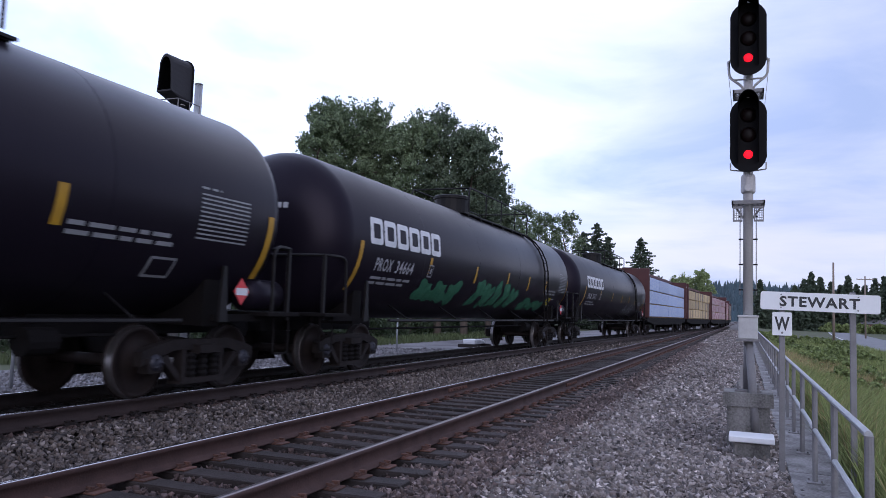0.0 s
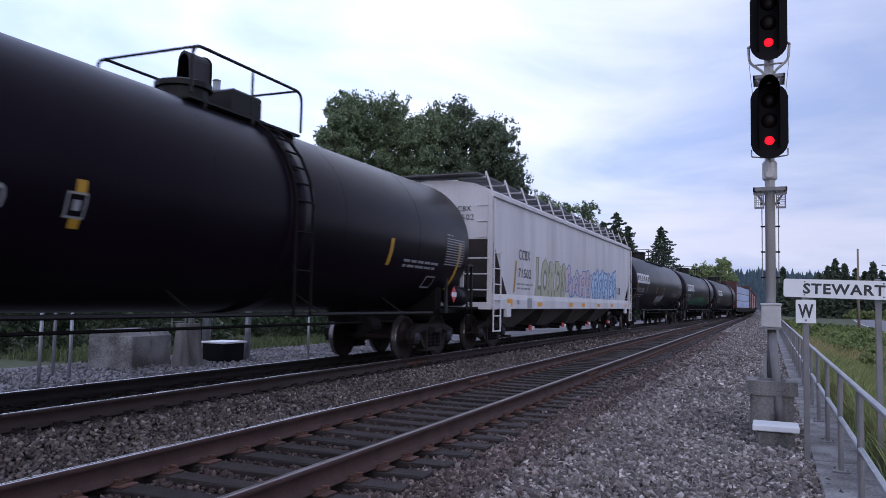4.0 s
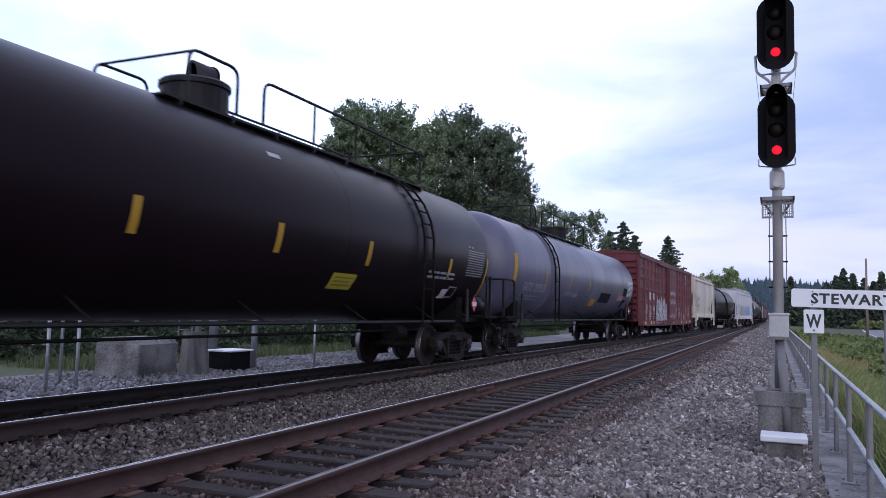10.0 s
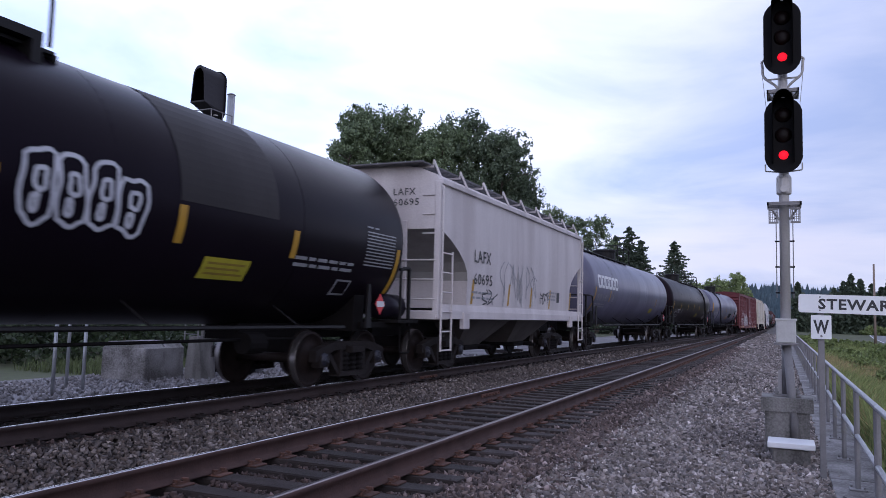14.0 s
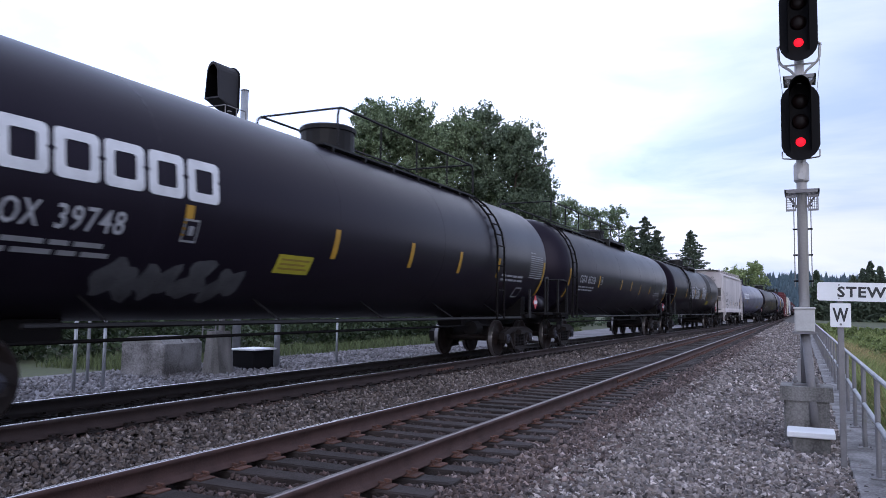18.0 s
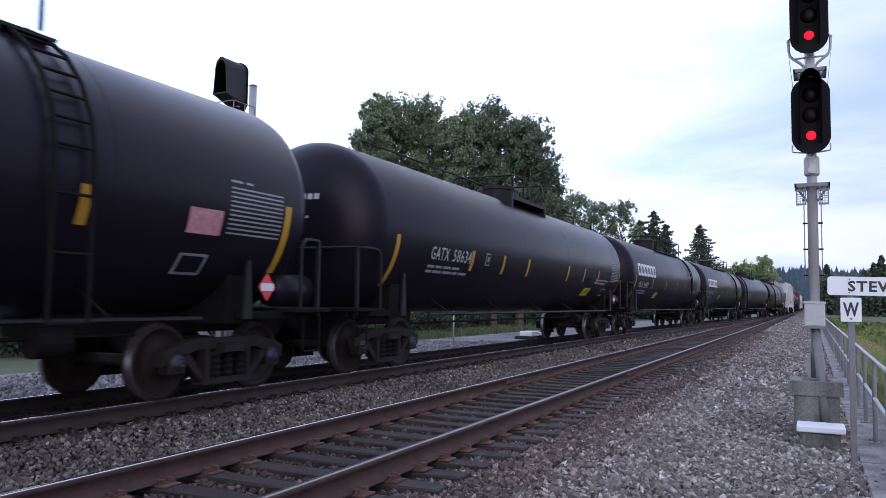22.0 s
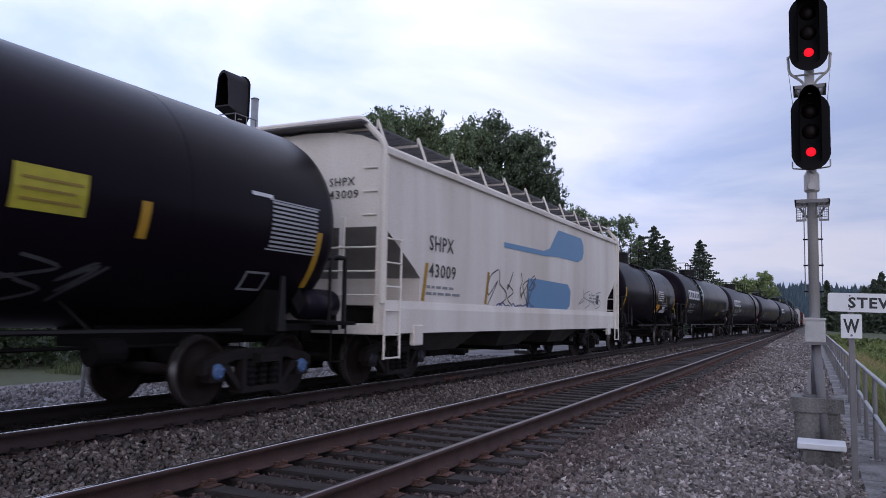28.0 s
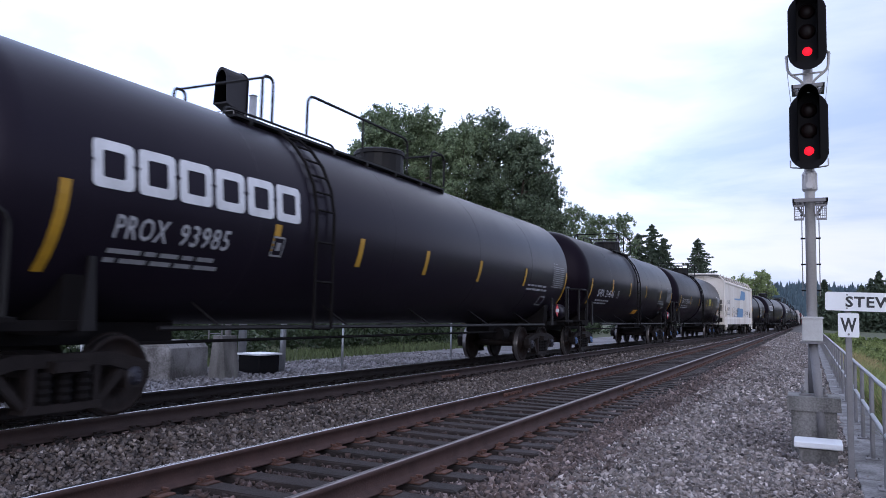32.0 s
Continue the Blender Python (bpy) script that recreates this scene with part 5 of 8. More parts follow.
SPRAY_PALE = mat("off_white_spray_paint", (0.6, 0.57, 0.57), (0.4, 0.33, 0.34), 0.6, scale=5, fine=18, bump=0.0, blotch=0.9)
SPRAY_NAVY = mat("navy_spray_paint", (0.07, 0.07, 0.2), (0.1, 0.09, 0.2), 0.6, scale=4, fine=30, bump=0.0)
SPRAY_PINK = mat("pale_pink_spray_paint", (0.62, 0.5, 0.52), (0.5, 0.4, 0.45), 0.6, scale=4, fine=30, bump=0.0)
SPRAY_DUST = mat("dusty_pink_overspray", (0.3, 0.17, 0.18), (0.2, 0.08, 0.09), 0.7, scale=6, fine=30, bump=0.0)
SPRAY_SILVER = mat("pale_silver_spray_paint", (0.55, 0.55, 0.6), (0.35, 0.35, 0.4), 0.55, scale=3, fine=30, bump=0.0)
SPRAY_COBALT = mat("cobalt_spray_paint", (0.03, 0.07, 0.25), (0.02, 0.04, 0.14), 0.6, scale=4, fine=30, bump=0.0)
SPRAY_YELLOW = mat("dull_yellow_spray_paint", (0.25, 0.24, 0.04), (0.14, 0.13, 0.03), 0.6, scale=4, fine=30, bump=0.0)
SPRAY_RUST = mat("faded_mauve_spray_paint", (0.1, 0.06, 0.075), (0.05, 0.035, 0.04), 0.65, scale=4, fine=30, bump=0.0)
SPRAY_GREY = mat("silver_spray_paint", (0.34, 0.35, 0.38), (0.2, 0.2, 0.22), 0.6, scale=3, fine=30, bump=0.0)
GRATING = mat("dark_roof_grating", (0.16, 0.155, 0.165), (0.1, 0.097, 0.1), 0.7, 0.3, scale=4, fine=50, bump=0.1)

CACHE = {}


def shared(name, key, build, material, parent, m=None, label="", smooth=False):
    if key not in CACHE:
        bm = bmesh.new()
        build(bm)
        me = bpy.data.meshes.new(name)
        bm.to_mesh(me)
        bm.free()
        me.materials.append(material)
        if smooth:
            me.polygons.foreach_set("use_smooth", [True] * len(me.polygons))
        CACHE[key] = me
    return piece(name, CACHE[key], parent, label, m=m)


# ---- trucks ----
def build_side_frame(bm):
    x0, x1 = 0.93, 1.07
    prism(bm, [(-1.12, 0.42), (-1.12, 0.60), (-0.95, 0.66), (-0.55, 0.74), (0.55, 0.74), (0.95, 0.66), (1.12, 0.60), (1.12, 0.42), (0.92, 0.5), (0.55, 0.6), (-0.55, 0.6), (-0.92, 0.5)], 0, x0, x1)
    for s in (-1, 1):
        prism(bm, [(s * 0.68, 0.55), (s * 0.8, 0.52), (s * 0.46, 0.2), (s * 0.36, 0.2)], 0, x0, x1)
        prism(bm, [(s * 0.34, 0.62), (s * 0.42, 0.62), (s * 0.42, 0.2), (s * 0.34, 0.2)], 0, x0 + 0.01, x1 + 0.02)
        prism(bm, [(s * 0.78, 0.33), (s * 1.02, 0.33), (s * 1.05, 0.52), (s * 0.74, 0.52)], 0, x0 - 0.02, x1 + 0.02)
    prism(bm, [(-0.46, 0.16), (0.46, 0.16), (0.42, 0.24), (-0.42, 0.24)], 0, x0 - 0.04, x1 + 0.04)


def build_bolster(bm):
    prism(bm, [(-1.2, 0.56), (-0.9, 0.48), (0.9, 0.48), (1.2, 0.56), (1.2, 0.66), (0.5, 0.74), (-0.5, 0.74), (-1.2, 0.66)], 1, -0.2, 0.2)
    cyl(bm, (0, 0, 0.74), (0, 0, 0.8), 0.2, n=14)


def build_spring(bm):
    lathe(bm, [(0.24 + 0.04 * i, 0.085 if i % 2 else 0.068) for i in range(9)], 8, 2, (0, 0, 0))


def build_wheelset(bm):
    prof = [(0.668, 0.07), (0.668, 0.16), (0.70, 0.2), (0.695, 0.38), (0.68, 0.40), (0.68, 0.482), (0.7, 0.486), (0.712, 0.463), (0.80, 0.455), (0.812, 0.45), (0.812, 0.40), (0.77, 0.38),
            (0.755, 0.2), (0.82, 0.15), (0.82, 0.07)]
    for s in (-1, 1):
        lathe(bm, [(s * a, r) for a, r in prof], 24, 0)
    cyl(bm, (-0.9, 0, 0), (0.9, 0, 0), 0.08, n=12)


def build_tread(bm):
    for s in (-1, 1):
        for a0, r0, a1, r1 in ((0.713, 0.4645, 0.8, 0.4565), (0.8, 0.4565, 0.811, 0.453)):
            n = 36
            ra = [bm.verts.new((s * a0, r0 * math.cos(6.28319 * i / n), r0 * math.sin(6.28319 * i / n))) for i in range(n)]
            rb = [bm.verts.new((s * a1, r1 * math.cos(6.28319 * i / n), r1 * math.sin(6.28319 * i / n))) for i in range(n)]
            for i in range(n):
                bm.faces.new((ra[i], ra[(i + 1) % n], rb[(i + 1) % n], rb[i]))


def build_cap(bm):
    for s in (-1, 1):
        lathe(bm, [(s * 0.9, 0.11), (s * 1.06, 0.115), (s * 1.1, 0.1), (s * 1.12, 0.055), (s * 1.125, 0.01)], 14, 0)
        for i in range(3):
            a = 2.094 * i
            cyl(bm, (s * 1.1, 0.06 * math.cos(a), 0.06 * math.sin(a)), (s * 1.135, 0.06 * math.cos(a), 0.06 * math.sin(a)), 0.02, n=6)


WHEELSETS = {-1: [], 1: []}


def truck(car, y, wheel="wheelset"):
    top = shared("truck", "bolster", build_bolster, TRUCK, car, pose(0, y, 0), "grimy cast-steel truck")
    for s in (0, 180):
        shared("side_frame", "side_frame", build_side_frame, TRUCK, top, pose(0, 0, 0, 0, 0, s))
        for q in (0.93, 1.06):
            for p in (-0.23, 0.0, 0.23):
                shared("spring", "spring", build_spring, UNDER, top, pose(q if s == 0 else -q, p, 0))
    for s in (-1, 1):
        w = shared("wheelset", wheel, build_wheelset, WHEEL, top, pose(0, s * 0.889, 0.457), "steel wheelset with bright treads")
        WHEELSETS[s].append(w)
    return top


def wheel_mesh(cap):
    """One mesh for the wheels, axle, bright treads and bearing caps, which all turn together."""
    bm = bmesh.new()
    build_wheelset(bm)
    k0 = len(bm.faces)
    build_tread(bm)
    k1 = len(bm.faces)
    build_cap(bm)
    bm.faces.ensure_lookup_table()
    for i, f in enumerate(bm.faces):
        f.material_index = 0 if i < k0 else (1 if i < k1 else 2)
        f.smooth = True
    me = bpy.data.meshes.new("wheelset")
    bm.to_mesh(me)
    bm.free()
    for m in (WHEEL, BRIGHT, cap):
        me.materials.append(m)
    return me


CACHE["wheelset"], CACHE["blue_capped"] = wheel_mesh(CAP_BLUE), wheel_mesh(CAP_SKY)


def build_coupler(bm):
    box(bm, (-0.09, -0.75, 0.76), (0.09, -0.12, 0.92), 0.015)
    prism(bm, [(-0.16, -0.14), (0.17, -0.14), (0.2, 0.0), (0.07, 0.06), (0.02, -0.04), (-0.08, -0.03), (-0.17, 0.05)], 2, 0.7, 0.98)
    tube(bm, bent([(0.25, -0.55, 0.85), (0.28, -0.3, 0.7), (0.2, -0.05, 0.45), (0.1, 0.02, 0.5)], 0.15), 0.03)


def couplers(car, L):
    for s, a in ((1, 0), (-1, 180)):
        shared("coupler", "coupler", build_coupler, UNDER, car, pose(0, s * L / 2, 0, 0, 0, a), "knuckle coupler with air hose")


# ---- paint on curved and flat sides ----
def decal(surf, y0, y1, z0, z1, nz=4, ny=1, slant=0.0):
    bm = bmesh.new()
    g = [[bm.verts.new(surf(y0 + (y1 - y0) * i / ny + slant * (j / nz), z0 + (z1 - z0) * j / nz)) for i in range(ny + 1)] for j in range(nz + 1)]
    for j in range(nz):
        for i in range(ny):
            bm.faces.new((g[j][i], g[j][i + 1], g[j + 1][i + 1], g[j + 1][i]))
    return bm


def paint(name, surf, y0, y1, z0, z1, material, parent, label="", nz=4, ny=1, slant=0.0):
    return part(name, decal(surf, y0, y1, z0, z1, nz, ny, slant), material, parent, label)


def number(car, surf, word, y, z, size, material, width=None):
    vs, fs = text_data(word, size)
    xs = [v[0] for v in vs]
    k = width / (max(xs) - min(xs)) if width else 1.0
    bm = bmesh.new()
    bv = [bm.verts.new(surf(y + (v[0] - min(xs)) * k, z + v[1], 0.014)) for v in vs]
    for f in fs:
        bm.faces.new([bv[i] for i in f])
    return part("number", bm, material, car, "stencilled car number")


def letter_bars(car, surf, n, y, z, w, h, material, gap=0.28):
    """The owner's mark as plain upright bars, one for each character."""
    step = w / n
    for i in range(n):
        paint("mark_bar", surf, y + i * step, y + i * step + step * (1 - gap), z, z + h, material, car, nz=2)


def small_print(car, surf, y, z, w, rows, material, seed=1, h=0.05, gap=0.045, broken=True):
    """Lines too small to read, as plain bars."""
    rr = random.Random(seed)
    bm = bmesh.new()
    for r in range(rows):
        zz = z - r * (h + gap)
        p = y
        while p < y + w * rr.uniform(0.75, 1.0):
            q = min(y + w, p + rr.uniform(0.12, 0.4) * max(0.6, w * 0.6)) if broken else y + w
            a = [bm.verts.new(surf(u, v, 0.008)) for u, v in ((p, zz), (q, zz), (q, zz + h), (p, zz + h))]
            bm.faces.new(a)
            p = q + 0.06
    return part("small_print", bm, material, car, "unreadable stencilled lines")


def blob(cy, cz, ry, rz, seed, n=22, wob=0.22, slant=0.0):
    rr = random.Random(seed)
    ph = [rr.uniform(0, 6.28) for _ in range(4)]
    pts = []
    for i in range(n):
        a = 2 * math.pi * i / n
        k = 1 + wob * (0.6 * math.sin(2 * a + ph[0]) + 0.5 * math.sin(3 * a + ph[1]) + 0.45 * math.sin(5 * a + ph[2]))
        sq = 1 / max(abs(math.cos(a)), abs(math.sin(a))) ** 0.55
        y, z = cy + ry * k * sq * math.cos(a), cz + rz * k * sq * math.sin(a)
        pts.append((y + slant * (z - cz), z))
    return pts


def sprayed(car, surf, y0, y1, z0, z1, n, fill, line, seed, wob=0.2, thick=0.07, inner=True):
    """A sprayed piece: n swollen shapes, each a filled patch with a drawn outline."""
    step = (y1 - y0) / n
    for i in range(n):
        rr = random.Random(seed * 31 + i)
        cy, cz = y0 + step * (i + 0.5), (z0 + z1) / 2 + rr.uniform(-0.06, 0.06) * (z1 - z0)
        ry, rz = step * 0.5 * rr.uniform(0.85, 1.0), (z1 - z0) * 0.42 * rr.uniform(0.85, 1.05)
        sl = rr.uniform(-0.15, 0.15)
        pts = blob(cy, cz, ry, rz, seed * 31 + i, 24, wob, sl)
        if fill is not None:
            bm = bmesh.new()
            rings = []
            for k in (0.02, 0.35, 0.68, 1.0):
                rings.append([bm.verts.new(surf(cy + (p[0] - cy) * k, cz + (p[1] - cz) * k, 0.006 + 0.0005 * i)) for p in pts])
            for a, b in zip(rings, rings[1:]):
                for k in range(24):
                    bm.faces.new((a[k], a[(k + 1) % 24], b[(k + 1) % 24], b[k]))
            part("sprayed_patch", bm, fill, car, "filled spray-paint shape")
        if line is not None:
            bm = bmesh.new()
            loops = [(pts, 0.011)]
            if inner:
                loops.append(([(cy + (p[0] - cy) * 0.34 + ry * 0.08, cz + (p[1] - cz) * 0.3 + rz * 0.2) for p in pts], 0.0115))
                loops.append(([(cy + (p[0] - cy) * 0.18 - ry * 0.1, cz + (p[1] - cz) * 0.22 - rz * 0.5) for p in pts], 0.012))
            for lp, off in loops:
                m = len(lp)
                o, q = [], []
                for k in range(m):
                    a, b = lp[k - 1], lp[(k + 1) % m]
                    d = Vector((b[0] - a[0], b[1] - a[1]))
                    d = Vector((d.y, -d.x)).normalized() * thick * 0.5
                    o.append(bm.verts.new(surf(lp[k][0] + d.x, lp[k][1] + d.y, off + 0.0005 * i)))
                    q.append(bm.verts.new(surf(lp[k][0] - d.x, lp[k][1] - d.y, off + 0.0005 * i)))
                for k in range(m):
                    bm.faces.new((o[k], o[(k + 1) % m], q[(k + 1) % m], q[k]))
            part("sprayed_line", bm, line, car, "drawn spray-paint outline")


def bubble_word(car, surf, word, y, z, w, h, fill, line, fat):
    """Swollen sprayed letters: a fat dark word with a slimmer coloured one upon it."""
    for bold, off, m2, what in ((fat, 0.008, line, "dark outline of sprayed letters"), (fat * 0.45, 0.012, fill, "coloured fill of sprayed letters")):
        vs, fs = text_data(word, 1.0, bold)
        x0, x1 = min(v[0] for v in vs), max(v[0] for v in vs)
        z0, z1 = min(v[1] for v in vs), max(v[1] for v in vs)
        grow = 0.5 * (bold - fat * 0.45)
        bm = bmesh.new()
        bv = [bm.verts.new(surf(y - grow + (v[0] - x0) / (x1 - x0) * (w + 2 * grow), z - grow + (v[1] - z0) / (z1 - z0) * (h + 2 * grow) + 0.04 * math.sin(3 * v[0]), off)) for v in vs]
        for f in fs:
            bm.faces.new([bv[i] for i in f])
        part("sprayed_letters", bm, m2, car, what)


# ---- tank cars ----
def scrawl(car, surf, y0, y1, z0, z1, n, material, seed, thick=0.04):
    """A quick sprayed tag: n looping strokes side by side."""
    step = (y1 - y0) / n
    for i in range(n):
        rr = random.Random(seed * 17 + i)
        ctl = []
        m = rr.randint(5, 7)
        for k in range(m):
            u = 0.5 + rr.choice((-0.5, 0.5)) * rr.uniform(0.5, 1.1)
            w = 1 - k / (m - 1) if rr.random() < 0.7 else rr.random()
            ctl.append((y0 + step * (i + u), z0 + (z1 - z0) * min(1.0, max(0.0, w))))
        line = []
        for k in range(m - 1):
            a, b, c, d = (ctl[max(0, min(m - 1, k + q))] for q in (-1, 0, 1, 2))
            for q in range(5):
                t = q / 5
                line.append(tuple(0.5 * (2 * b[x] + (c[x] - a[x]) * t + (2 * a[x] - 5 * b[x] + 4 * c[x] - d[x]) * t * t + (3 * b[x] - a[x] - 3 * c[x] + d[x]) * t ** 3) for x in (0, 1)))
        line.append(ctl[-1])
        bm = bmesh.new()
        rows = []
        for k, p in enumerate(line):
            a, b = line[max(0, k - 1)], line[min(len(line) - 1, k + 1)]
            t = Vector((b[0] - a[0], b[1] - a[1]))
            t = Vector((t.y, -t.x)).normalized() * thick * 0.5
            off = 0.009 + 0.0006 * i
            rows.append((bm.verts.new(surf(p[0] + t.x, p[1] + t.y, off)), bm.verts.new(surf(p[0] - t.x, p[1] - t.y, off))))
        for p, q in zip(rows, rows[1:]):
            bm.faces.new((p[0], q[0], q[1], p[1]))
        part("sprayed_line", bm, material, car, "looping spray-paint stroke")


def tank_car(L, label, paint_mat=TANK_BLACK, r=1.53, zc=2.535, dome="housing", ladder=5.0, walkrange=(-0.4, 5.6), rails=((0.0, 5.5),), logo=None, mark=4, num="", stripes=(), labels=(),
             band=(), drum=True, wire=(), ink=PAINT_STENCIL, seed=1, mark_at=None, table=True, panel=None, owner="", numw=0.165, tbl=0.0, lines=True, dome_y=0.0, placard=True, wheel="wheelset", rail_h=0.57):
    car = new("tank_car")
    tagged(car, label, "tank car", "freight train")
    hl = L / 2 - 0.55
    hd = 0.72
    bl = hl - hd

    def rad(y):
        a = abs(y)
        return r if a <= bl else r * math.sqrt(max(0.0, 1 - ((a - bl) / hd) ** 2))

    def surf(y, z, off=0.006):
        q = rad(y) + off
        return (math.sqrt(max(0.0004, q * q - (z - zc) ** 2)), y, z)

    bm = bmesh.new()
    prof = [(-bl - hd * math.sin(a), r * math.cos(a)) for a in [radians(88 - 11 * i) for i in range(8)]]
    seams = [-bl * 0.62, -bl * 0.2, bl * 0.24, bl * 0.64]
    prof.append((-bl, r))
    prof.append((bl, r))
    prof += [(-y, q) for y, q in prof[7::-1]]
    lathe(bm, prof, 56, 1, (0, 0, zc))
    part("tank", bm, paint_mat, car, "cylindrical tank shell", True)
    for s in seams:
        bm = bmesh.new()
        lathe(bm, [(s - 0.018, r - 0.01), (s - 0.014, r + 0.0012), (s + 0.014, r + 0.0012), (s + 0.018, r - 0.01)], 56, 1, (0, 0, zc))
        part("weld_seam", bm, paint_mat, car, smooth=False)
    for b0, b1 in band:
        bm = bmesh.new()
        lathe(bm, [(b0, r - 0.02), (b0, r + 0.018), (b1, r + 0.018), (b1, r - 0.02)], 56, 1, (0, 0, zc))
        part("band", bm, paint_mat, car, "raised jacket band", True)
    zt = zc + r
    if dome == "housing":
        bm = bmesh.new()
        lathe(bm, [(zt - 0.15, 0.5), (zt + 0.36, 0.5), (zt + 0.37, 0.53), (zt + 0.44, 0.53), (zt + 0.47, 0.49), (zt + 0.5, 0.25), (zt + 0.51, 0.02)], 20, 2, (0, dome_y, 0))
        part("valve_housing", bm, RAIL_BLACK, car, "round black valve housing on top")
    elif dome == "low":
        bm = bmesh.new()
        lathe(bm, [(zt - 0.15, 0.52), (zt + 0.3, 0.52), (zt + 0.31, 0.55), (zt + 0.37, 0.55), (zt + 0.39, 0.5), (zt + 0.41, 0.02)], 20, 2, (0, dome_y, 0))
        part("valve_housing", bm, RAIL_BLACK, car, "low round black valve housing on top")
        bm = bmesh.new()
        tube(bm, bent([(-0.2, dome_y, zt + 0.4), (-0.2, dome_y, zt + 0.5), (0.2, dome_y, zt + 0.5), (0.2, dome_y, zt + 0.4)], 0.05), 0.016)
        part("lid_handle", bm, RAIL_BLACK, car)
    elif dome == "manway":
        bm = bmesh.new()
        lathe(bm, [(zt - 0.1, 0.36), (zt + 0.2, 0.36), (zt + 0.21, 0.42), (zt + 0.29, 0.42), (zt + 0.33, 0.3), (zt + 0.36, 0.02)], 18, 2, (0, -0.5, 0))
        part("manway", bm, RAIL_BLACK, car, "bolted manway lid")
        bm = bmesh.new()
        box(bm, (-0.35, 0.2, zt - 0.1), (0.35, 0.95, zt + 0.42), 0.04)
        part("valve_housing", bm, RAIL_BLACK, car, "square black valve housing on top")
    else:
        bm = bmesh.new()
        lathe(bm, [(zt - 0.15, 0.48), (zt + 0.3, 0.48), (zt + 0.31, 0.52), (zt + 0.4, 0.52), (zt + 0.44, 0.3), (zt + 0.45, 0.02)], 18, 2, (0, dome_y, 0))
        part("valve_housing", bm, RAIL_BLACK, car, "round black valve housing on top")
        bm = bmesh.new()
        prism(bm, [(-1.3, zt - 0.02), (1.5, zt - 0.02), (1.5, zt - 0.42), (1.38, zt - 0.42), (1.38, zt - 0.12), (-1.18, zt - 0.12), (-1.18, zt - 0.42), (-1.3, zt - 0.42)], 0, 0.55, 0.98)
        part("platform", bm, RAIL_BLACK, car, "black step platform on legs")
    if walkrange:
        y0, y1 = walkrange
        zw = zt - 0.17
        for sx in (1, -1):
            bm = bmesh.new()
            for k in range(5):
                xx = sx * (0.46 + 0.09 * k)
                box(bm, (xx - 0.035, y0, zw), (xx + 0.035, y1, zw + 0.035))
            part("walkway", bm, RAIL_BLACK, car, "slatted black top walkway")
            y = y0 + 0.3
            while y < y1:
                bm = bmesh.new()
                prism(bm, [(sx * 0.42, zw), (sx * 0.86, zw), (sx * 0.86, zw - 0.05), (sx * 0.82, zt - 0.34), (sx * 0.76, zt - 0.32), (sx * 0.74, zw - 0.06), (sx * 0.42, zw - 0.06)], 1, y - 0.025, y + 0.025)
                part("bracket", bm, RAIL_BLACK, car)
                y += 1.05
    if rails:
        zr = zt + rail_h
        for y0, y1 in rails:
            for sx in (1, -1):
                bm = bmesh.new()
                tube(bm, bent([(sx * 0.86, y0, zt - 0.1), (sx * 0.86, y0, zr), (sx * 0.86, y1, zr), (sx * 0.86, y1, zt - 0.1)], 0.18), 0.024)
                part("handrail", bm, RAIL_BLACK, car, "bent black pipe handrail")
                for i in range(1, int((y1 - y0) / 1.8) + 1):
                    yy = y0 + (y1 - y0) * i / (int((y1 - y0) / 1.8) + 1)
                    bm = bmesh.new()
                    tube(bm, [(sx * 0.86, yy, zt - 0.1), (sx * 0.86, yy, zr)], 0.02)
                    part("rail_post", bm, RAIL_BLACK, car)
        for yy in (rails[0][0] + 0.12, rails[-1][1] - 0.12):
            bm = bmesh.new()
            tube(bm, [(-0.86, yy, zr), (0.86, yy, zr)], 0.02)
            part("cross_rail", bm, RAIL_BLACK, car)
    for w0, w1 in wire:
        bm = bmesh.new()
        tube(bm, bent([(0.55, w0, zt - 0.15), (0.55, w0, zt + 0.12), (0.55, w1, zt + 0.12), (0.55, w1, zt - 0.15)], 0.1), 0.02)
        k = w0 + 1.6
        while k < w1 - 0.7:
            tube(bm, [(0.55, k, zt - 0.15), (0.55, k, zt + 0.12)], 0.014, 4)
            k += 1.9
        part("grab_wire", bm, RAIL_BLACK, car, "thin black grab rail along the top")
    if ladder is not None:
        for sx in (1, -1):
            lad = []
            for a in (74, 60, 46, 32, 18, 4):
                lad.append((sx * (r + 0.07) * math.cos(radians(a)), zc + (r + 0.07) * math.sin(radians(a))))
            lad += [(sx * (r + 0.07), zc - 0.6), (sx * (r + 0.07), 0.98)]
            rail = None
            for dy in (-0.22, 0.22):
                bm = bmesh.new()
                tube(bm, [(p[0], ladder + dy, p[1]) for p in lad], 0.026)
                ob = part("ladder_rail", bm, UNDER, car)
                rail = rail or ob
            for i in range(11):
                s = i / 10 * (len(lad) - 1)
                a, f = min(int(s), len(lad) - 2), s - min(int(s), len(lad) - 2)
                x, z = lad[a][0] * (1 - f) + lad[a + 1][0] * f, lad[a][1] * (1 - f) + lad[a + 1][1] * f
                bm = bmesh.new()
                tube(bm, [(x, ladder - 0.22, z), (x, ladder + 0.22, z)], 0.018)
                part("rung", bm, UNDER, rail)
    ends(car, L, zc, r, drum, PLACARD_RED if placard else UNDER)
    # side pipe and the brake rod below it
    span = L / 2 - 3.0
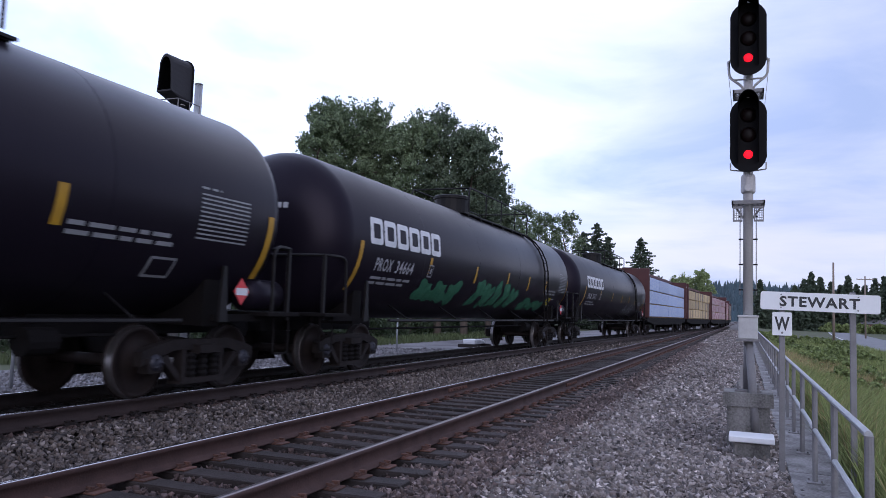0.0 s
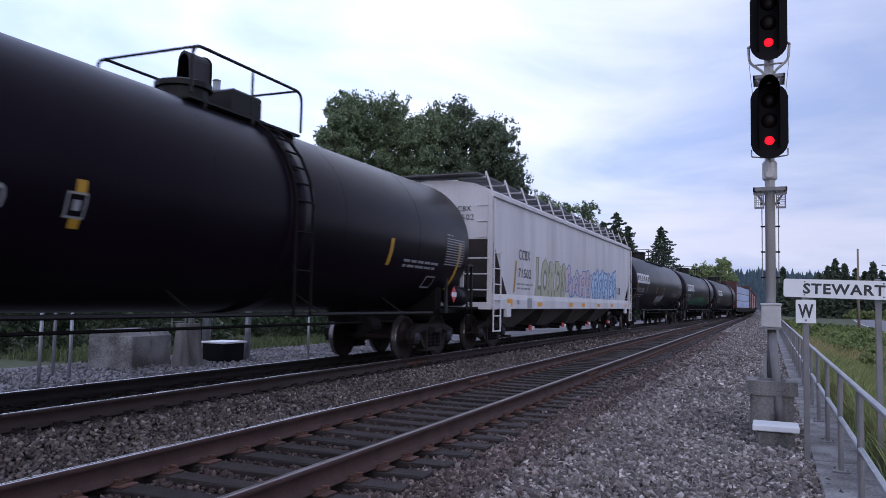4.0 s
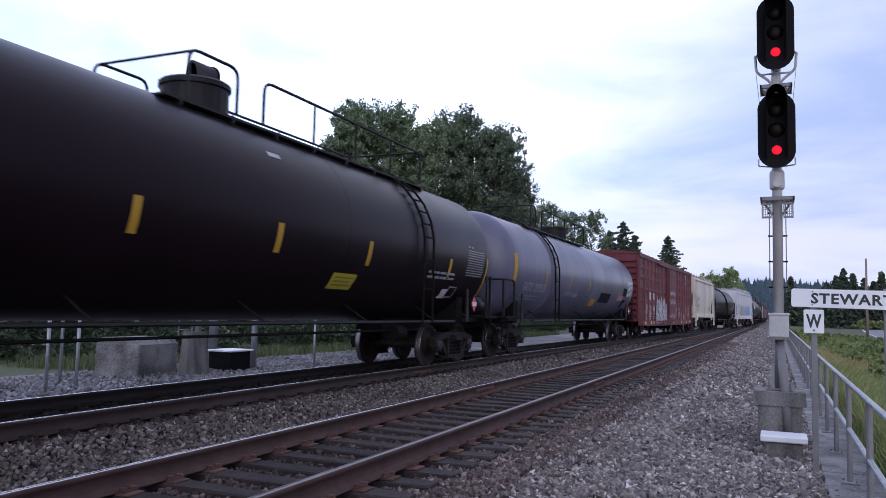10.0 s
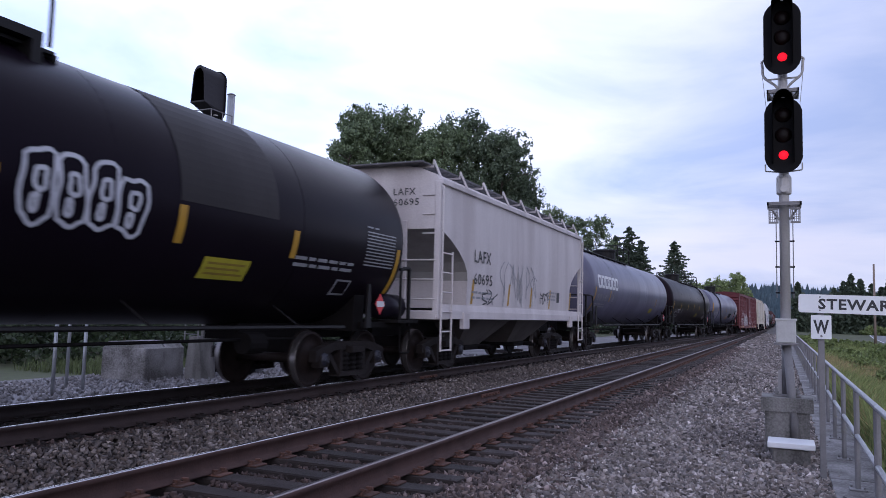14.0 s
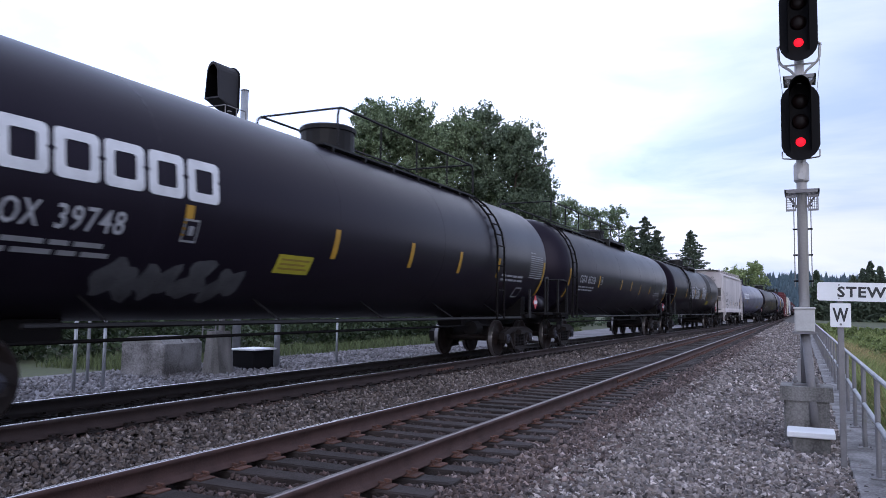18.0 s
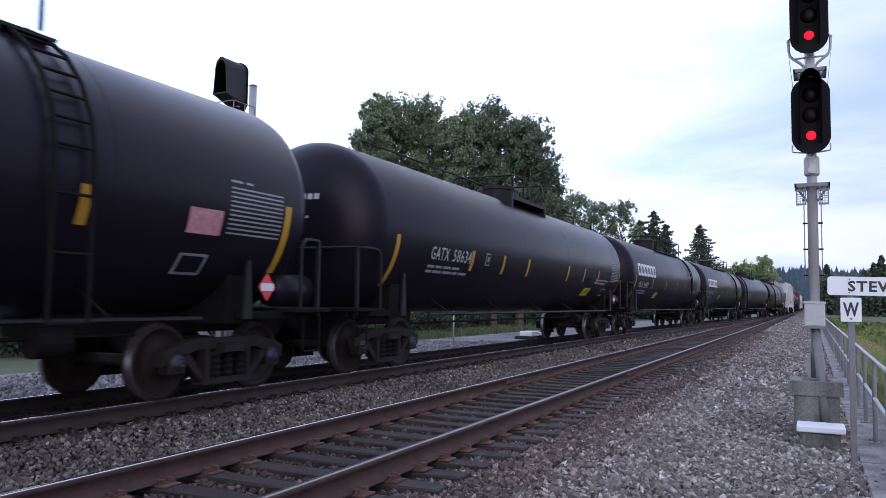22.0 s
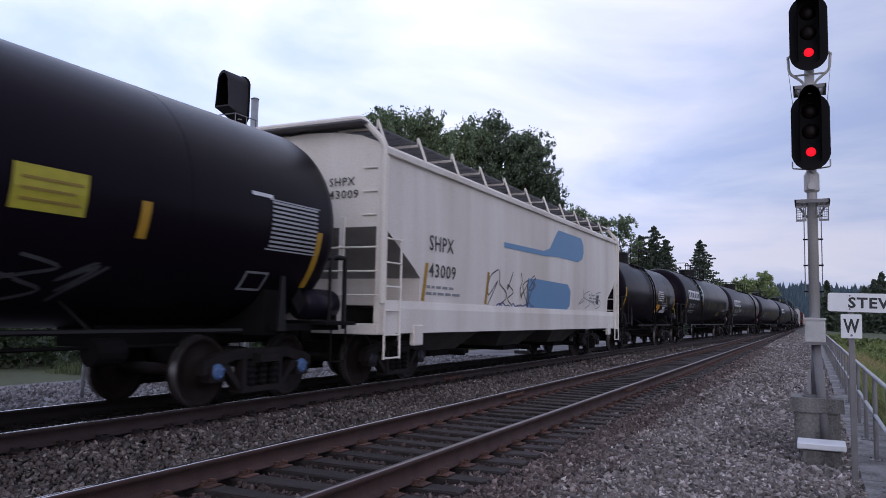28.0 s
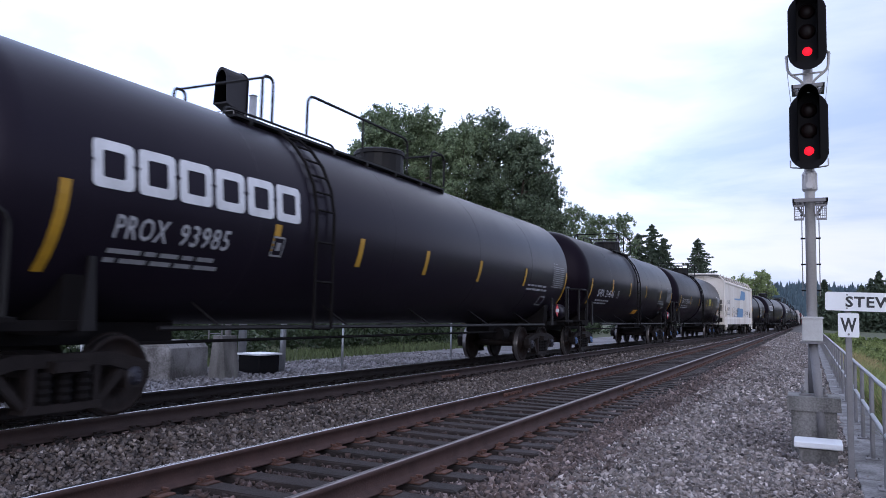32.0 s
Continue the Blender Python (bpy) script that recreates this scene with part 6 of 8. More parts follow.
    for sx in (1, -1):
        bm = bmesh.new()
        tube(bm, [(sx * 1.42, -span, 1.0), (sx * 1.42, span, 1.0)], 0.03)
        part("side_rail", bm, RAIL_BLACK, car, "long pipe rail along the side")
        k = -span + 1
        while k < span:
            bm = bmesh.new()
            tube(bm, [(sx * 1.42, k, 1.0), (sx * 0.9, k, zc - math.sqrt(r * r - 0.81) + 0.02)], 0.016, 4)
            part("rail_bracket", bm, RAIL_BLACK, car)
            k += 2.9
    bm = bmesh.new()
    tube(bm, [(0.7, -span, 0.8), (0.7, span, 0.8)], 0.022)
    part("brake_rod", bm, UNDER, car)
    # paint
    if logo:
        w, h = 3.5, 0.5
        y0, z0 = logo
        step = w / 6
        for i in range(6):
            bm = bmesh.new()
            outer = [(y0 + (i + 0.45) * step + u, z0 + h / 2 + v) for u, v in rounded_rect(0.9 * step, h, 0.07)]
            hole = [(y0 + (i + 0.45) * step + u, z0 + h / 2 + v) for u, v in rounded_rect(0.9 * step - 0.24, h - 0.22, 0.03)]
            g = [[bm.verts.new(surf(p[0] + (q[0] - p[0]) * k / 2, p[1] + (q[1] - p[1]) * k / 2, 0.009)) for p, q in zip(outer, hole)] for k in range(3)]
            for p, q in zip(g, g[1:]):
                for k in range(len(p)):
                    bm.faces.new((p[k], p[(k + 1) % len(p)], q[(k + 1) % len(p)], q[k]))
            part("logo_block", bm, PAINT_WHITE, car, "white block of the owner's logo")
    if num:
        my, mz = mark_at if mark_at else (-bl + 1.05, 2.0)
        if owner:
            number(car, surf, owner, my, mz, 0.345, ink, 4.4 * numw)
        else:
            letter_bars(car, surf, mark, my, mz, 4.6 * numw, 0.25, ink)
        number(car, surf, num, my + 5.45 * numw, mz, 0.345, ink, numw * len(num))
        small_print(car, surf, my, mz - 0.16, 1.9, 2, PAINT_GREY, seed)
        mp = my + 2.55 + 8 * (numw - 0.165)
        pl = paint("data_plate", surf, mp, mp + 0.25, mz + 0.0, mz + 0.27, PAINT_GREY, car, "small outlined data plate")
        paint("plate_centre", lambda y, z: surf(y, z, 0.011), mp + 0.025, mp + 0.225, mz + 0.025, mz + 0.245, paint_mat, car, "", 2)
        paint("plate_mark", lambda y, z: surf(y, z, 0.014), mp + 0.08, mp + 0.17, mz + 0.08, mz + 0.19, PAINT_GREY, car, "", 2)
        hz = zc + 0.4
        bm = bmesh.new()
        for k, (x0, wid, tall) in enumerate(((-0.15, 0.72, 0.1), (-0.15, 0.3, 0.04), (-0.15, 0.45, 0.04), (-0.15, 0.55, 0.04), (-0.15, 0.3, 0.04))):
            z0 = hz - (0.0, 0.14, 0.23, 0.32, 0.41)[k]
            step = wid / 6
            for q in range(6):
                quad = [(x0 + q * step, z0), (x0 + (q + 0.75) * step, z0), (x0 + (q + 0.75) * step, z0 + tall), (x0 + q * step, z0 + tall)]
                bm.faces.new([bm.verts.new((u, -bl - hd * math.sqrt(max(0, 1 - (u * u + (v - zc) ** 2) / (r * r))) - 0.012, v)) for u, v in quad])
        part("end_mark", bm, ink, car, "owner's mark on the tank end", kind="stuff")
    for s in stripes:
        y, z0, z1 = s[:3]
        paint("reflector", surf, y, y + 0.13, z0, z1, STRIPE, car, "yellow reflector strip", 6)
    for k, (y, z, w, h, m2) in enumerate(labels):
        plate = paint("label_plate", surf, y, y + w, z, z + h, m2, car, nz=2)
        if m2 in (YELLOW, ORANGE) and h > 0.2:
            over = lambda yy, zz, off=0.0: surf(yy, zz, 0.0095)
            for q in range(3):
                paint("label_line", over, y + 0.08, y + w * (0.92 - 0.1 * (q % 2)), z + h * (0.2 + 0.24 * q), z + h * (0.2 + 0.24 * q) + 0.028, LABEL_INK, car, "", 1)
    if table and not panel and lines:
        small_print(car, surf, bl - 3.2 + tbl, 2.0, 1.65, 2, PAINT_GREY, seed + 6, 0.05, 0.05)
    if table:
        if panel:
            small_print(car, surf, bl - 1.33, 2.68, 1.02, 11, panel, seed + 5, 0.03, 0.028, False)
            for z in (2.06, 2.72):
                paint("panel_edge", surf, bl - 1.38, bl - 0.26, z, z + 0.018, panel, car, "", 1)
        else:
            small_print(car, surf, bl - 1.25 + tbl, 2.6, 1.02, 11, PAINT_GREY, seed + 5, 0.022, 0.034, False)
            small_print(car, surf, bl - 1.25 + tbl, 2.68, 0.4, 1, PAINT_GREY, seed + 7, 0.03)
        pd = bl + tbl - (1.61 if panel else 1.9)
        paint("data_plate", surf, pd + 0.04, pd + 0.5, 1.52, 1.77, PAINT_GREY, car, "outlined test-data plate", 2)
        paint("plate_centre", lambda y, z: surf(y, z, 0.011), pd + 0.08, pd + 0.46, 1.55, 1.74, paint_mat, car, "", 2)
    for sy in (1, -1):
        truck(car, sy * (L / 2 - 2.12), wheel)
    couplers(car, L)
    return car, surf


def ends(car, L, zc, r, drum, diamond):
    for s in (1, -1):
        e = s * (L / 2)
        yb = s * (L / 2 - 2.12)
        bm = bmesh.new()
        box(bm, (-0.33, min(e - s * 0.3, e - s * 4.3), 0.78), (0.33, max(e - s * 0.3, e - s * 4.3), 1.1), 0.01)
        part("stub_sill", bm, UNDER, car, "grimy stub sill")
        bm = bmesh.new()
        hx = 1.16
        pts = [(-hx, 0.92), (hx, 0.92), (hx, 1.12)]
        pts += [((r + 0.004) * math.sin(radians(a)), zc - (r + 0.004) * math.cos(radians(a))) for a in range(50, -51, -10)]
        pts += [(-hx, 1.12)]
        prism(bm, pts, 1, yb - 0.17, yb + 0.17)
        part("saddle", bm, UNDER, car, "tank saddle over the truck")
        bm = bmesh.new()
        box(bm, (-1.5, min(e - s * 0.42, e - s * 1.25), 1.06), (1.5, max(e - s * 0.42, e - s * 1.25), 1.12), 0.008)
        part("end_platform", bm, UNDER, car, "end platform plate")
        for sx in (1, -1):
            bm = bmesh.new()
            box(bm, (sx * 1.2 - 0.03, min(yb, e - s * 0.5), 0.98), (sx * 1.2 + 0.03, max(yb, e - s * 0.5), 1.08))
            part("side_beam", bm, UNDER, car)
            bm = bmesh.new()
            tube(bm, bent([(sx * 1.36, e - s * 0.5, 1.06), (sx * 1.36, e - s * 0.5, 0.5), (sx * 1.36, e - s * 0.9, 0.5), (sx * 1.36, e - s * 0.9, 1.06)], 0.06), 0.018)
            part("step", bm, UNDER, car, "corner step stirrup")
            bm = bmesh.new()
            box(bm, (sx * 1.36 - 0.03, e - s * 0.57 - 0.03, 1.0), (sx * 1.36 + 0.03, e - s * 0.57 + 0.03, 2.12), 0.008)
            part("end_post", bm, RAIL_BLACK, car, "upright end post")
            bm = bmesh.new()
            prism(bm, [(yb - 0.09, 0.98), (yb + 0.09, 0.98), (yb + 0.035, 1.74), (yb - 0.035, 1.74)], 0, sx * 1.36 - 0.02, sx * 1.36 + 0.02)
            part("corner_post", bm, RAIL_BLACK, car, "tapered corner bracket")
        bm = bmesh.new()
        hoop = [(1.47, 1.13, 1.08), (1.47, 1.13, 2.1), (1.42, 0.55, 2.1)]
        tube(bm, bent([(-x, e - s * d, z) for x, d, z in hoop] + [(x, e - s * d, z) for x, d, z in hoop[::-1]], 0.2), 0.028)
        part("end_rail", bm, RAIL_BLACK, car, "hooped end handrail")
        # hazard placard on its bracket
        bm = bmesh.new()
        if s < 0:
            yy = e + 0.62
            v3 = [bm.verts.new((0.25 + u, yy, 1.4 + v)) for u, v in ((0, 0.19), (0.19, 0), (0, -0.19), (-0.19, 0))]
            v4 = [bm.verts.new((v.co.x, yy + 0.012, v.co.z)) for v in v3]
            bm.faces.new(v3)
            bm.faces.new(v4[::-1])
            pl = part("placard", bm, diamond, car, "diamond hazard placard")
            bm = bmesh.new()
            box(bm, (0.12, yy - 0.006, 1.35), (0.38, yy - 0.002, 1.45))
            part("placard_bar", bm, PAINT_WHITE if diamond is PLACARD_RED else diamond, pl)
            continue
        y = e - 1.8
        c = (1.4, y, 1.4)
        q = [(0, 0.185), (0.185, 0), (0, -0.185), (-0.185, 0)]
        off = 0.02
        vs = [bm.verts.new((c[0] + off - s * 0.0, c[1] + u * 0.9, c[2] + v)) for u, v in q]
        bm.faces.new(vs)
        vs2 = [bm.verts.new((c[0] + off - 0.012, c[1] + u * 0.9, c[2] + v)) for u, v in q]
        bm.faces.new(vs2[::-1])
        for k in range(4):
            bm.faces.new((vs[k], vs[(k + 1) % 4], vs2[(k + 1) % 4], vs2[k]))
        pl = part("placard", bm, diamond, car, "diamond hazard placard")
        bm = bmesh.new()
        box(bm, (c[0] + off + 0.002, c[1] - 0.13, c[2] - 0.05), (c[0] + off + 0.006, c[1] + 0.13, c[2] + 0.05))
        part("placard_bar", bm, PAINT_WHITE if diamond is PLACARD_RED else diamond, pl)
    if drum:
        bm = bmesh.new()
        y = L / 2 - 0.95
        lathe(bm, [(y - 0.45, 0.02), (y - 0.44, 0.16), (y - 0.38, 0.235), (y + 0.32, 0.235), (y + 0.38, 0.16), (y + 0.39, 0.02)], 18, 1, (1.1, 0, 1.37))
        part("brake_reservoir", bm, paint_mat_drum, car, "round brake reservoir on the end platform", True)
    bm = bmesh.new()
    lathe(bm, [(0.5, 0.02), (0.5, 0.16), (0.9, 0.16), (0.9, 0.02)], 14, 1, (0.75, L / 2 - 5.2, 0.75))
    part("brake_cylinder", bm, UNDER, car, "brake cylinder below the tank")


paint_mat_drum = TANK_BLACK


# ---- covered hoppers ----
def hopper_car(L, label, body, num, owner, bays=3, slope_z=2.84, eave=3.98, sill=(1.08, 1.4), marks_y=1.5, seed=1, hood=False, run=1.35, slope=None, bend=lambda k: k ** 0.9, tags=False, lift=0.36):
    car = new("hopper_car")
    tagged(car, label, "hopper car", "freight train")
    hw = 1.56
    e = L / 2 - 0.8
    a = e - run

    def surf(y, z, off=0.006):
        bulge = 0.05 * (1 - ((z - 2.7) / 1.5) ** 2)
        return (hw + bulge + off, y, z)

    def side(z):
        return hw + 0.05 * (1 - ((z - 2.7) / 1.5) ** 2)

    # shell: rounded sides, ends that slope in under the end panels, painted darker as shade
    zs = [sill[1] - 0.02] + [sill[1] + (slope_z - sill[1]) * i / 8 for i in range(1, 9)] + [3.2, 3.6, eave]
    bm = bmesh.new()
    rows = []
    for z in zs:
        k = min(1.0, (z - zs[0]) / (slope_z - zs[0]))
        ye = a + (e - a) * bend(k)
        rows.append([bm.verts.new((x, y, z)) for x, y in ((-side(z), -ye), (side(z), -ye), (side(z), ye), (-side(z), ye))])
    fs = [bm.faces.new(rows[0])]
    for p, q in zip(rows, rows[1:]):
        for i in range(4):
            fs.append(bm.faces.new((p[i], p[(i + 1) % 4], q[(i + 1) % 4], q[i])))
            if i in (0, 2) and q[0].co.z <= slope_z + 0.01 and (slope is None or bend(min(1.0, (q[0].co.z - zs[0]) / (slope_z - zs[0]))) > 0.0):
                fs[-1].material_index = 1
    arch = [(side(eave) * math.cos(radians(t)), eave + 0.42 * math.sin(radians(t))) for t in (0, 22, 45, 68, 90, 112, 135, 158, 180)]
    r0 = [bm.verts.new((x, -e, z)) for x, z in arch]
    r1 = [bm.verts.new((x, e, z)) for x, z in arch]
    for i in range(8):
        fs.append(bm.faces.new((r0[i], r0[i + 1], r1[i + 1], r1[i])))
    fs += [bm.faces.new(r0), bm.faces.new(r1[::-1])]
    bmesh.ops.remove_doubles(bm, verts=bm.verts[:], dist=0.0005)
    bmesh.ops.recalc_face_normals(bm, faces=bm.faces[:])
    shell = part("body", bm, body, car, "covered hopper shell with curved roof")
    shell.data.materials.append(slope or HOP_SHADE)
    # weld ribs on the side
    n = int(2 * a / 1.55)
    for i in range(n + 1):
        y = -a + 2 * a * i / n
        part("seam", decal(lambda yy, z, o=0.004: surf(yy, z, o), y - 0.012, y + 0.012, sill[1], eave, 5), body, car)
    bm = bmesh.new()
    for sx in (1, -1):
        box(bm, (sx * (side(eave) + 0.02) - 0.05, -e, eave - 0.06), (sx * (side(eave) + 0.02) + 0.05, e, eave + 0.05), 0.01)
    part("eave_rail", bm, body, car, "roof edge beam")
    for sx in (1, -1):
        bm = bmesh.new()
        prism(bm, [(sx * (hw - 0.05), sill[0]), (sx * (hw + 0.06), sill[0]), (sx * (hw + 0.06), sill[1] - 0.08), (sx * (side(sill[1]) + 0.015), sill[1] + 0.06), (sx * (hw - 0.05), sill[1] + 0.02)], 1, -e - 0.1, e + 0.1)
        part("side_sill", bm, body, car, "deep side sill")
    for s in (1, -1):
        bm = bmesh.new()
        box(bm, (-1.6, min(s * (e - 0.5), s * (e + 0.12)), sill[0] - 0.02), (1.6, max(s * (e - 0.5), s * (e + 0.12)), sill[0] + 0.16), 0.01)
        part("end_sill", bm, body, car, "end sill with platform")
        bm = bmesh.new()
        box(bm, (-0.3, min(s * a * 0.6, s * (e + 0.4)), 0.78), (0.3, max(s * a * 0.6, s * (e + 0.4)), 1.08))
        part("centre_sill", bm, UNDER, car)
        for sx in (1, -1):
            bm = bmesh.new()
            box(bm, (sx * 1.55 - 0.06, s * e - 0.06, sill[0]), (sx * 1.55 + 0.06, s * e + 0.06, eave), 0.012)
            part("corner_post", bm, body, car, "upright corner post")
            bm = bmesh.new()
            box(bm, (sx * 0.8 - 0.05, s * (e + 0.02) - 0.03, sill[0] + 0.1), (sx * 0.8 + 0.05, s * (e + 0.02) + 0.03, slope_z + 0.18), 0.01)
            part("end_post", bm, body, car)
            bm = bmesh.new()
            box(bm, (sx * 1.6 - 0.05, s * (a + 0.1) - 0.17, sill[0] - 0.22), (sx * 1.6 + 0.05, s * (a + 0.1) + 0.17, sill[0] + 0.14), 0.015)
            part("jacking_pad", bm, body, car, "jacking pad under the side sill")
            # side ladder at each corner, with step below
            lad = None
            for dy in (0.0, 0.52):
                bm = bmesh.new()
                tube(bm, [(sx * 1.66, s * (e - dy), 0.5), (sx * 1.66, s * (e - dy), 2.55 if dy else eave - 0.1)], 0.022)
                ob = part("ladder_rail", bm, body, car)
                lad = lad or ob
            for z in (0.52, 0.9, 1.3, 1.7, 2.1, 2.5):
                bm = bmesh.new()
                tube(bm, [(sx * 1.66, s * e, z), (sx * 1.66, s * (e - 0.52), z)], 0.017)
                part("rung", bm, body, lad)
            for z in (2.9, 3.3, 3.7):
                bm = bmesh.new()
                tube(bm, [(sx * 1.62, s * (e + 0.02), z), (sx * 1.2, s * (e + 0.02), z)], 0.016)
                part("rung", bm, body, lad)
        for z in (1.55, 1.95, 2.35):
            bm = bmesh.new()
            tube(bm, [(-1.55, s * (e + 0.06), z), (1.55, s * (e + 0.06), z)], 0.018)
            part("end_rung", bm, body, car)
        if s < 0:
            back = lambda u, v, o=0.0: (u, -e - 0.016, v)
            number(car, back, owner, 0.5, slope_z + 0.72, 0.2, PAINT_BLACK, 0.52)
            number(car, back, num, 0.5, slope_z + 0.5, 0.2, PAINT_BLACK, 0.6)
    # discharge bays
    bw = 2 * (a - 0.7) / bays
    for i in range(bays):
        yc = -a + 0.7 + bw * (i + 0.5)
        bm = bmesh.new()
        top = [(-1.4, yc - bw * 0.48), (1.4, yc - bw * 0.48), (1.4, yc + bw * 0.48), (-1.4, yc + bw * 0.48)]
        bot = [(-0.62, yc - bw * 0.2), (0.62, yc - bw * 0.2), (0.62, yc + bw * 0.2), (-0.62, yc + bw * 0.2)]
        v0 = [bm.verts.new((x, y, sill[1] - 0.06)) for x, y in top]
        v1 = [bm.verts.new((x, y, 0.5)) for x, y in bot]
        bm.faces.new(v0); bm.faces.new(v1[::-1])
        for k in range(4):
            bm.faces.new((v0[k], v1[k], v1[(k + 1) % 4], v0[(k + 1) % 4]))
        # the shade below the sill is painted on with the darkest copy
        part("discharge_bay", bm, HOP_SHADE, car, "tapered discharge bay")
        bm = bmesh.new()
        box(bm, (-0.9, yc - bw * 0.24, 0.4), (0.9, yc + bw * 0.24, 0.5), 0.015)
        cyl(bm, (0.9, yc, 0.45), (1.25, yc, 0.45), 0.05, n=8)
        gate = part("outlet_gate", bm, UNDER, car, "outlet gate")
        if tags:
            for k, m2 in enumerate((PLACARD_RED, PAINT_WHITE)):
                bm = bmesh.new()
                y2 = yc + bw * (0.1 + 0.07 * k)
                box(bm, (1.22, y2, 0.42), (1.26, y2 + bw * 0.06, 0.58 - 0.05 * k), 0.005)
                part("gate_tag", bm, m2, gate, "red tag" if k == 0 else "pale tag")
    # roof walkway: dark grating on white brackets
    zr = eave + lift
    for sx in (1, -1):
        bm = bmesh.new()
        k = 0.55
        while k < 1.3:
            box(bm, (sx * k - 0.009, -e + 0.1, zr), (sx * k + 0.009, e - 0.1, zr + 0.035))
            k += 0.062
        for i in range(int(L * 2)):
            y = -e + 0.2 + i * (2 * e - 0.4) / (L * 2)
            box(bm, (min(sx * 0.55, sx * 1.3), y - 0.012, zr - 0.012), (max(sx * 0.55, sx * 1.3), y + 0.012, zr))
        part("roof_walkway", bm, GRATING, car, "dark grating walkway along the roof")
        y = -e + 0.15
        while y <= e:
            bm = bmesh.new()
            tube(bm, [(sx * (side(eave) - 0.02), y, eave + 0.02), (sx * 1.34, y, zr + 0.12), (sx * 1.33, y, zr - 0.02), (sx * 0.55, y, zr - 0.03)], 0.026, 5)
            part("walkway_bracket", bm, body, car)
            y += (2 * e - 0.3) / max(7, int(L * 0.62))
    bm = bmesh.new()
    box(bm, (-0.4, -e + 0.5, eave + 0.38), (0.4, e - 0.5, eave + 0.5), 0.03)
    part("hatch_trough", bm, body, car, "long roof hatch cover")
    for s in (1, -1):
        bm = bmesh.new()
        box(bm, (-1.3, min(s * (e - 0.4), s * (e + 0.3)), zr), (1.3, max(s * (e - 0.4), s * (e + 0.3)), zr + 0.03))
        part("end_walkway", bm, GRATING, car, "dark end walkway")
    if hood:
        for s in (1, -1):
            bm = bmesh.new()
            tube(bm, bent([(1.62, s * (e + 0.05), sill[1]), (1.62, s * (e + 0.05), eave + 0.1), (1.15, s * (e + 0.05), zr + 0.12), (-1.15, s * (e + 0.05), zr + 0.12), (-1.62, s * (e + 0.05), eave + 0.1), (-1.62, s * (e + 0.05), sill[1])], 0.1), 0.055, 8)
            part("end_frame", bm, body, car, "white tubular end frame")
    y0 = -a + marks_y
    number(car, surf, owner, y0 - 0.05, 2.45, 0.4, PAINT_BLACK, 1.05)
    number(car, surf, num, y0 - 0.05, 1.95, 0.36, PAINT_BLACK, 0.235 * len(num))
    small_print(car, surf, y0 - 0.1, 1.74, 1.5, 2, PAINT_GREY, seed, 0.05, 0.07)
    small_print(car, surf, a - 2.4, 1.95, 0.9, 3, PAINT_GREY, seed + 3, 0.05, 0.05)
    paint("data_plate", surf, a - 1.5, a - 1.2, 1.7, 2.0, PAINT_BLACK, car, "small black data plate")
    for s in (1, -1):
        truck(car, s * (L / 2 - 2.32))
    couplers(car, L)
    return car, surf, a, e


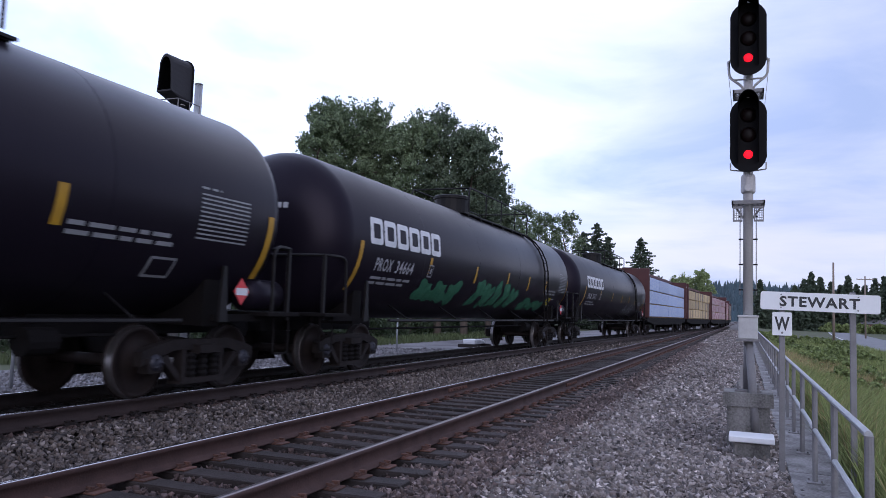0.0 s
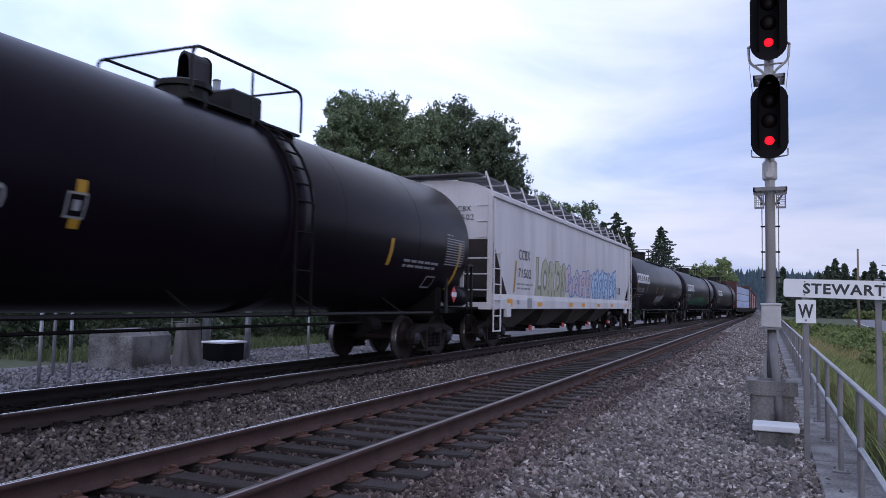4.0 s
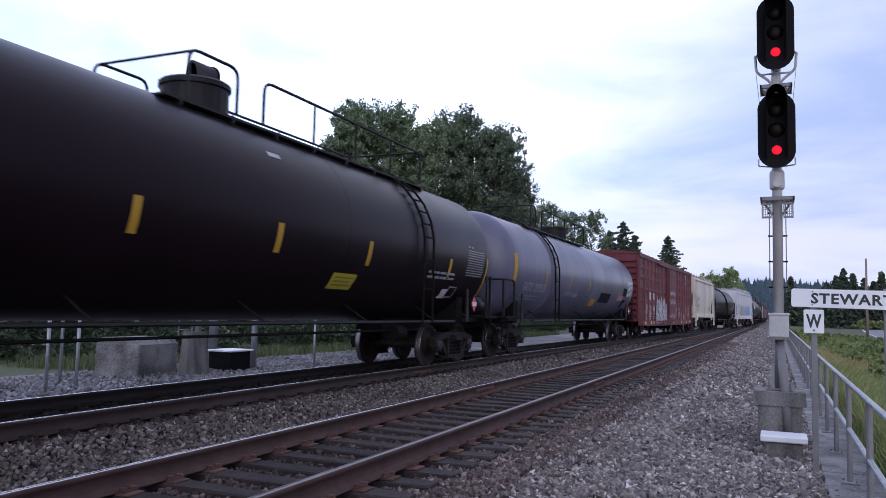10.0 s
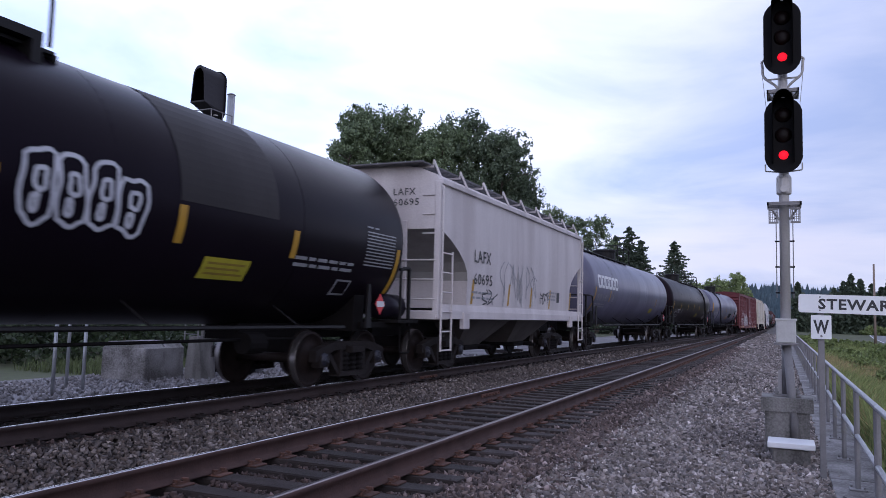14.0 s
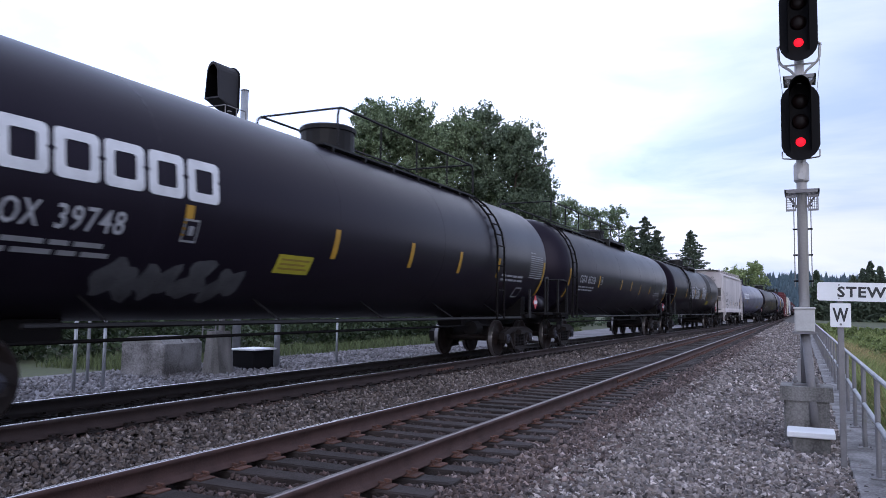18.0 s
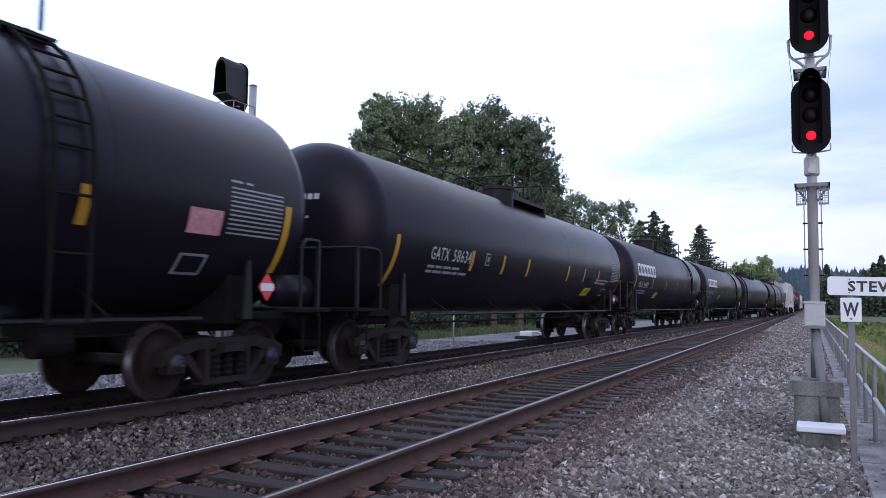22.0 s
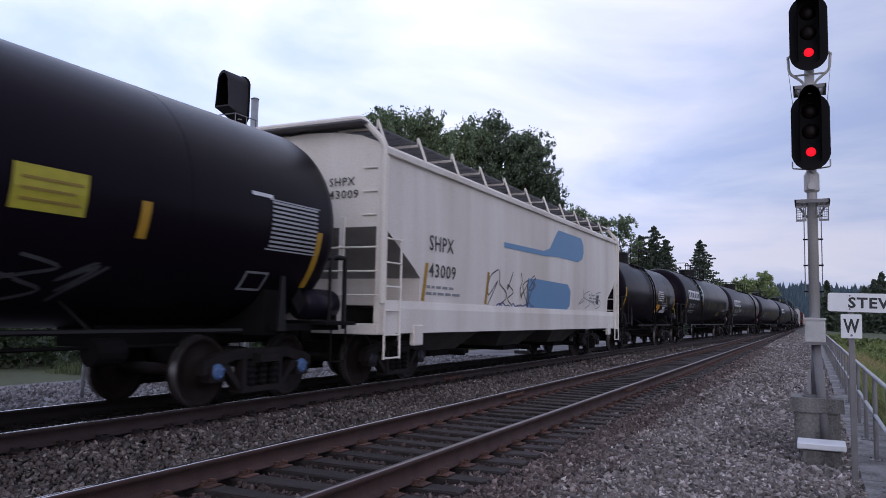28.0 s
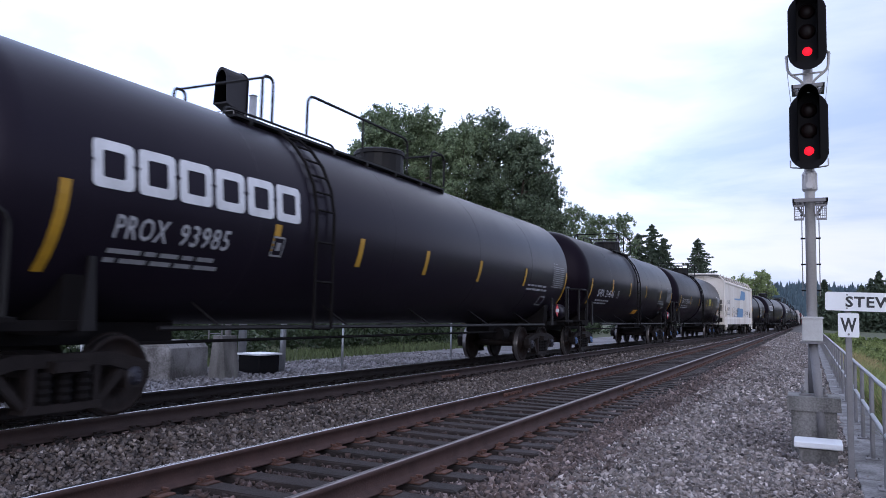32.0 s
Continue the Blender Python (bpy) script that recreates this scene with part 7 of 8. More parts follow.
# ---- boxcar ----
def box_car(L, label):
    car = new("boxcar")
    tagged(car, label, "boxcar", "freight train")
    e = L / 2 - 0.62
    hw, z0, z1 = 1.53, 0.95, 4.28

    def surf(y, z, off=0.006):
        return (hw + off, y, z)

    bm = bmesh.new()
    box(bm, (-hw, -e, z0), (hw, e, z1))
    part("body", bm, BOX_RED, car, "steel boxcar body")
    bm = bmesh.new()
    prism(bm, [(-hw - 0.05, z1), (hw + 0.05, z1), (hw + 0.05, z1 + 0.05), (0, z1 + 0.2), (-hw - 0.05, z1 + 0.05)], 1, -e - 0.04, e + 0.04)
    part("roof", bm, BOX_RED, car, "low-pitched roof")
    k = -e + 0.6
    while k < e:
        bm = bmesh.new()
        prism(bm, [(-hw, z1 + 0.06), (0, z1 + 0.21), (hw, z1 + 0.06), (hw, z1 + 0.11), (0, z1 + 0.26), (-hw, z1 + 0.11)], 1, k - 0.05, k + 0.05)
        part("roof_rib", bm, BOX_RED, car)
        k += 1.18
    for sx in (1, -1):
        bm = bmesh.new()
        box(bm, (min(sx * hw, sx * (hw + 0.09)), -e, z1 - 0.16), (max(sx * hw, sx * (hw + 0.09)), e, z1 + 0.04), 0.01)
        part("top_chord", bm, BOX_RED, car)
        bm = bmesh.new()
        prism(bm, [(-e, 0.95), (-e, 0.72), (-e + 4.2, 0.66), (e - 4.2, 0.66), (e, 0.72), (e, 0.95)], 0, sx * hw, sx * (hw + 0.05))
        part("side_sill", bm, BOX_RED, car, "side sill")
    # posts, and pressed ribs between them; the door stands ahead of the middle
    d0, d1 = -1.25, 1.95
    posts = [-e + 0.05, -8.15, -7.05, -5.95, -4.85, -3.75, -2.6]
    rest = [3.1, 4.25, 5.4, 6.45, 7.55, 8.6, e - 0.05]
    for y in posts + rest:
        bm = bmesh.new()
        prism(bm, [(hw, y - 0.1), (hw + 0.075, y - 0.06), (hw + 0.075, y + 0.06), (hw, y + 0.1)], 2, z0, z1 - 0.16)
        part("side_post", bm, BOX_RED, car)
    edges = posts + [d0]
    spans = list(zip(edges, edges[1:])) + list(zip([d1] + rest, rest))
    for y0, y1 in spans:
        if y1 - y0 < 0.4:
            continue
        for z in (1.35, 1.95, 2.55, 3.15, 3.65):
            bm = bmesh.new()
            prism(bm, [(hw, z - 0.1), (hw + 0.035, z - 0.05), (hw + 0.035, z + 0.05), (hw, z + 0.1)], 1, y0 + 0.13, y1 - 0.13)
            part("pressed_rib", bm, BOX_RED, car)
    bm = bmesh.new()
    box(bm, (hw + 0.02, d0, 0.98), (hw + 0.1, d1, z1 - 0.22), 0.01)
    door = part("door", bm, BOX_RED, car, "sliding plug door")
    for z in (1.5, 2.2, 2.95, 3.6):
        bm = bmesh.new()
        box(bm, (hw + 0.1, d0 + 0.08, z - 0.03), (hw + 0.125, d1 - 0.08, z + 0.03), 0.006)
        part("door_rib", bm, BOX_RED, door)
    for y in (d0 + 0.12, d0 + 0.35):
        bm = bmesh.new()
        tube(bm, [(hw + 0.15, y, 1.05), (hw + 0.15, y, z1 - 0.25)], 0.022)
        part("lock_bar", bm, BOX_RED, door)
    for z in (0.9, z1 - 0.2):
        bm = bmesh.new()
        box(bm, (hw + 0.02, d0 - 2.9, z - 0.04), (hw + 0.14, d1 + 0.1, z + 0.04))
        part("door_track", bm, BOX_RED, car)
    # corrugated ends
    for s in (1, -1):
        for i in range(10):
            z = 1.25 + 0.3 * i
            bm = bmesh.new()
            prism(bm, [(s * e, z - 0.12), (s * (e + 0.09), z - 0.04), (s * (e + 0.09), z + 0.05), (s * e, z + 0.12)], 0, -1.45, 1.45)
            part("end_corrugation", bm, BOX_RED, car)
        bm = bmesh.new()
        box(bm, (-1.5, min(s * e, s * (e + 0.12)), 0.9), (1.5, max(s * e, s * (e + 0.12)), 1.1), 0.01)
        part("end_sill", bm, BOX_RED, car)
        bm = bmesh.new()
        box(bm, (-0.3, min(s * 3, s * (e + 0.3)), 0.72), (0.3, max(s * 3, s * (e + 0.3)), 0.98))
        part("centre_sill", bm, UNDER, car)
        for sx in (1,):
            lad = None
            for dy in (0.08, 0.55):
                bm = bmesh.new()
                tube(bm, [(hw + 0.12, s * (e - dy), 0.45), (hw + 0.12, s * (e - dy), 2.6)], 0.02)
                ob = part("ladder_rail", bm, BOX_RED, car)
                lad = lad or ob
            for z in (0.48, 0.85, 1.25, 1.65, 2.05, 2.45):
                bm = bmesh.new()
                tube(bm, [(hw + 0.12, s * (e - 0.08), z), (hw + 0.12, s * (e - 0.55), z)], 0.016)
                part("rung", bm, BOX_RED, lad)
    out = lambda y, z, off=0.006: (hw + 0.055 + off, y, z)
    flat = lambda y, z, off=0.006: (hw + 0.002 + off, y, z)
    y1, y2 = -6.9, -5.8
    letter_bars(car, lambda y, z, o=0.0: (hw + 0.04, y, z), 2, y1 + 0.02, 2.06, 0.58, 0.38, PAINT_WHITE, 0.18)
    letter_bars(car, lambda y, z, o=0.0: (hw + 0.04, y, z), 2, y2, 2.06, 0.52, 0.36, PAINT_WHITE, 0.18)
    hi = lambda y, z, o=0.0: (hw + 0.04, y, z)
    number(car, hi, "759", y1 - 0.02, 1.44, 0.46, PAINT_WHITE, 0.64)
    number(car, hi, "808", y2 - 0.02, 1.44, 0.46, PAINT_WHITE, 0.66)
    small_print(car, hi, y1, 1.28, 0.6, 3, SPRAY_PINK, 4, 0.05, 0.08)
    small_print(car, hi, y2, 1.28, 0.6, 3, SPRAY_PINK, 5, 0.05, 0.08)
    yd = rest[1] + 0.2
    ym = 6.97
    bm = bmesh.new()
    n = 28
    ring = [bm.verts.new((hw + 0.012, ym + 0.34 * math.cos(2 * math.pi * i / n), 3.7 + 0.34 * math.sin(2 * math.pi * i / n))) for i in range(n)]
    bm.faces.new(ring)
    disc = part("emblem", bm, PAINT_WHITE, car, "round white emblem with a cross")
    for (a, b, c, d) in ((-0.24, -0.07, -0.24, -0.07), (0.07, 0.24, -0.24, -0.07), (-0.24, -0.07, 0.07, 0.24), (0.07, 0.24, 0.07, 0.24)):
        bm = bmesh.new()
        bm.faces.new([bm.verts.new((hw + 0.016, ym + u, 3.7 + v)) for u, v in ((a, c), (b, c), (b, d), (a, d))])
        part("emblem_mark", bm, BOX_RED, disc)
    paint("data_plate", hi, ym - 0.25, ym + 0.25, 1.5, 1.82, PAINT_WHITE, car, "white-framed data plate")
    paint("plate_centre", lambda y, z: (hw + 0.045, y, z), ym - 0.19, ym + 0.19, 1.54, 1.78, PAINT_BLACK, car)
    small_print(car, hi, rest[4] + 0.2, 1.85, 0.7, 6, SPRAY_PINK, 8, 0.04, 0.05)
    sill = lambda y, z, o=0.0: (hw + 0.055, y, z)
    for y in (-8.15, -5.7, -2.0, 1.2, 4.6, e - 1.2):
        paint("reflector", sill, y, y + 0.5, 0.76, 0.9, ORANGE, car, "orange reflector strip")
    for y in (-e + 3.3, 2.3, 7.2, e - 0.35):
        paint("reflector", sill, y, y + 0.22, 0.76, 0.92, PAINT_WHITE, car, "white reflector patch")
    scrawl(car, hi, -8.1, -7.2, 1.0, 1.95, 4, SPRAY_PINK, 71, 0.035)
    scrawl(car, hi, -8.15, -7.2, 2.55, 3.2, 4, SPRAY_DUST, 72, 0.03)
    wall = lambda y, z, o=0.0: (hw + 0.079 + o * 0.3, y, z)
    sprayed(car, wall, -5.1, -1.3, 0.78, 2.05, 5, SPRAY_MOTTLE, None, 73, 0.16)
    sprayed(car, lambda y, z, o=0.0: (hw + 0.0815 + o * 0.3, y, z), -4.9, -1.5, 0.95, 2.2, 7, SPRAY_PALE, None, 173, 0.34)
    scrawl(car, lambda y, z, o=0.0: (hw + 0.0865 + o * 0.3, y, z), -5.0, -1.5, 0.9, 2.1, 8, PAINT_BLACK, 74, 0.055)
    scrawl(car, lambda y, z, o=0.0: (hw + 0.089 + o * 0.3, y, z), -4.8, -1.6, 1.0, 1.9, 5, PAINT_WHITE, 76, 0.06)
    scrawl(car, lambda y, z, o=0.0: (hw + 0.092 + o * 0.3, y, z), -4.9, -1.5, 0.8, 1.15, 9, SPRAY_PINK, 77, 0.05)
    dr = lambda y, z, o=0.0: (hw + 0.127 + o * 0.2, y, z)
    for k, z in enumerate((2.55, 2.1, 1.2)):
        scrawl(car, dr, d0 + 0.3, d1 - 0.3, z - 0.17, z + 0.17, 11, SPRAY_PINK, 75 + k, 0.035)
    scrawl(car, hi, 2.1, 4.2, 1.1, 1.8, 4, SPRAY_PINK, 79, 0.04)
    for k, (y, z, w) in enumerate(((-6.9, 0.95, 0.7), (5.5, 1.0, 0.7), (7.7, 1.0, 0.6), (4.4, 1.0, 0.7))):
        scrawl(car, hi, y, y + w, z, z + 0.5, 5, SPRAY_PINK, 90 + k, 0.03)
    for k in range(7):
        y = -7.4 + 2.3 * k
        scrawl(car, lambda u, v, o=0.0: (hw + 0.042 + 0.05 * o, u, v), y, y + 0.9, 0.98, 1.3, 4, SPRAY_DUST, 400 + k, 0.06)
    for s in (1, -1):
        truck(car, s * (L / 2 - 3.2))
    couplers(car, L)
    return car


# ---- lumber cars ----
def lumber_car(L, wrap, label, seed):
    car = new("lumber_car")
    tagged(car, label, "flatcar", "freight train")
    e = L / 2 - 0.55
    bm = bmesh.new()
    prism(bm, [(-e, 1.2), (-e, 0.95), (-e + 3.5, 0.7), (e - 3.5, 0.7), (e, 0.95), (e, 1.2)], 0, -1.4, 1.4)
    part("deck", bm, UNDER, car, "grimy flat deck")
    for s in (1, -1):
        bm = bmesh.new()
        box(bm, (-1.5, min(s * (e - 0.3), s * e), 1.2), (1.5, max(s * (e - 0.3), s * e), 4.45), 0.02)
        part("bulkhead", bm, BEAM_RED, car, "dark red end bulkhead")
        paint("data_plate", lambda y, z, o=0: (1.506, y, z), s * (e - 0.15) - 0.12, s * (e - 0.15) + 0.12, 4.0, 4.1, PAINT_WHITE, car)
    bm = bmesh.new()
    box(bm, (-0.3, -e, 4.3), (0.3, e, 4.5))
    part("top_chord", bm, BEAM_RED, car, "centre beam top chord")
    k = -e + 1
    while k < e:
        bm = bmesh.new()
        box(bm, (-0.15, k - 0.06, 1.2), (0.15, k + 0.06, 4.3))
        part("centre_post", bm, BEAM_RED, car)
        k += 2.2
    rr = random.Random(seed)
    n = 4
    w = (2 * e - 0.8) / n
    for i in range(n):
        for j in range(3):
            y = -e + 0.4 + w * i
            z = 1.28 + 0.9 * j
            bm = bmesh.new()
            box(bm, (0.32, y + 0.015, z), (1.36 + rr.uniform(-0.04, 0.03), y + w - 0.015, z + 0.83 + rr.uniform(-0.03, 0.02)), 0.02)
            b = part("lumber_pack", bm, wrap, car, "wrapped pack of lumber" if wrap is not LUMBER else "strapped pack of bare lumber")
            for q in (0.2, 0.5, 0.8):
                if wrap is LUMBER:
                    bm = bmesh.new()
                    box(bm, (0.31, y + w * q - 0.012, z - 0.004), (1.395, y + w * q + 0.012, z + 0.835))
                    part("strap", bm, GREY_POST, b)
                bm = bmesh.new()
                box(bm, (0.32, y + w * q - 0.04, z - 0.06), (1.36, y + w * q + 0.04, z))
                part("batten", bm, LUMBER, b)
    for s in (1, -1):
        truck(car, s * (L / 2 - 2.7))
    couplers(car, L)
    return car


# ---- the train, car by car, from the front ----
STR = [(-8.28, 1.55, 2.45), (-5.0, 1.95, 2.38), (-1.95, 1.95, 2.38), (0.85, 1.95, 2.38), (3.1, 1.95, 2.38), (5.3, 1.95, 2.35), (8.5, 1.6, 2.5)]
FRONT = [50.12, 29.17, 9.56, -9.79, -30.86, -47.98, -60.94, -81.44, -101.08, -120.69, -140.05, -153.31, -173.14, -192.78, -212.62, -232.21, -251.82, -271.7, -291.38, -304.3, -322.44, -340.38, -357.9, -377.6]
FRONT = [f + 1.05 for f in FRONT]
CARS = []


def placed(car, front, rear):
    CARS.append((car, (front + rear) / 2))


def length(k):
    return FRONT[k] - FRONT[k + 1]


lead = FRONT[0]
for i, (wrap, what) in enumerate(((WRAP_BLUE, "pale blue wrapped lumber"), (LUMBER, "bare yellow lumber"), (WRAP_RED, "red and white wrapped lumber"), (WRAP_RED, "red and white wrapped lumber"), (LUMBER, "bare yellow lumber"))):
    placed(lumber_car(22.2, wrap, "dark red centre-beam car loaded with " + what, 900 + i), lead + 22.2 * (i + 1), lead + 22.2 * i)


def put_tank(k, label, lift=0.0, **kw):
    L = length(k)
    car, surf = tank_car(L, label, seed=k + 1, **kw)
    placed(car, FRONT[k] + lift, FRONT[k + 1] + lift)
    return car, surf


P_LOGO = (-7.92, 2.43)
car, sf = put_tank(0, "black pressure tank car with a white block logo", logo=P_LOGO, owner="PROX", num="20871", mark_at=(-7.55, 1.95), stripes=STR, walkrange=(-1.2, 5.2), rails=((-0.9, 5.0),))
scrawl(car, sf, 2.5, 5.5, 1.3, 2.0, 4, SPRAY_GREY, 5, 0.04)
car, sf = put_tank(1, "black pressure tank car with white logo and green graffiti", logo=P_LOGO, owner="PROX", num="34664", mark_at=(-7.55, 1.95), stripes=STR, labels=((6.2, 1.55, 0.55, 0.25, YELLOW),), walkrange=(-1.2, 5.2), rails=((-0.9, 5.0),))
sprayed(car, sf, -5.2, -2.6, 1.35, 1.95, 3, SPRAY_GREEN, None, 6, 0.35)
sprayed(car, sf, -1.6, 2.4, 1.3, 2.1, 5, SPRAY_GREEN, None, 7, 0.35)
sprayed(car, sf, 3.2, 6.0, 1.3, 1.7, 3, SPRAY_GREEN, None, 8, 0.35)
car, sf = put_tank(2, "black pressure tank car with white logo and grey scrawl", logo=(-8.4, 2.43), owner="PROX", num="39986", tbl=-0.35, mark_at=(-8.0, 1.95), stripes=[STR[0], (-5.4, 1.95, 2.38), (-2.2, 1.95, 2.38), (0.4, 1.95, 2.38), (4.65, 1.97, 2.4), (8.28, 1.6, 2.5)], ladder=None, walkrange=(-1.6, 4.6), rails=((-1.4, 4.4),), dome_y=-0.48)
sprayed(car, sf, -1.4, 0.9, 1.35, 1.95, 4, PAINT_GREY, None, 9, 0.35)

car, sf, a, e = hopper_car(length(3), "long pale-grey covered hopper with graffiti along the side", HOP_GREY, "71502", "CCBX", bays=4, seed=3, marks_y=0.8, tags=True, lift=0.5)
placed(car, FRONT[3] - 0.45, FRONT[4] - 0.45)
bubble_word(car, sf, "LORDS", -5.95, 1.3, 3.45, 1.3, SPRAY_OLIVE, SPRAY_MOSS, 0.11)
sprayed(car, sf, -2.55, 1.4, 1.42, 2.6, 4, SPRAY_PINK, SPRAY_BLUE2, 11, 0.28, 0.05)
sprayed(car, sf, 1.55, 6.3, 1.25, 2.75, 5, SPRAY_SKY, SPRAY_BLUE2, 12, 0.28, 0.085)
edge = lambda y, z, o=0.0: (1.626, y, z)
paint("reflector", sf, -8.0, -7.87, 1.52, 2.4, STRIPE, car, "yellow reflector strip", 4, 1, 0.1)
paint("sill_plate", edge, -6.81, -6.37, 1.1, 1.38, SPRAY_GREY, car, "worn dark patch on the sill")
paint("sill_plate", edge, -7.76, -7.56, 1.2, 1.33, PAINT_GREY, car, "small stencilled plate")
paint("reflector", edge, -8.57, -8.15, 1.13, 1.35, ORANGE, car, "broad orange reflector")
for y in (-5.8, -2.05, -0.2, 2.4, 5.0, 8.3):
    paint("reflector", edge, y, y + 0.5, 1.15, 1.27, ORANGE, car, "orange reflector strip")

car, sf = put_tank(4, "glossy black tank car with a ladder at its middle", dome="manway", ladder=0.4, walkrange=(-1.3, 1.3), rails=((-1.3, 1.3),), owner="SHPX", num="201410", band=((0.15, 0.75),), ink=PAINT_GREY, stripes=[(-6.9, 1.5, 2.5), (-3.6, 1.9, 2.4), (3.4, 1.9, 2.4), (6.75, 1.5, 2.55)], paint_mat=TANK_JET)

car, sf, a, e = hopper_car(length(5), "short cream covered hopper with rust stains", HOP_TAN, "50106", "LAFX", bays=2, sill=(1.16, 1.4), slope_z=3.0, seed=5, run=1.5, marks_y=0.0, slope=HOP_HALF_SHADE, bend=lambda k: max(0.0, (k - 0.4) / 0.6) ** 2)
placed(car, FRONT[5] - 0.45, FRONT[6] - 0.45)
paint("reflector", sf, -4.5, -4.38, 1.54, 2.44, STRIPE, car, "yellow reflector strip", 4, 1, 0.2)
for y in (-2.15, -0.25, 1.6, 4.1):
    paint("reflector", sf, y, y + 0.1, 1.5, 1.95, STRIPE, car, "yellow reflector strip", 3, 1, 0.06)
placed(box_car(length(6), "oxide-red sixty-foot boxcar with faded graffiti"), FRONT[6] - 0.5, FRONT[7] - 0.5)

car, sf = put_tank(7, "slate-blue tank car with a ladder behind its dome", paint_mat=TANK_GREY, ladder=-4.87, walkrange=(-5.9, 1.5), rails=((-5.45, -4.95), (-4.25, 1.4)), owner="GATX", numw=0.19, num="209536", mark_at=(-7.8, 1.85), band=((-5.35, -4.4),), stripes=[(-8.72, 2.0, 2.85), (-5.8, 2.05, 2.5), (-2.93, 2.06, 2.52), (-0.16, 2.12, 2.52), (2.5, 2.1, 2.52), (5.25, 2.06, 2.5), (8.2, 1.9, 2.83)], labels=((1.95, 1.7, 1.9, 0.38, SIGNAL_BLACK), (0.8, 1.54, 0.75, 0.25, ORANGE), (5.4, 1.83, 0.55, 0.24, PLATE_RED), (5.98, 1.87, 0.5, 0.2, PLATE_RED), (6.3, 2.05, 0.8, 0.36, SIGNAL_BLACK), (6.6, 1.55, 0.74, 0.33, SIGNAL_BLACK)), panel=PAINT_WHITE, dome_y=0.12)
scrawl(car, sf, -3.3, -1.6, 1.82, 1.96, 12, SPRAY_GREY, 21, 0.06)
scrawl(car, sf, -0.9, 0.8, 1.45, 2.2, 6, SPRAY_GREY, 22, 0.045)
scrawl(car, sf, 4.5, 5.1, 1.55, 2.1, 3, PAINT_GREY, 23, 0.04)
car, sf = put_tank(8, "brownish-black tank car with a yellow label", paint_mat=TANK_BROWN, owner="CGTX", num="781020", mark_at=(-7.3, 1.75), rails=((-1.15, -0.15), (0.47, 6.0)), stripes=[STR[0], (-5.5, 1.95, 2.4), (-2.6, 2.0, 2.42), (0.06, 2.0, 2.42), (2.7, 1.98, 2.4), (6.28, 1.95, 2.35), (8.5, 1.6, 2.5)], labels=((1.85, 1.55, 0.75, 0.26, YELLOW), (0.1, 3.4, 0.3, 0.07, PAINT_STENCIL), (6.4, 1.5, 0.4, 0.2, SPRAY_PINK)), dome="housing", walkrange=(-1.55, 6.2), dome_y=-0.07)
car, sf = put_tank(9, "slate-blue pressure tank car with a white block logo", paint_mat=TANK_GREY, logo=P_LOGO, owner="PROX", num="31427", mark_at=(-7.85, 1.95), lines=False, tbl=-0.2, stripes=[STR[0], (-5.8, 1.95, 2.38), (4.9, 1.95, 2.35), (8.5, 1.6, 2.5)], labels=((3.85, 1.6, 0.75, 0.24, YELLOW),), ladder=None, rails=((-1.58, 0.96),), walkrange=(-7.6, 1.0), ink=PAINT_GREY, dome_y=-0.37)

car, sf, a, e = hopper_car(length(10), "short dusty-grey covered hopper with black scrawl", HOP_PINK, "60695", "LAFX", bays=2, sill=(1.16, 1.4), slope_z=3.0, seed=6, run=1.5, marks_y=0.4, slope=HOP_HALF_SHADE, bend=lambda k: max(0.0, (k - 0.4) / 0.6) ** 2)
placed(car, FRONT[10] - 0.45, FRONT[11] - 0.45)
scrawl(car, sf, -2.3, 0.8, 1.5, 2.6, 9, PAINT_GREY, 31, 0.03)
scrawl(car, sf, -3.4, -2.4, 1.5, 1.85, 3, PAINT_BLACK, 32, 0.035)
scrawl(car, sf, 1.1, 1.9, 1.6, 1.95, 3, PAINT_BLACK, 33, 0.035)
for y in (-4.1, -1.65, 0.2, 2.0, 4.3):
    paint("reflector", sf, y, y + 0.12, 1.5, 2.05, STRIPE, car, "yellow reflector strip", 3, 1, 0.07)

car, sf = put_tank(11, "black tank car with three white outlined graffiti tags", dome="step", ladder=-4.2, walkrange=(-8.0, 1.75), rails=((-4.0, 1.67),), stripes=[(-8.5, 1.6, 2.5), (-5.0, 2.0, 2.5), (-2.0, 2.05, 2.54), (0.6, 2.0, 2.5), (3.0, 2.0, 2.45), (5.3, 2.0, 2.4), (8.5, 1.6, 2.4)], labels=((3.62, 1.62, 0.9, 0.27, YELLOW),), dome_y=-0.11, paint_mat=TANK_JET)
part("dull_band", decal(sf, 3.0, 4.9, 2.5, 4.0, 14), DULL_BAND, car, "dull weathered band on the shell")
for y in (-3.7, -1.7, 0.95):
    sprayed(car, sf, y, y + 1.55, 1.92, 2.75, 4, None, SPRAY_SILVER, int(60 + y), 0.13, 0.05)
car, sf = put_tank(12, "black tank car with a long top grab rail", dome="step", ladder=-8.25, walkrange=(-8.4, -0.7), rails=((-8.4, 0.9),), owner="CGTX", numw=0.178, num="65320", mark_at=(-7.3, 2.1), wire=(), stripes=[(-8.5, 1.6, 2.5), (-4.9, 2.0, 2.4), (-1.5, 2.0, 2.4), (0.3, 2.0, 2.4), (2.1, 1.9, 2.3), (4.2, 1.95, 2.3), (8.15, 1.6, 2.5)], dome_y=-0.3)
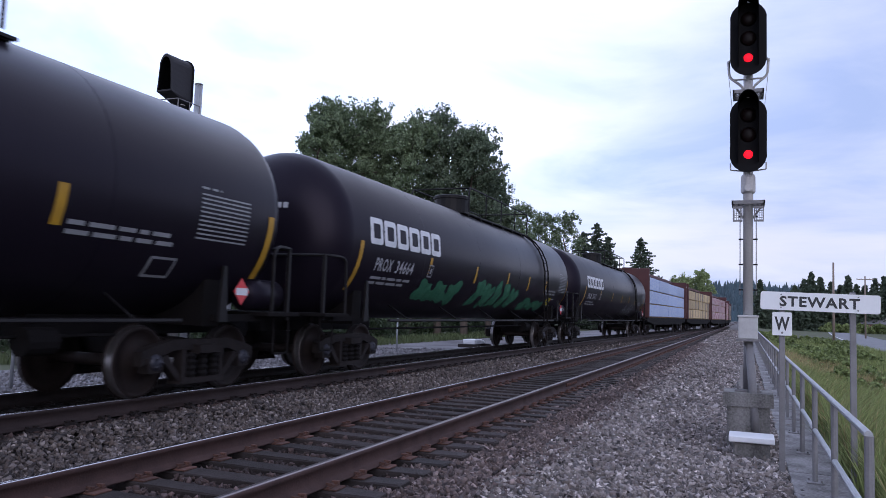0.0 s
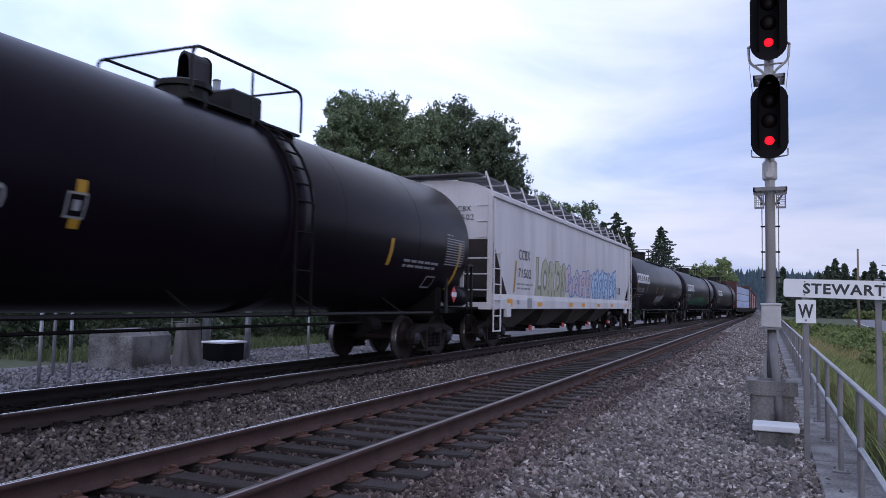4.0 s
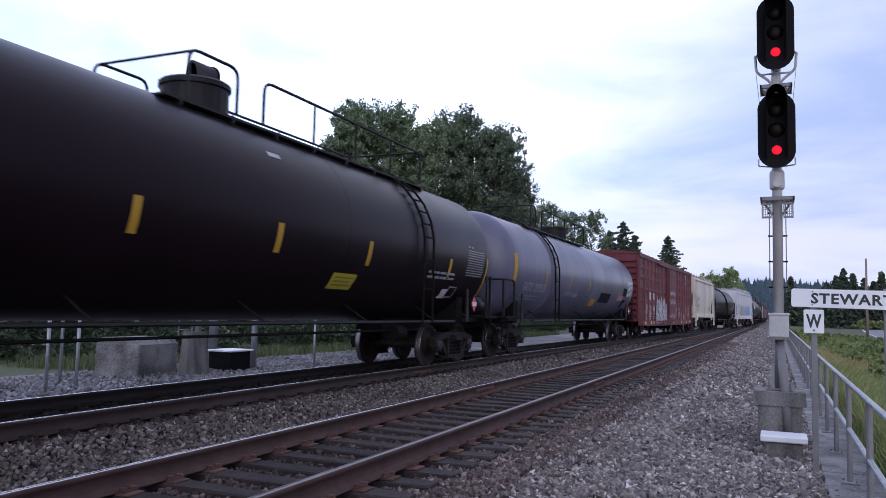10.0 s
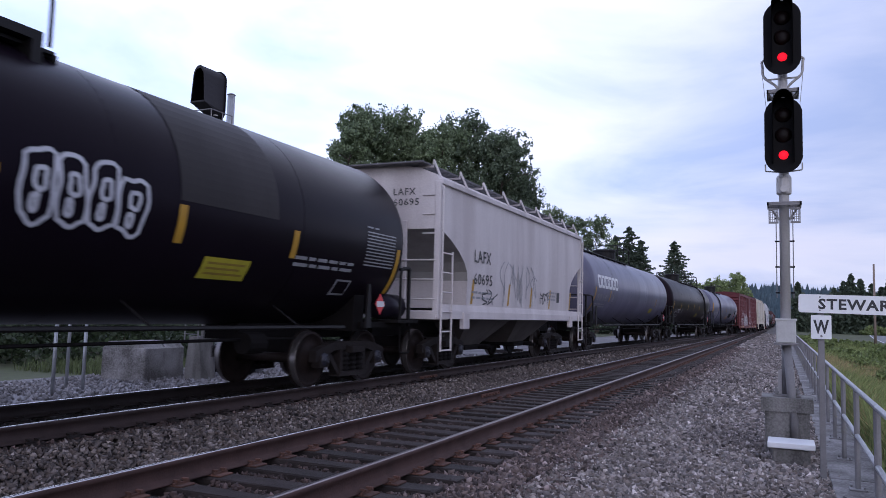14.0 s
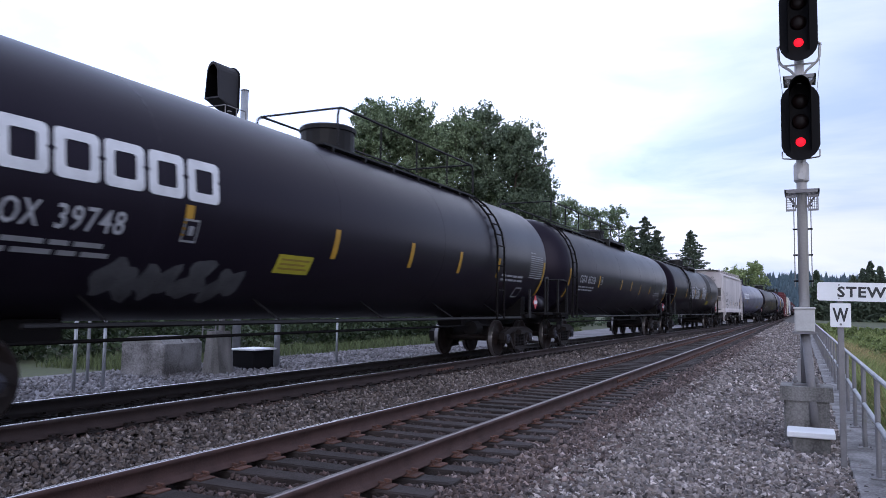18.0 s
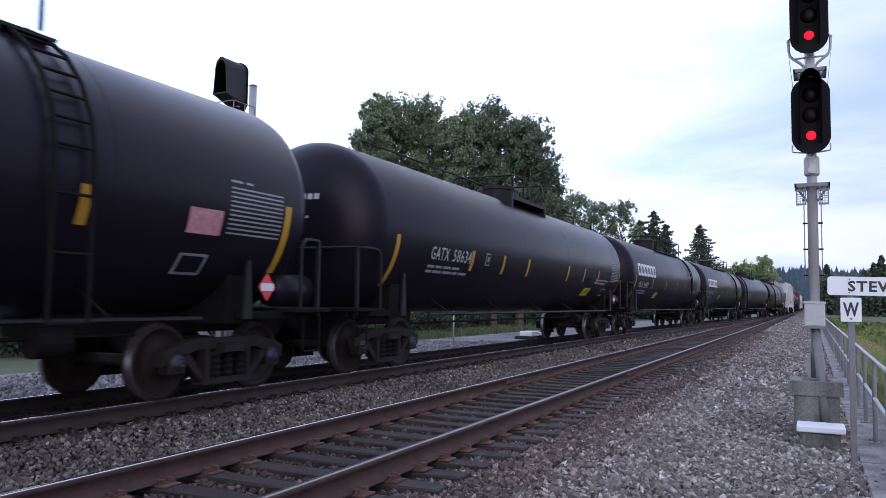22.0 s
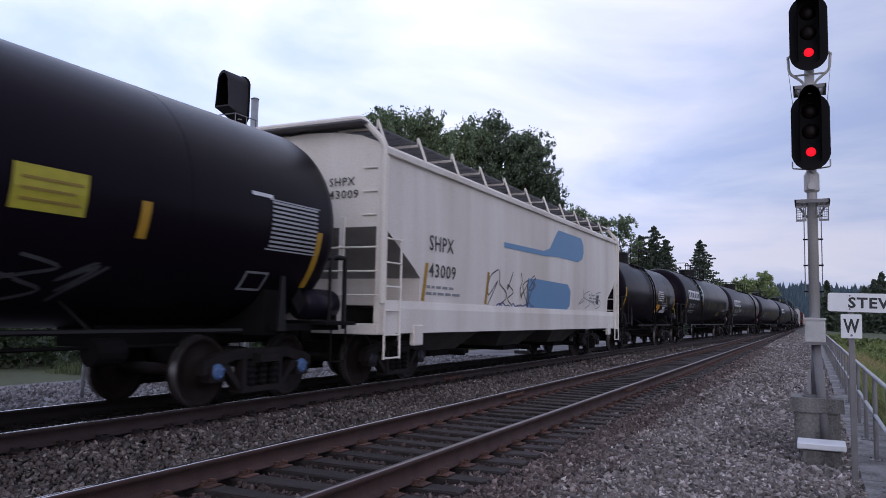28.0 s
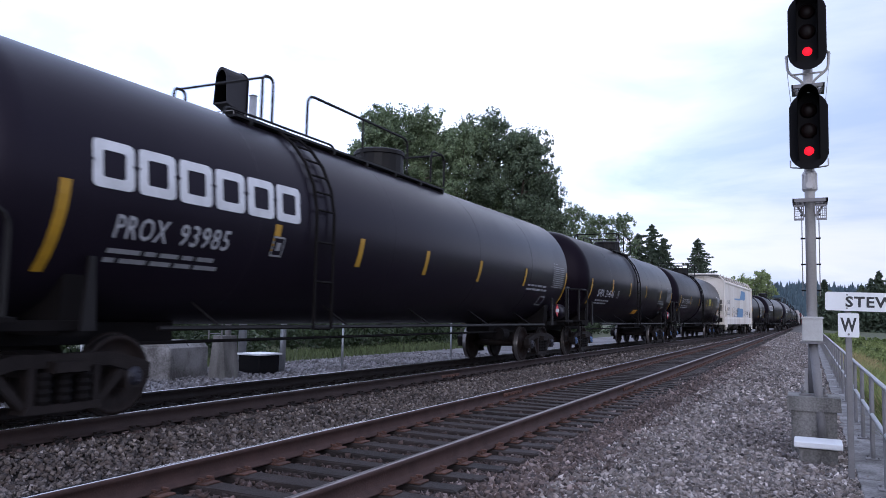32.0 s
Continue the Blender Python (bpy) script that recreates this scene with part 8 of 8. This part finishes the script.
car, sf = put_tank(13, "black pressure tank car with white logo and faint scrawl", logo=P_LOGO, owner="PROX", num="39748", mark_at=(-7.55, 1.95), stripes=[STR[0], STR[1], (-1.87, 1.95, 2.4), (0.64, 1.95, 2.4), (2.84, 1.95, 2.4), (5.07, 1.95, 2.4), STR[-1]], labels=((-3.1, 1.68, 0.82, 0.26, YELLOW),), rails=((-0.9, 5.0),), walkrange=(-1.3, 5.15), dome_y=0.08)
sprayed(car, sf, -5.9, -3.6, 1.25, 1.75, 4, PAINT_FAINT, None, 41, 0.35)
car, sf = put_tank(14, "black pressure tank car with white logo", logo=P_LOGO, owner="PROX", num="93480", mark_at=(-7.55, 1.95), stripes=STR, labels=((-3.88, 1.55, 0.75, 0.25, YELLOW),), rails=((-0.9, -0.2), (0.7, 5.1)), walkrange=(-1.05, 5.25), dome_y=0.05)
car, sf = put_tank(15, "black tank car with many yellow reflector strips", dome="step", ladder=None, walkrange=None, rails=((-0.95, -0.1), (0.55, 1.4)), wire=((-8.0, -2.2), (2.3, 8.0)), owner="GATX", numw=0.178, num="58634", dome_y=0.1, mark_at=(-6.85, 2.05), stripes=[(-8.23, 1.5, 2.4), (-4.95, 1.9, 2.33), (-3.15, 1.9, 2.33), (-1.45, 1.9, 2.33), (2.05, 1.9, 2.33), (3.8, 1.93, 2.33), (5.5, 1.95, 2.33), (8.5, 1.6, 2.4)], labels=((4.4, 1.5, 0.8, 0.25, YELLOW),))
car, sf = put_tank(16, "black pressure tank car with white logo and data panel", logo=(-7.69, 2.43), owner="PROX", num="33840", lines=False, tbl=-0.15, mark_at=(-7.29, 1.95), stripes=[STR[0], (-5.0, 1.95, 2.38), (-2.3, 1.95, 2.38), (0.35, 1.95, 2.38), (2.85, 1.95, 2.38), (5.15, 1.95, 2.35), (8.35, 1.6, 2.5)], labels=((-4.62, 2.02, 1.0, 0.22, PAINT_GREY), (6.62, 2.0, 0.55, 0.3, PLATE_RED)), rails=((-0.73, 5.1),), walkrange=(-0.9, 5.3), dome_y=0.29)
car, sf = put_tank(17, "black pressure tank car with white logo and a shield emblem", logo=(-7.8, 2.43), owner="PROX", num="37279", mark_at=(-7.3, 1.95), stripes=[STR[0], (-3.0, 1.94, 2.41), (-0.5, 1.94, 2.41), (2.0, 1.94, 2.41), (4.8, 1.96, 2.4), (8.35, 1.7, 2.44)], ladder=-3.95, walkrange=(-4.76, 1.5), rails=((-5.0, -4.2), (-3.4, 1.5)), lift=0.2, labels=((3.95, 1.58, 0.65, 0.25, YELLOW),), dome_y=0.25, paint_mat=TANK_JET)


def shell_patch(pts, off):
    """A painted patch on the shell, given by its outline and drawn in rings so that it follows the curve."""
    bm = bmesh.new()
    cy, cz = sum(p[0] for p in pts) / len(pts), sum(p[1] for p in pts) / len(pts)
    rings = [[bm.verts.new(sf(cy + (p[0] - cy) * k, cz + (p[1] - cz) * k, off)) for p in pts] for k in (0.03, 0.36, 0.7, 1.0)]
    for a, b in zip(rings, rings[1:]):
        for k in range(len(pts)):
            bm.faces.new((a[k], a[(k + 1) % len(pts)], b[(k + 1) % len(pts)], b[k]))
    return bm


em = part("emblem", shell_patch([(-3.98, 3.43), (-3.40, 3.42), (-2.80, 3.31), (-2.65, 3.12), (-2.62, 2.92), (-2.90, 2.69), (-3.00, 2.5), (-3.14, 2.27), (-3.30, 2.4), (-3.50, 2.6), (-3.75, 3.02)], 0.01), PAINT_WHITE, car, "white shield-shaped emblem")
part("emblem_field", shell_patch([(-3.70, 3.3), (-3.30, 3.32), (-2.92, 3.2), (-2.92, 2.9), (-3.15, 2.8), (-3.45, 2.95)], 0.016), SPRAY_GREEN, em, "green field")
part("emblem_mark", shell_patch([(-3.28, 2.86), (-3.12, 2.84), (-3.10, 2.6), (-3.22, 2.55), (-3.32, 2.65)], 0.02), SPRAY_BLUE, em, "blue mark")
end_y = length(17) / 2 - 0.55 - 0.72


def on_head(x, z, off=0.012):
    """A place on the rear head of the tank."""
    return (x, -end_y - 0.72 * math.sqrt(max(0.0, 1 - (x * x + (z - 2.535) ** 2) / 1.53 ** 2)) - off, z)


scrawl(car, lambda u, z, o=0.01: on_head(u, z, o), 0.05, 0.65, 1.35, 2.15, 4, SPRAY_COBALT, 171, 0.13)
scrawl(car, lambda u, z, o=0.01: on_head(u, z, o + 0.004), -0.25, 0.1, 1.5, 2.85, 1, SPRAY_YELLOW, 172, 0.06)
scrawl(car, lambda u, z, o=0.01: on_head(u, z, o + 0.004), 0.7, 0.98, 1.5, 2.9, 1, SPRAY_YELLOW, 175, 0.06)
car, sf = put_tank(18, placard=False, label="short black tank car with an orange label", ladder=-0.23, dome="low", dome_y=-1.3, r=1.38, zc=2.39, walkrange=(-1.9, 0.9), rails=((-2.4, 0.9),), rail_h=0.62, stripes=[(-5.3, 1.6, 2.5), (0.93, 2.02, 2.48), (2.96, 2.02, 2.46), (5.1, 1.64, 2.45)], labels=((1.02, 1.57, 0.75, 0.38, ORANGE), (2.17, 1.58, 1.25, 0.13, PAINT_WHITE), (2.5, 1.74, 0.6, 0.13, PAINT_WHITE)), paint_mat=TANK_JET)
small_print(car, sf, 1.15, 2.52, 1.3, 5, PAINT_WHITE, 77, 0.05, 0.05)

car, sf, a, e = hopper_car(length(19), "dirty-white covered hopper with blue stripes and graffiti", HOP_CREAM, "43009", "SHPX", bays=3, slope_z=2.7, sill=(0.92, 1.42), seed=7, hood=True, marks_y=0.35, lift=0.46, slope=HOP_HALF_SHADE, bend=lambda k: max(0.0, (k - 0.4) / 0.6))
placed(car, FRONT[19] - 0.45, FRONT[20] - 0.45)
for pts in (((-2.85, 2.83), (0.0, 2.86), (1.2, 2.92), (3.2, 2.92), (3.7, 3.05), (3.85, 3.25), (3.85, 3.5), (3.6, 3.68), (1.3, 3.68), (0.9, 3.4), (0.5, 3.1), (0.0, 2.99), (-2.85, 2.95)), ((-1.2, 1.45), (2.1, 1.43), (2.45, 1.6), (2.5, 2.0), (2.2, 2.2), (-0.6, 2.22), (-1.2, 2.2))):
    bm = bmesh.new()
    f = bm.faces.new([bm.verts.new(sf(y, z, 0.01)) for y, z in pts])
    bmesh.ops.triangulate(bm, faces=[f])
    part("blue_stripe", bm, LOGO_BLUE, car, "blue painted stripe")
scrawl(car, sf, -3.7, -0.6, 1.5, 2.3, 6, PAINT_BLACK, 51, 0.03)
sprayed(car, sf, -3.5, -0.6, 1.12, 1.6, 5, PAINT_WHITE, SPRAY_NAVY, 52, 0.25, 0.03)
scrawl(car, sf, 3.3, 6.0, 1.55, 2.1, 4, PAINT_GREY, 53, 0.03)
for y in (-6.85, -3.9, -0.5):
    paint("reflector", sf, y, y + 0.12, 1.5, 2.2, STRIPE, car, "yellow reflector strip", 3, 1, 0.1)

car, sf = put_tank(20, wheel="blue_capped", placard=False, label="black tank car with a ladder near its middle", dome="low", ladder=-0.35, walkrange=(-1.2, 1.25), rails=((-1.37, -0.86), (-0.12, 1.2)), num="728361", owner="CBTX", lift=0.12, numw=0.2, mark_at=(-6.72, 2.1), band=((-0.8, 0.08),), stripes=[(-7.3, 1.67, 2.5), (-4.2, 2.06, 2.5), (-1.2, 2.06, 2.5), (1.8, 2.06, 2.5), (4.2, 2.0, 2.4), (7.4, 1.6, 2.4)], labels=((2.72, 2.13, 0.8, 0.42, YELLOW), (5.96, 2.74, 0.42, 0.05, PAINT_WHITE)), panel=PAINT_STENCIL, dome_y=0.8, paint_mat=TANK_JET)
scrawl(car, sf, -6.1, -3.4, 1.35, 1.85, 6, SPRAY_RUST, 61, 0.025)
scrawl(car, sf, 2.0, 4.0, 1.3, 1.75, 4, PAINT_FAINT, 62, 0.035)
car, sf = put_tank(21, "black tank car with a small orange label", wheel="blue_capped", dome="low", ladder=-0.45, walkrange=(-1.6, 1.25), rails=((-1.3, -0.86), (-0.05, 1.17)), owner="SHPX", num="214546", lift=0.45, numw=0.19, mark_at=(-6.3, 1.95), stripes=[(-7.25, 1.67, 2.5), (-4.46, 2.08, 2.6), (-1.66, 2.08, 2.6), (1.33, 2.1, 2.6), (4.55, 2.1, 2.5), (7.35, 1.7, 2.5)], labels=((0.3, 1.4, 0.8, 0.18, ORANGE),), dome_y=0.6, paint_mat=TANK_JET)
car, sf = put_tank(22, "black pressure tank car with white logo", logo=P_LOGO, owner="PROX", num="93985", mark_at=(-7.55, 1.95), lift=0.32, stripes=[STR[0], (-5.0, 1.95, 2.38), (-2.86, 1.95, 2.4), (-0.52, 1.95, 2.4), (2.06, 1.95, 2.4), (5.0, 1.98, 2.42), STR[-1]], ladder=-3.95, walkrange=(-5.1, 1.55), rails=((-4.6, -4.36), (-3.5, -0.18), (0.86, 1.5)), dome_y=0.21)


def motions():
    """The train rolls away along the siding onto the main track at about 12 metres a second."""
    def run(t):
        return 11.893 * t - 0.004258 * t * t + 0.0001006 * t ** 3

    times = [0.5 * i for i in range(65)]
    for car, start in CARS:
        rows = []
        for t in times:
            y = start + run(t)
            dx = far_shift(y + 0.5) - far_shift(y - 0.5)
            rows.append((t, pose(FAR_X + far_shift(y), y, FAR_Z * max(0.0, 1 - max(0.0, y - 60) / 50), 0, 0, -math.degrees(math.atan(dx)))))
        walk(car, rows)
    for s in (-1, 1):
        lead_set = WHEELSETS[s][0]
        rows = [(f / 30, pose(0, s * 0.889, 0.457, -math.degrees(run(f / 30) / 0.457))) for f in range(961)]
        walk(lead_set, rows)
        keys = lead_set.animation_data
        for w in WHEELSETS[s][1:]:
            w.rotation_mode = "QUATERNION"
            got = w.animation_data_create()
            got.action = keys.action
            got.action_slot = keys.action_slot


motions()
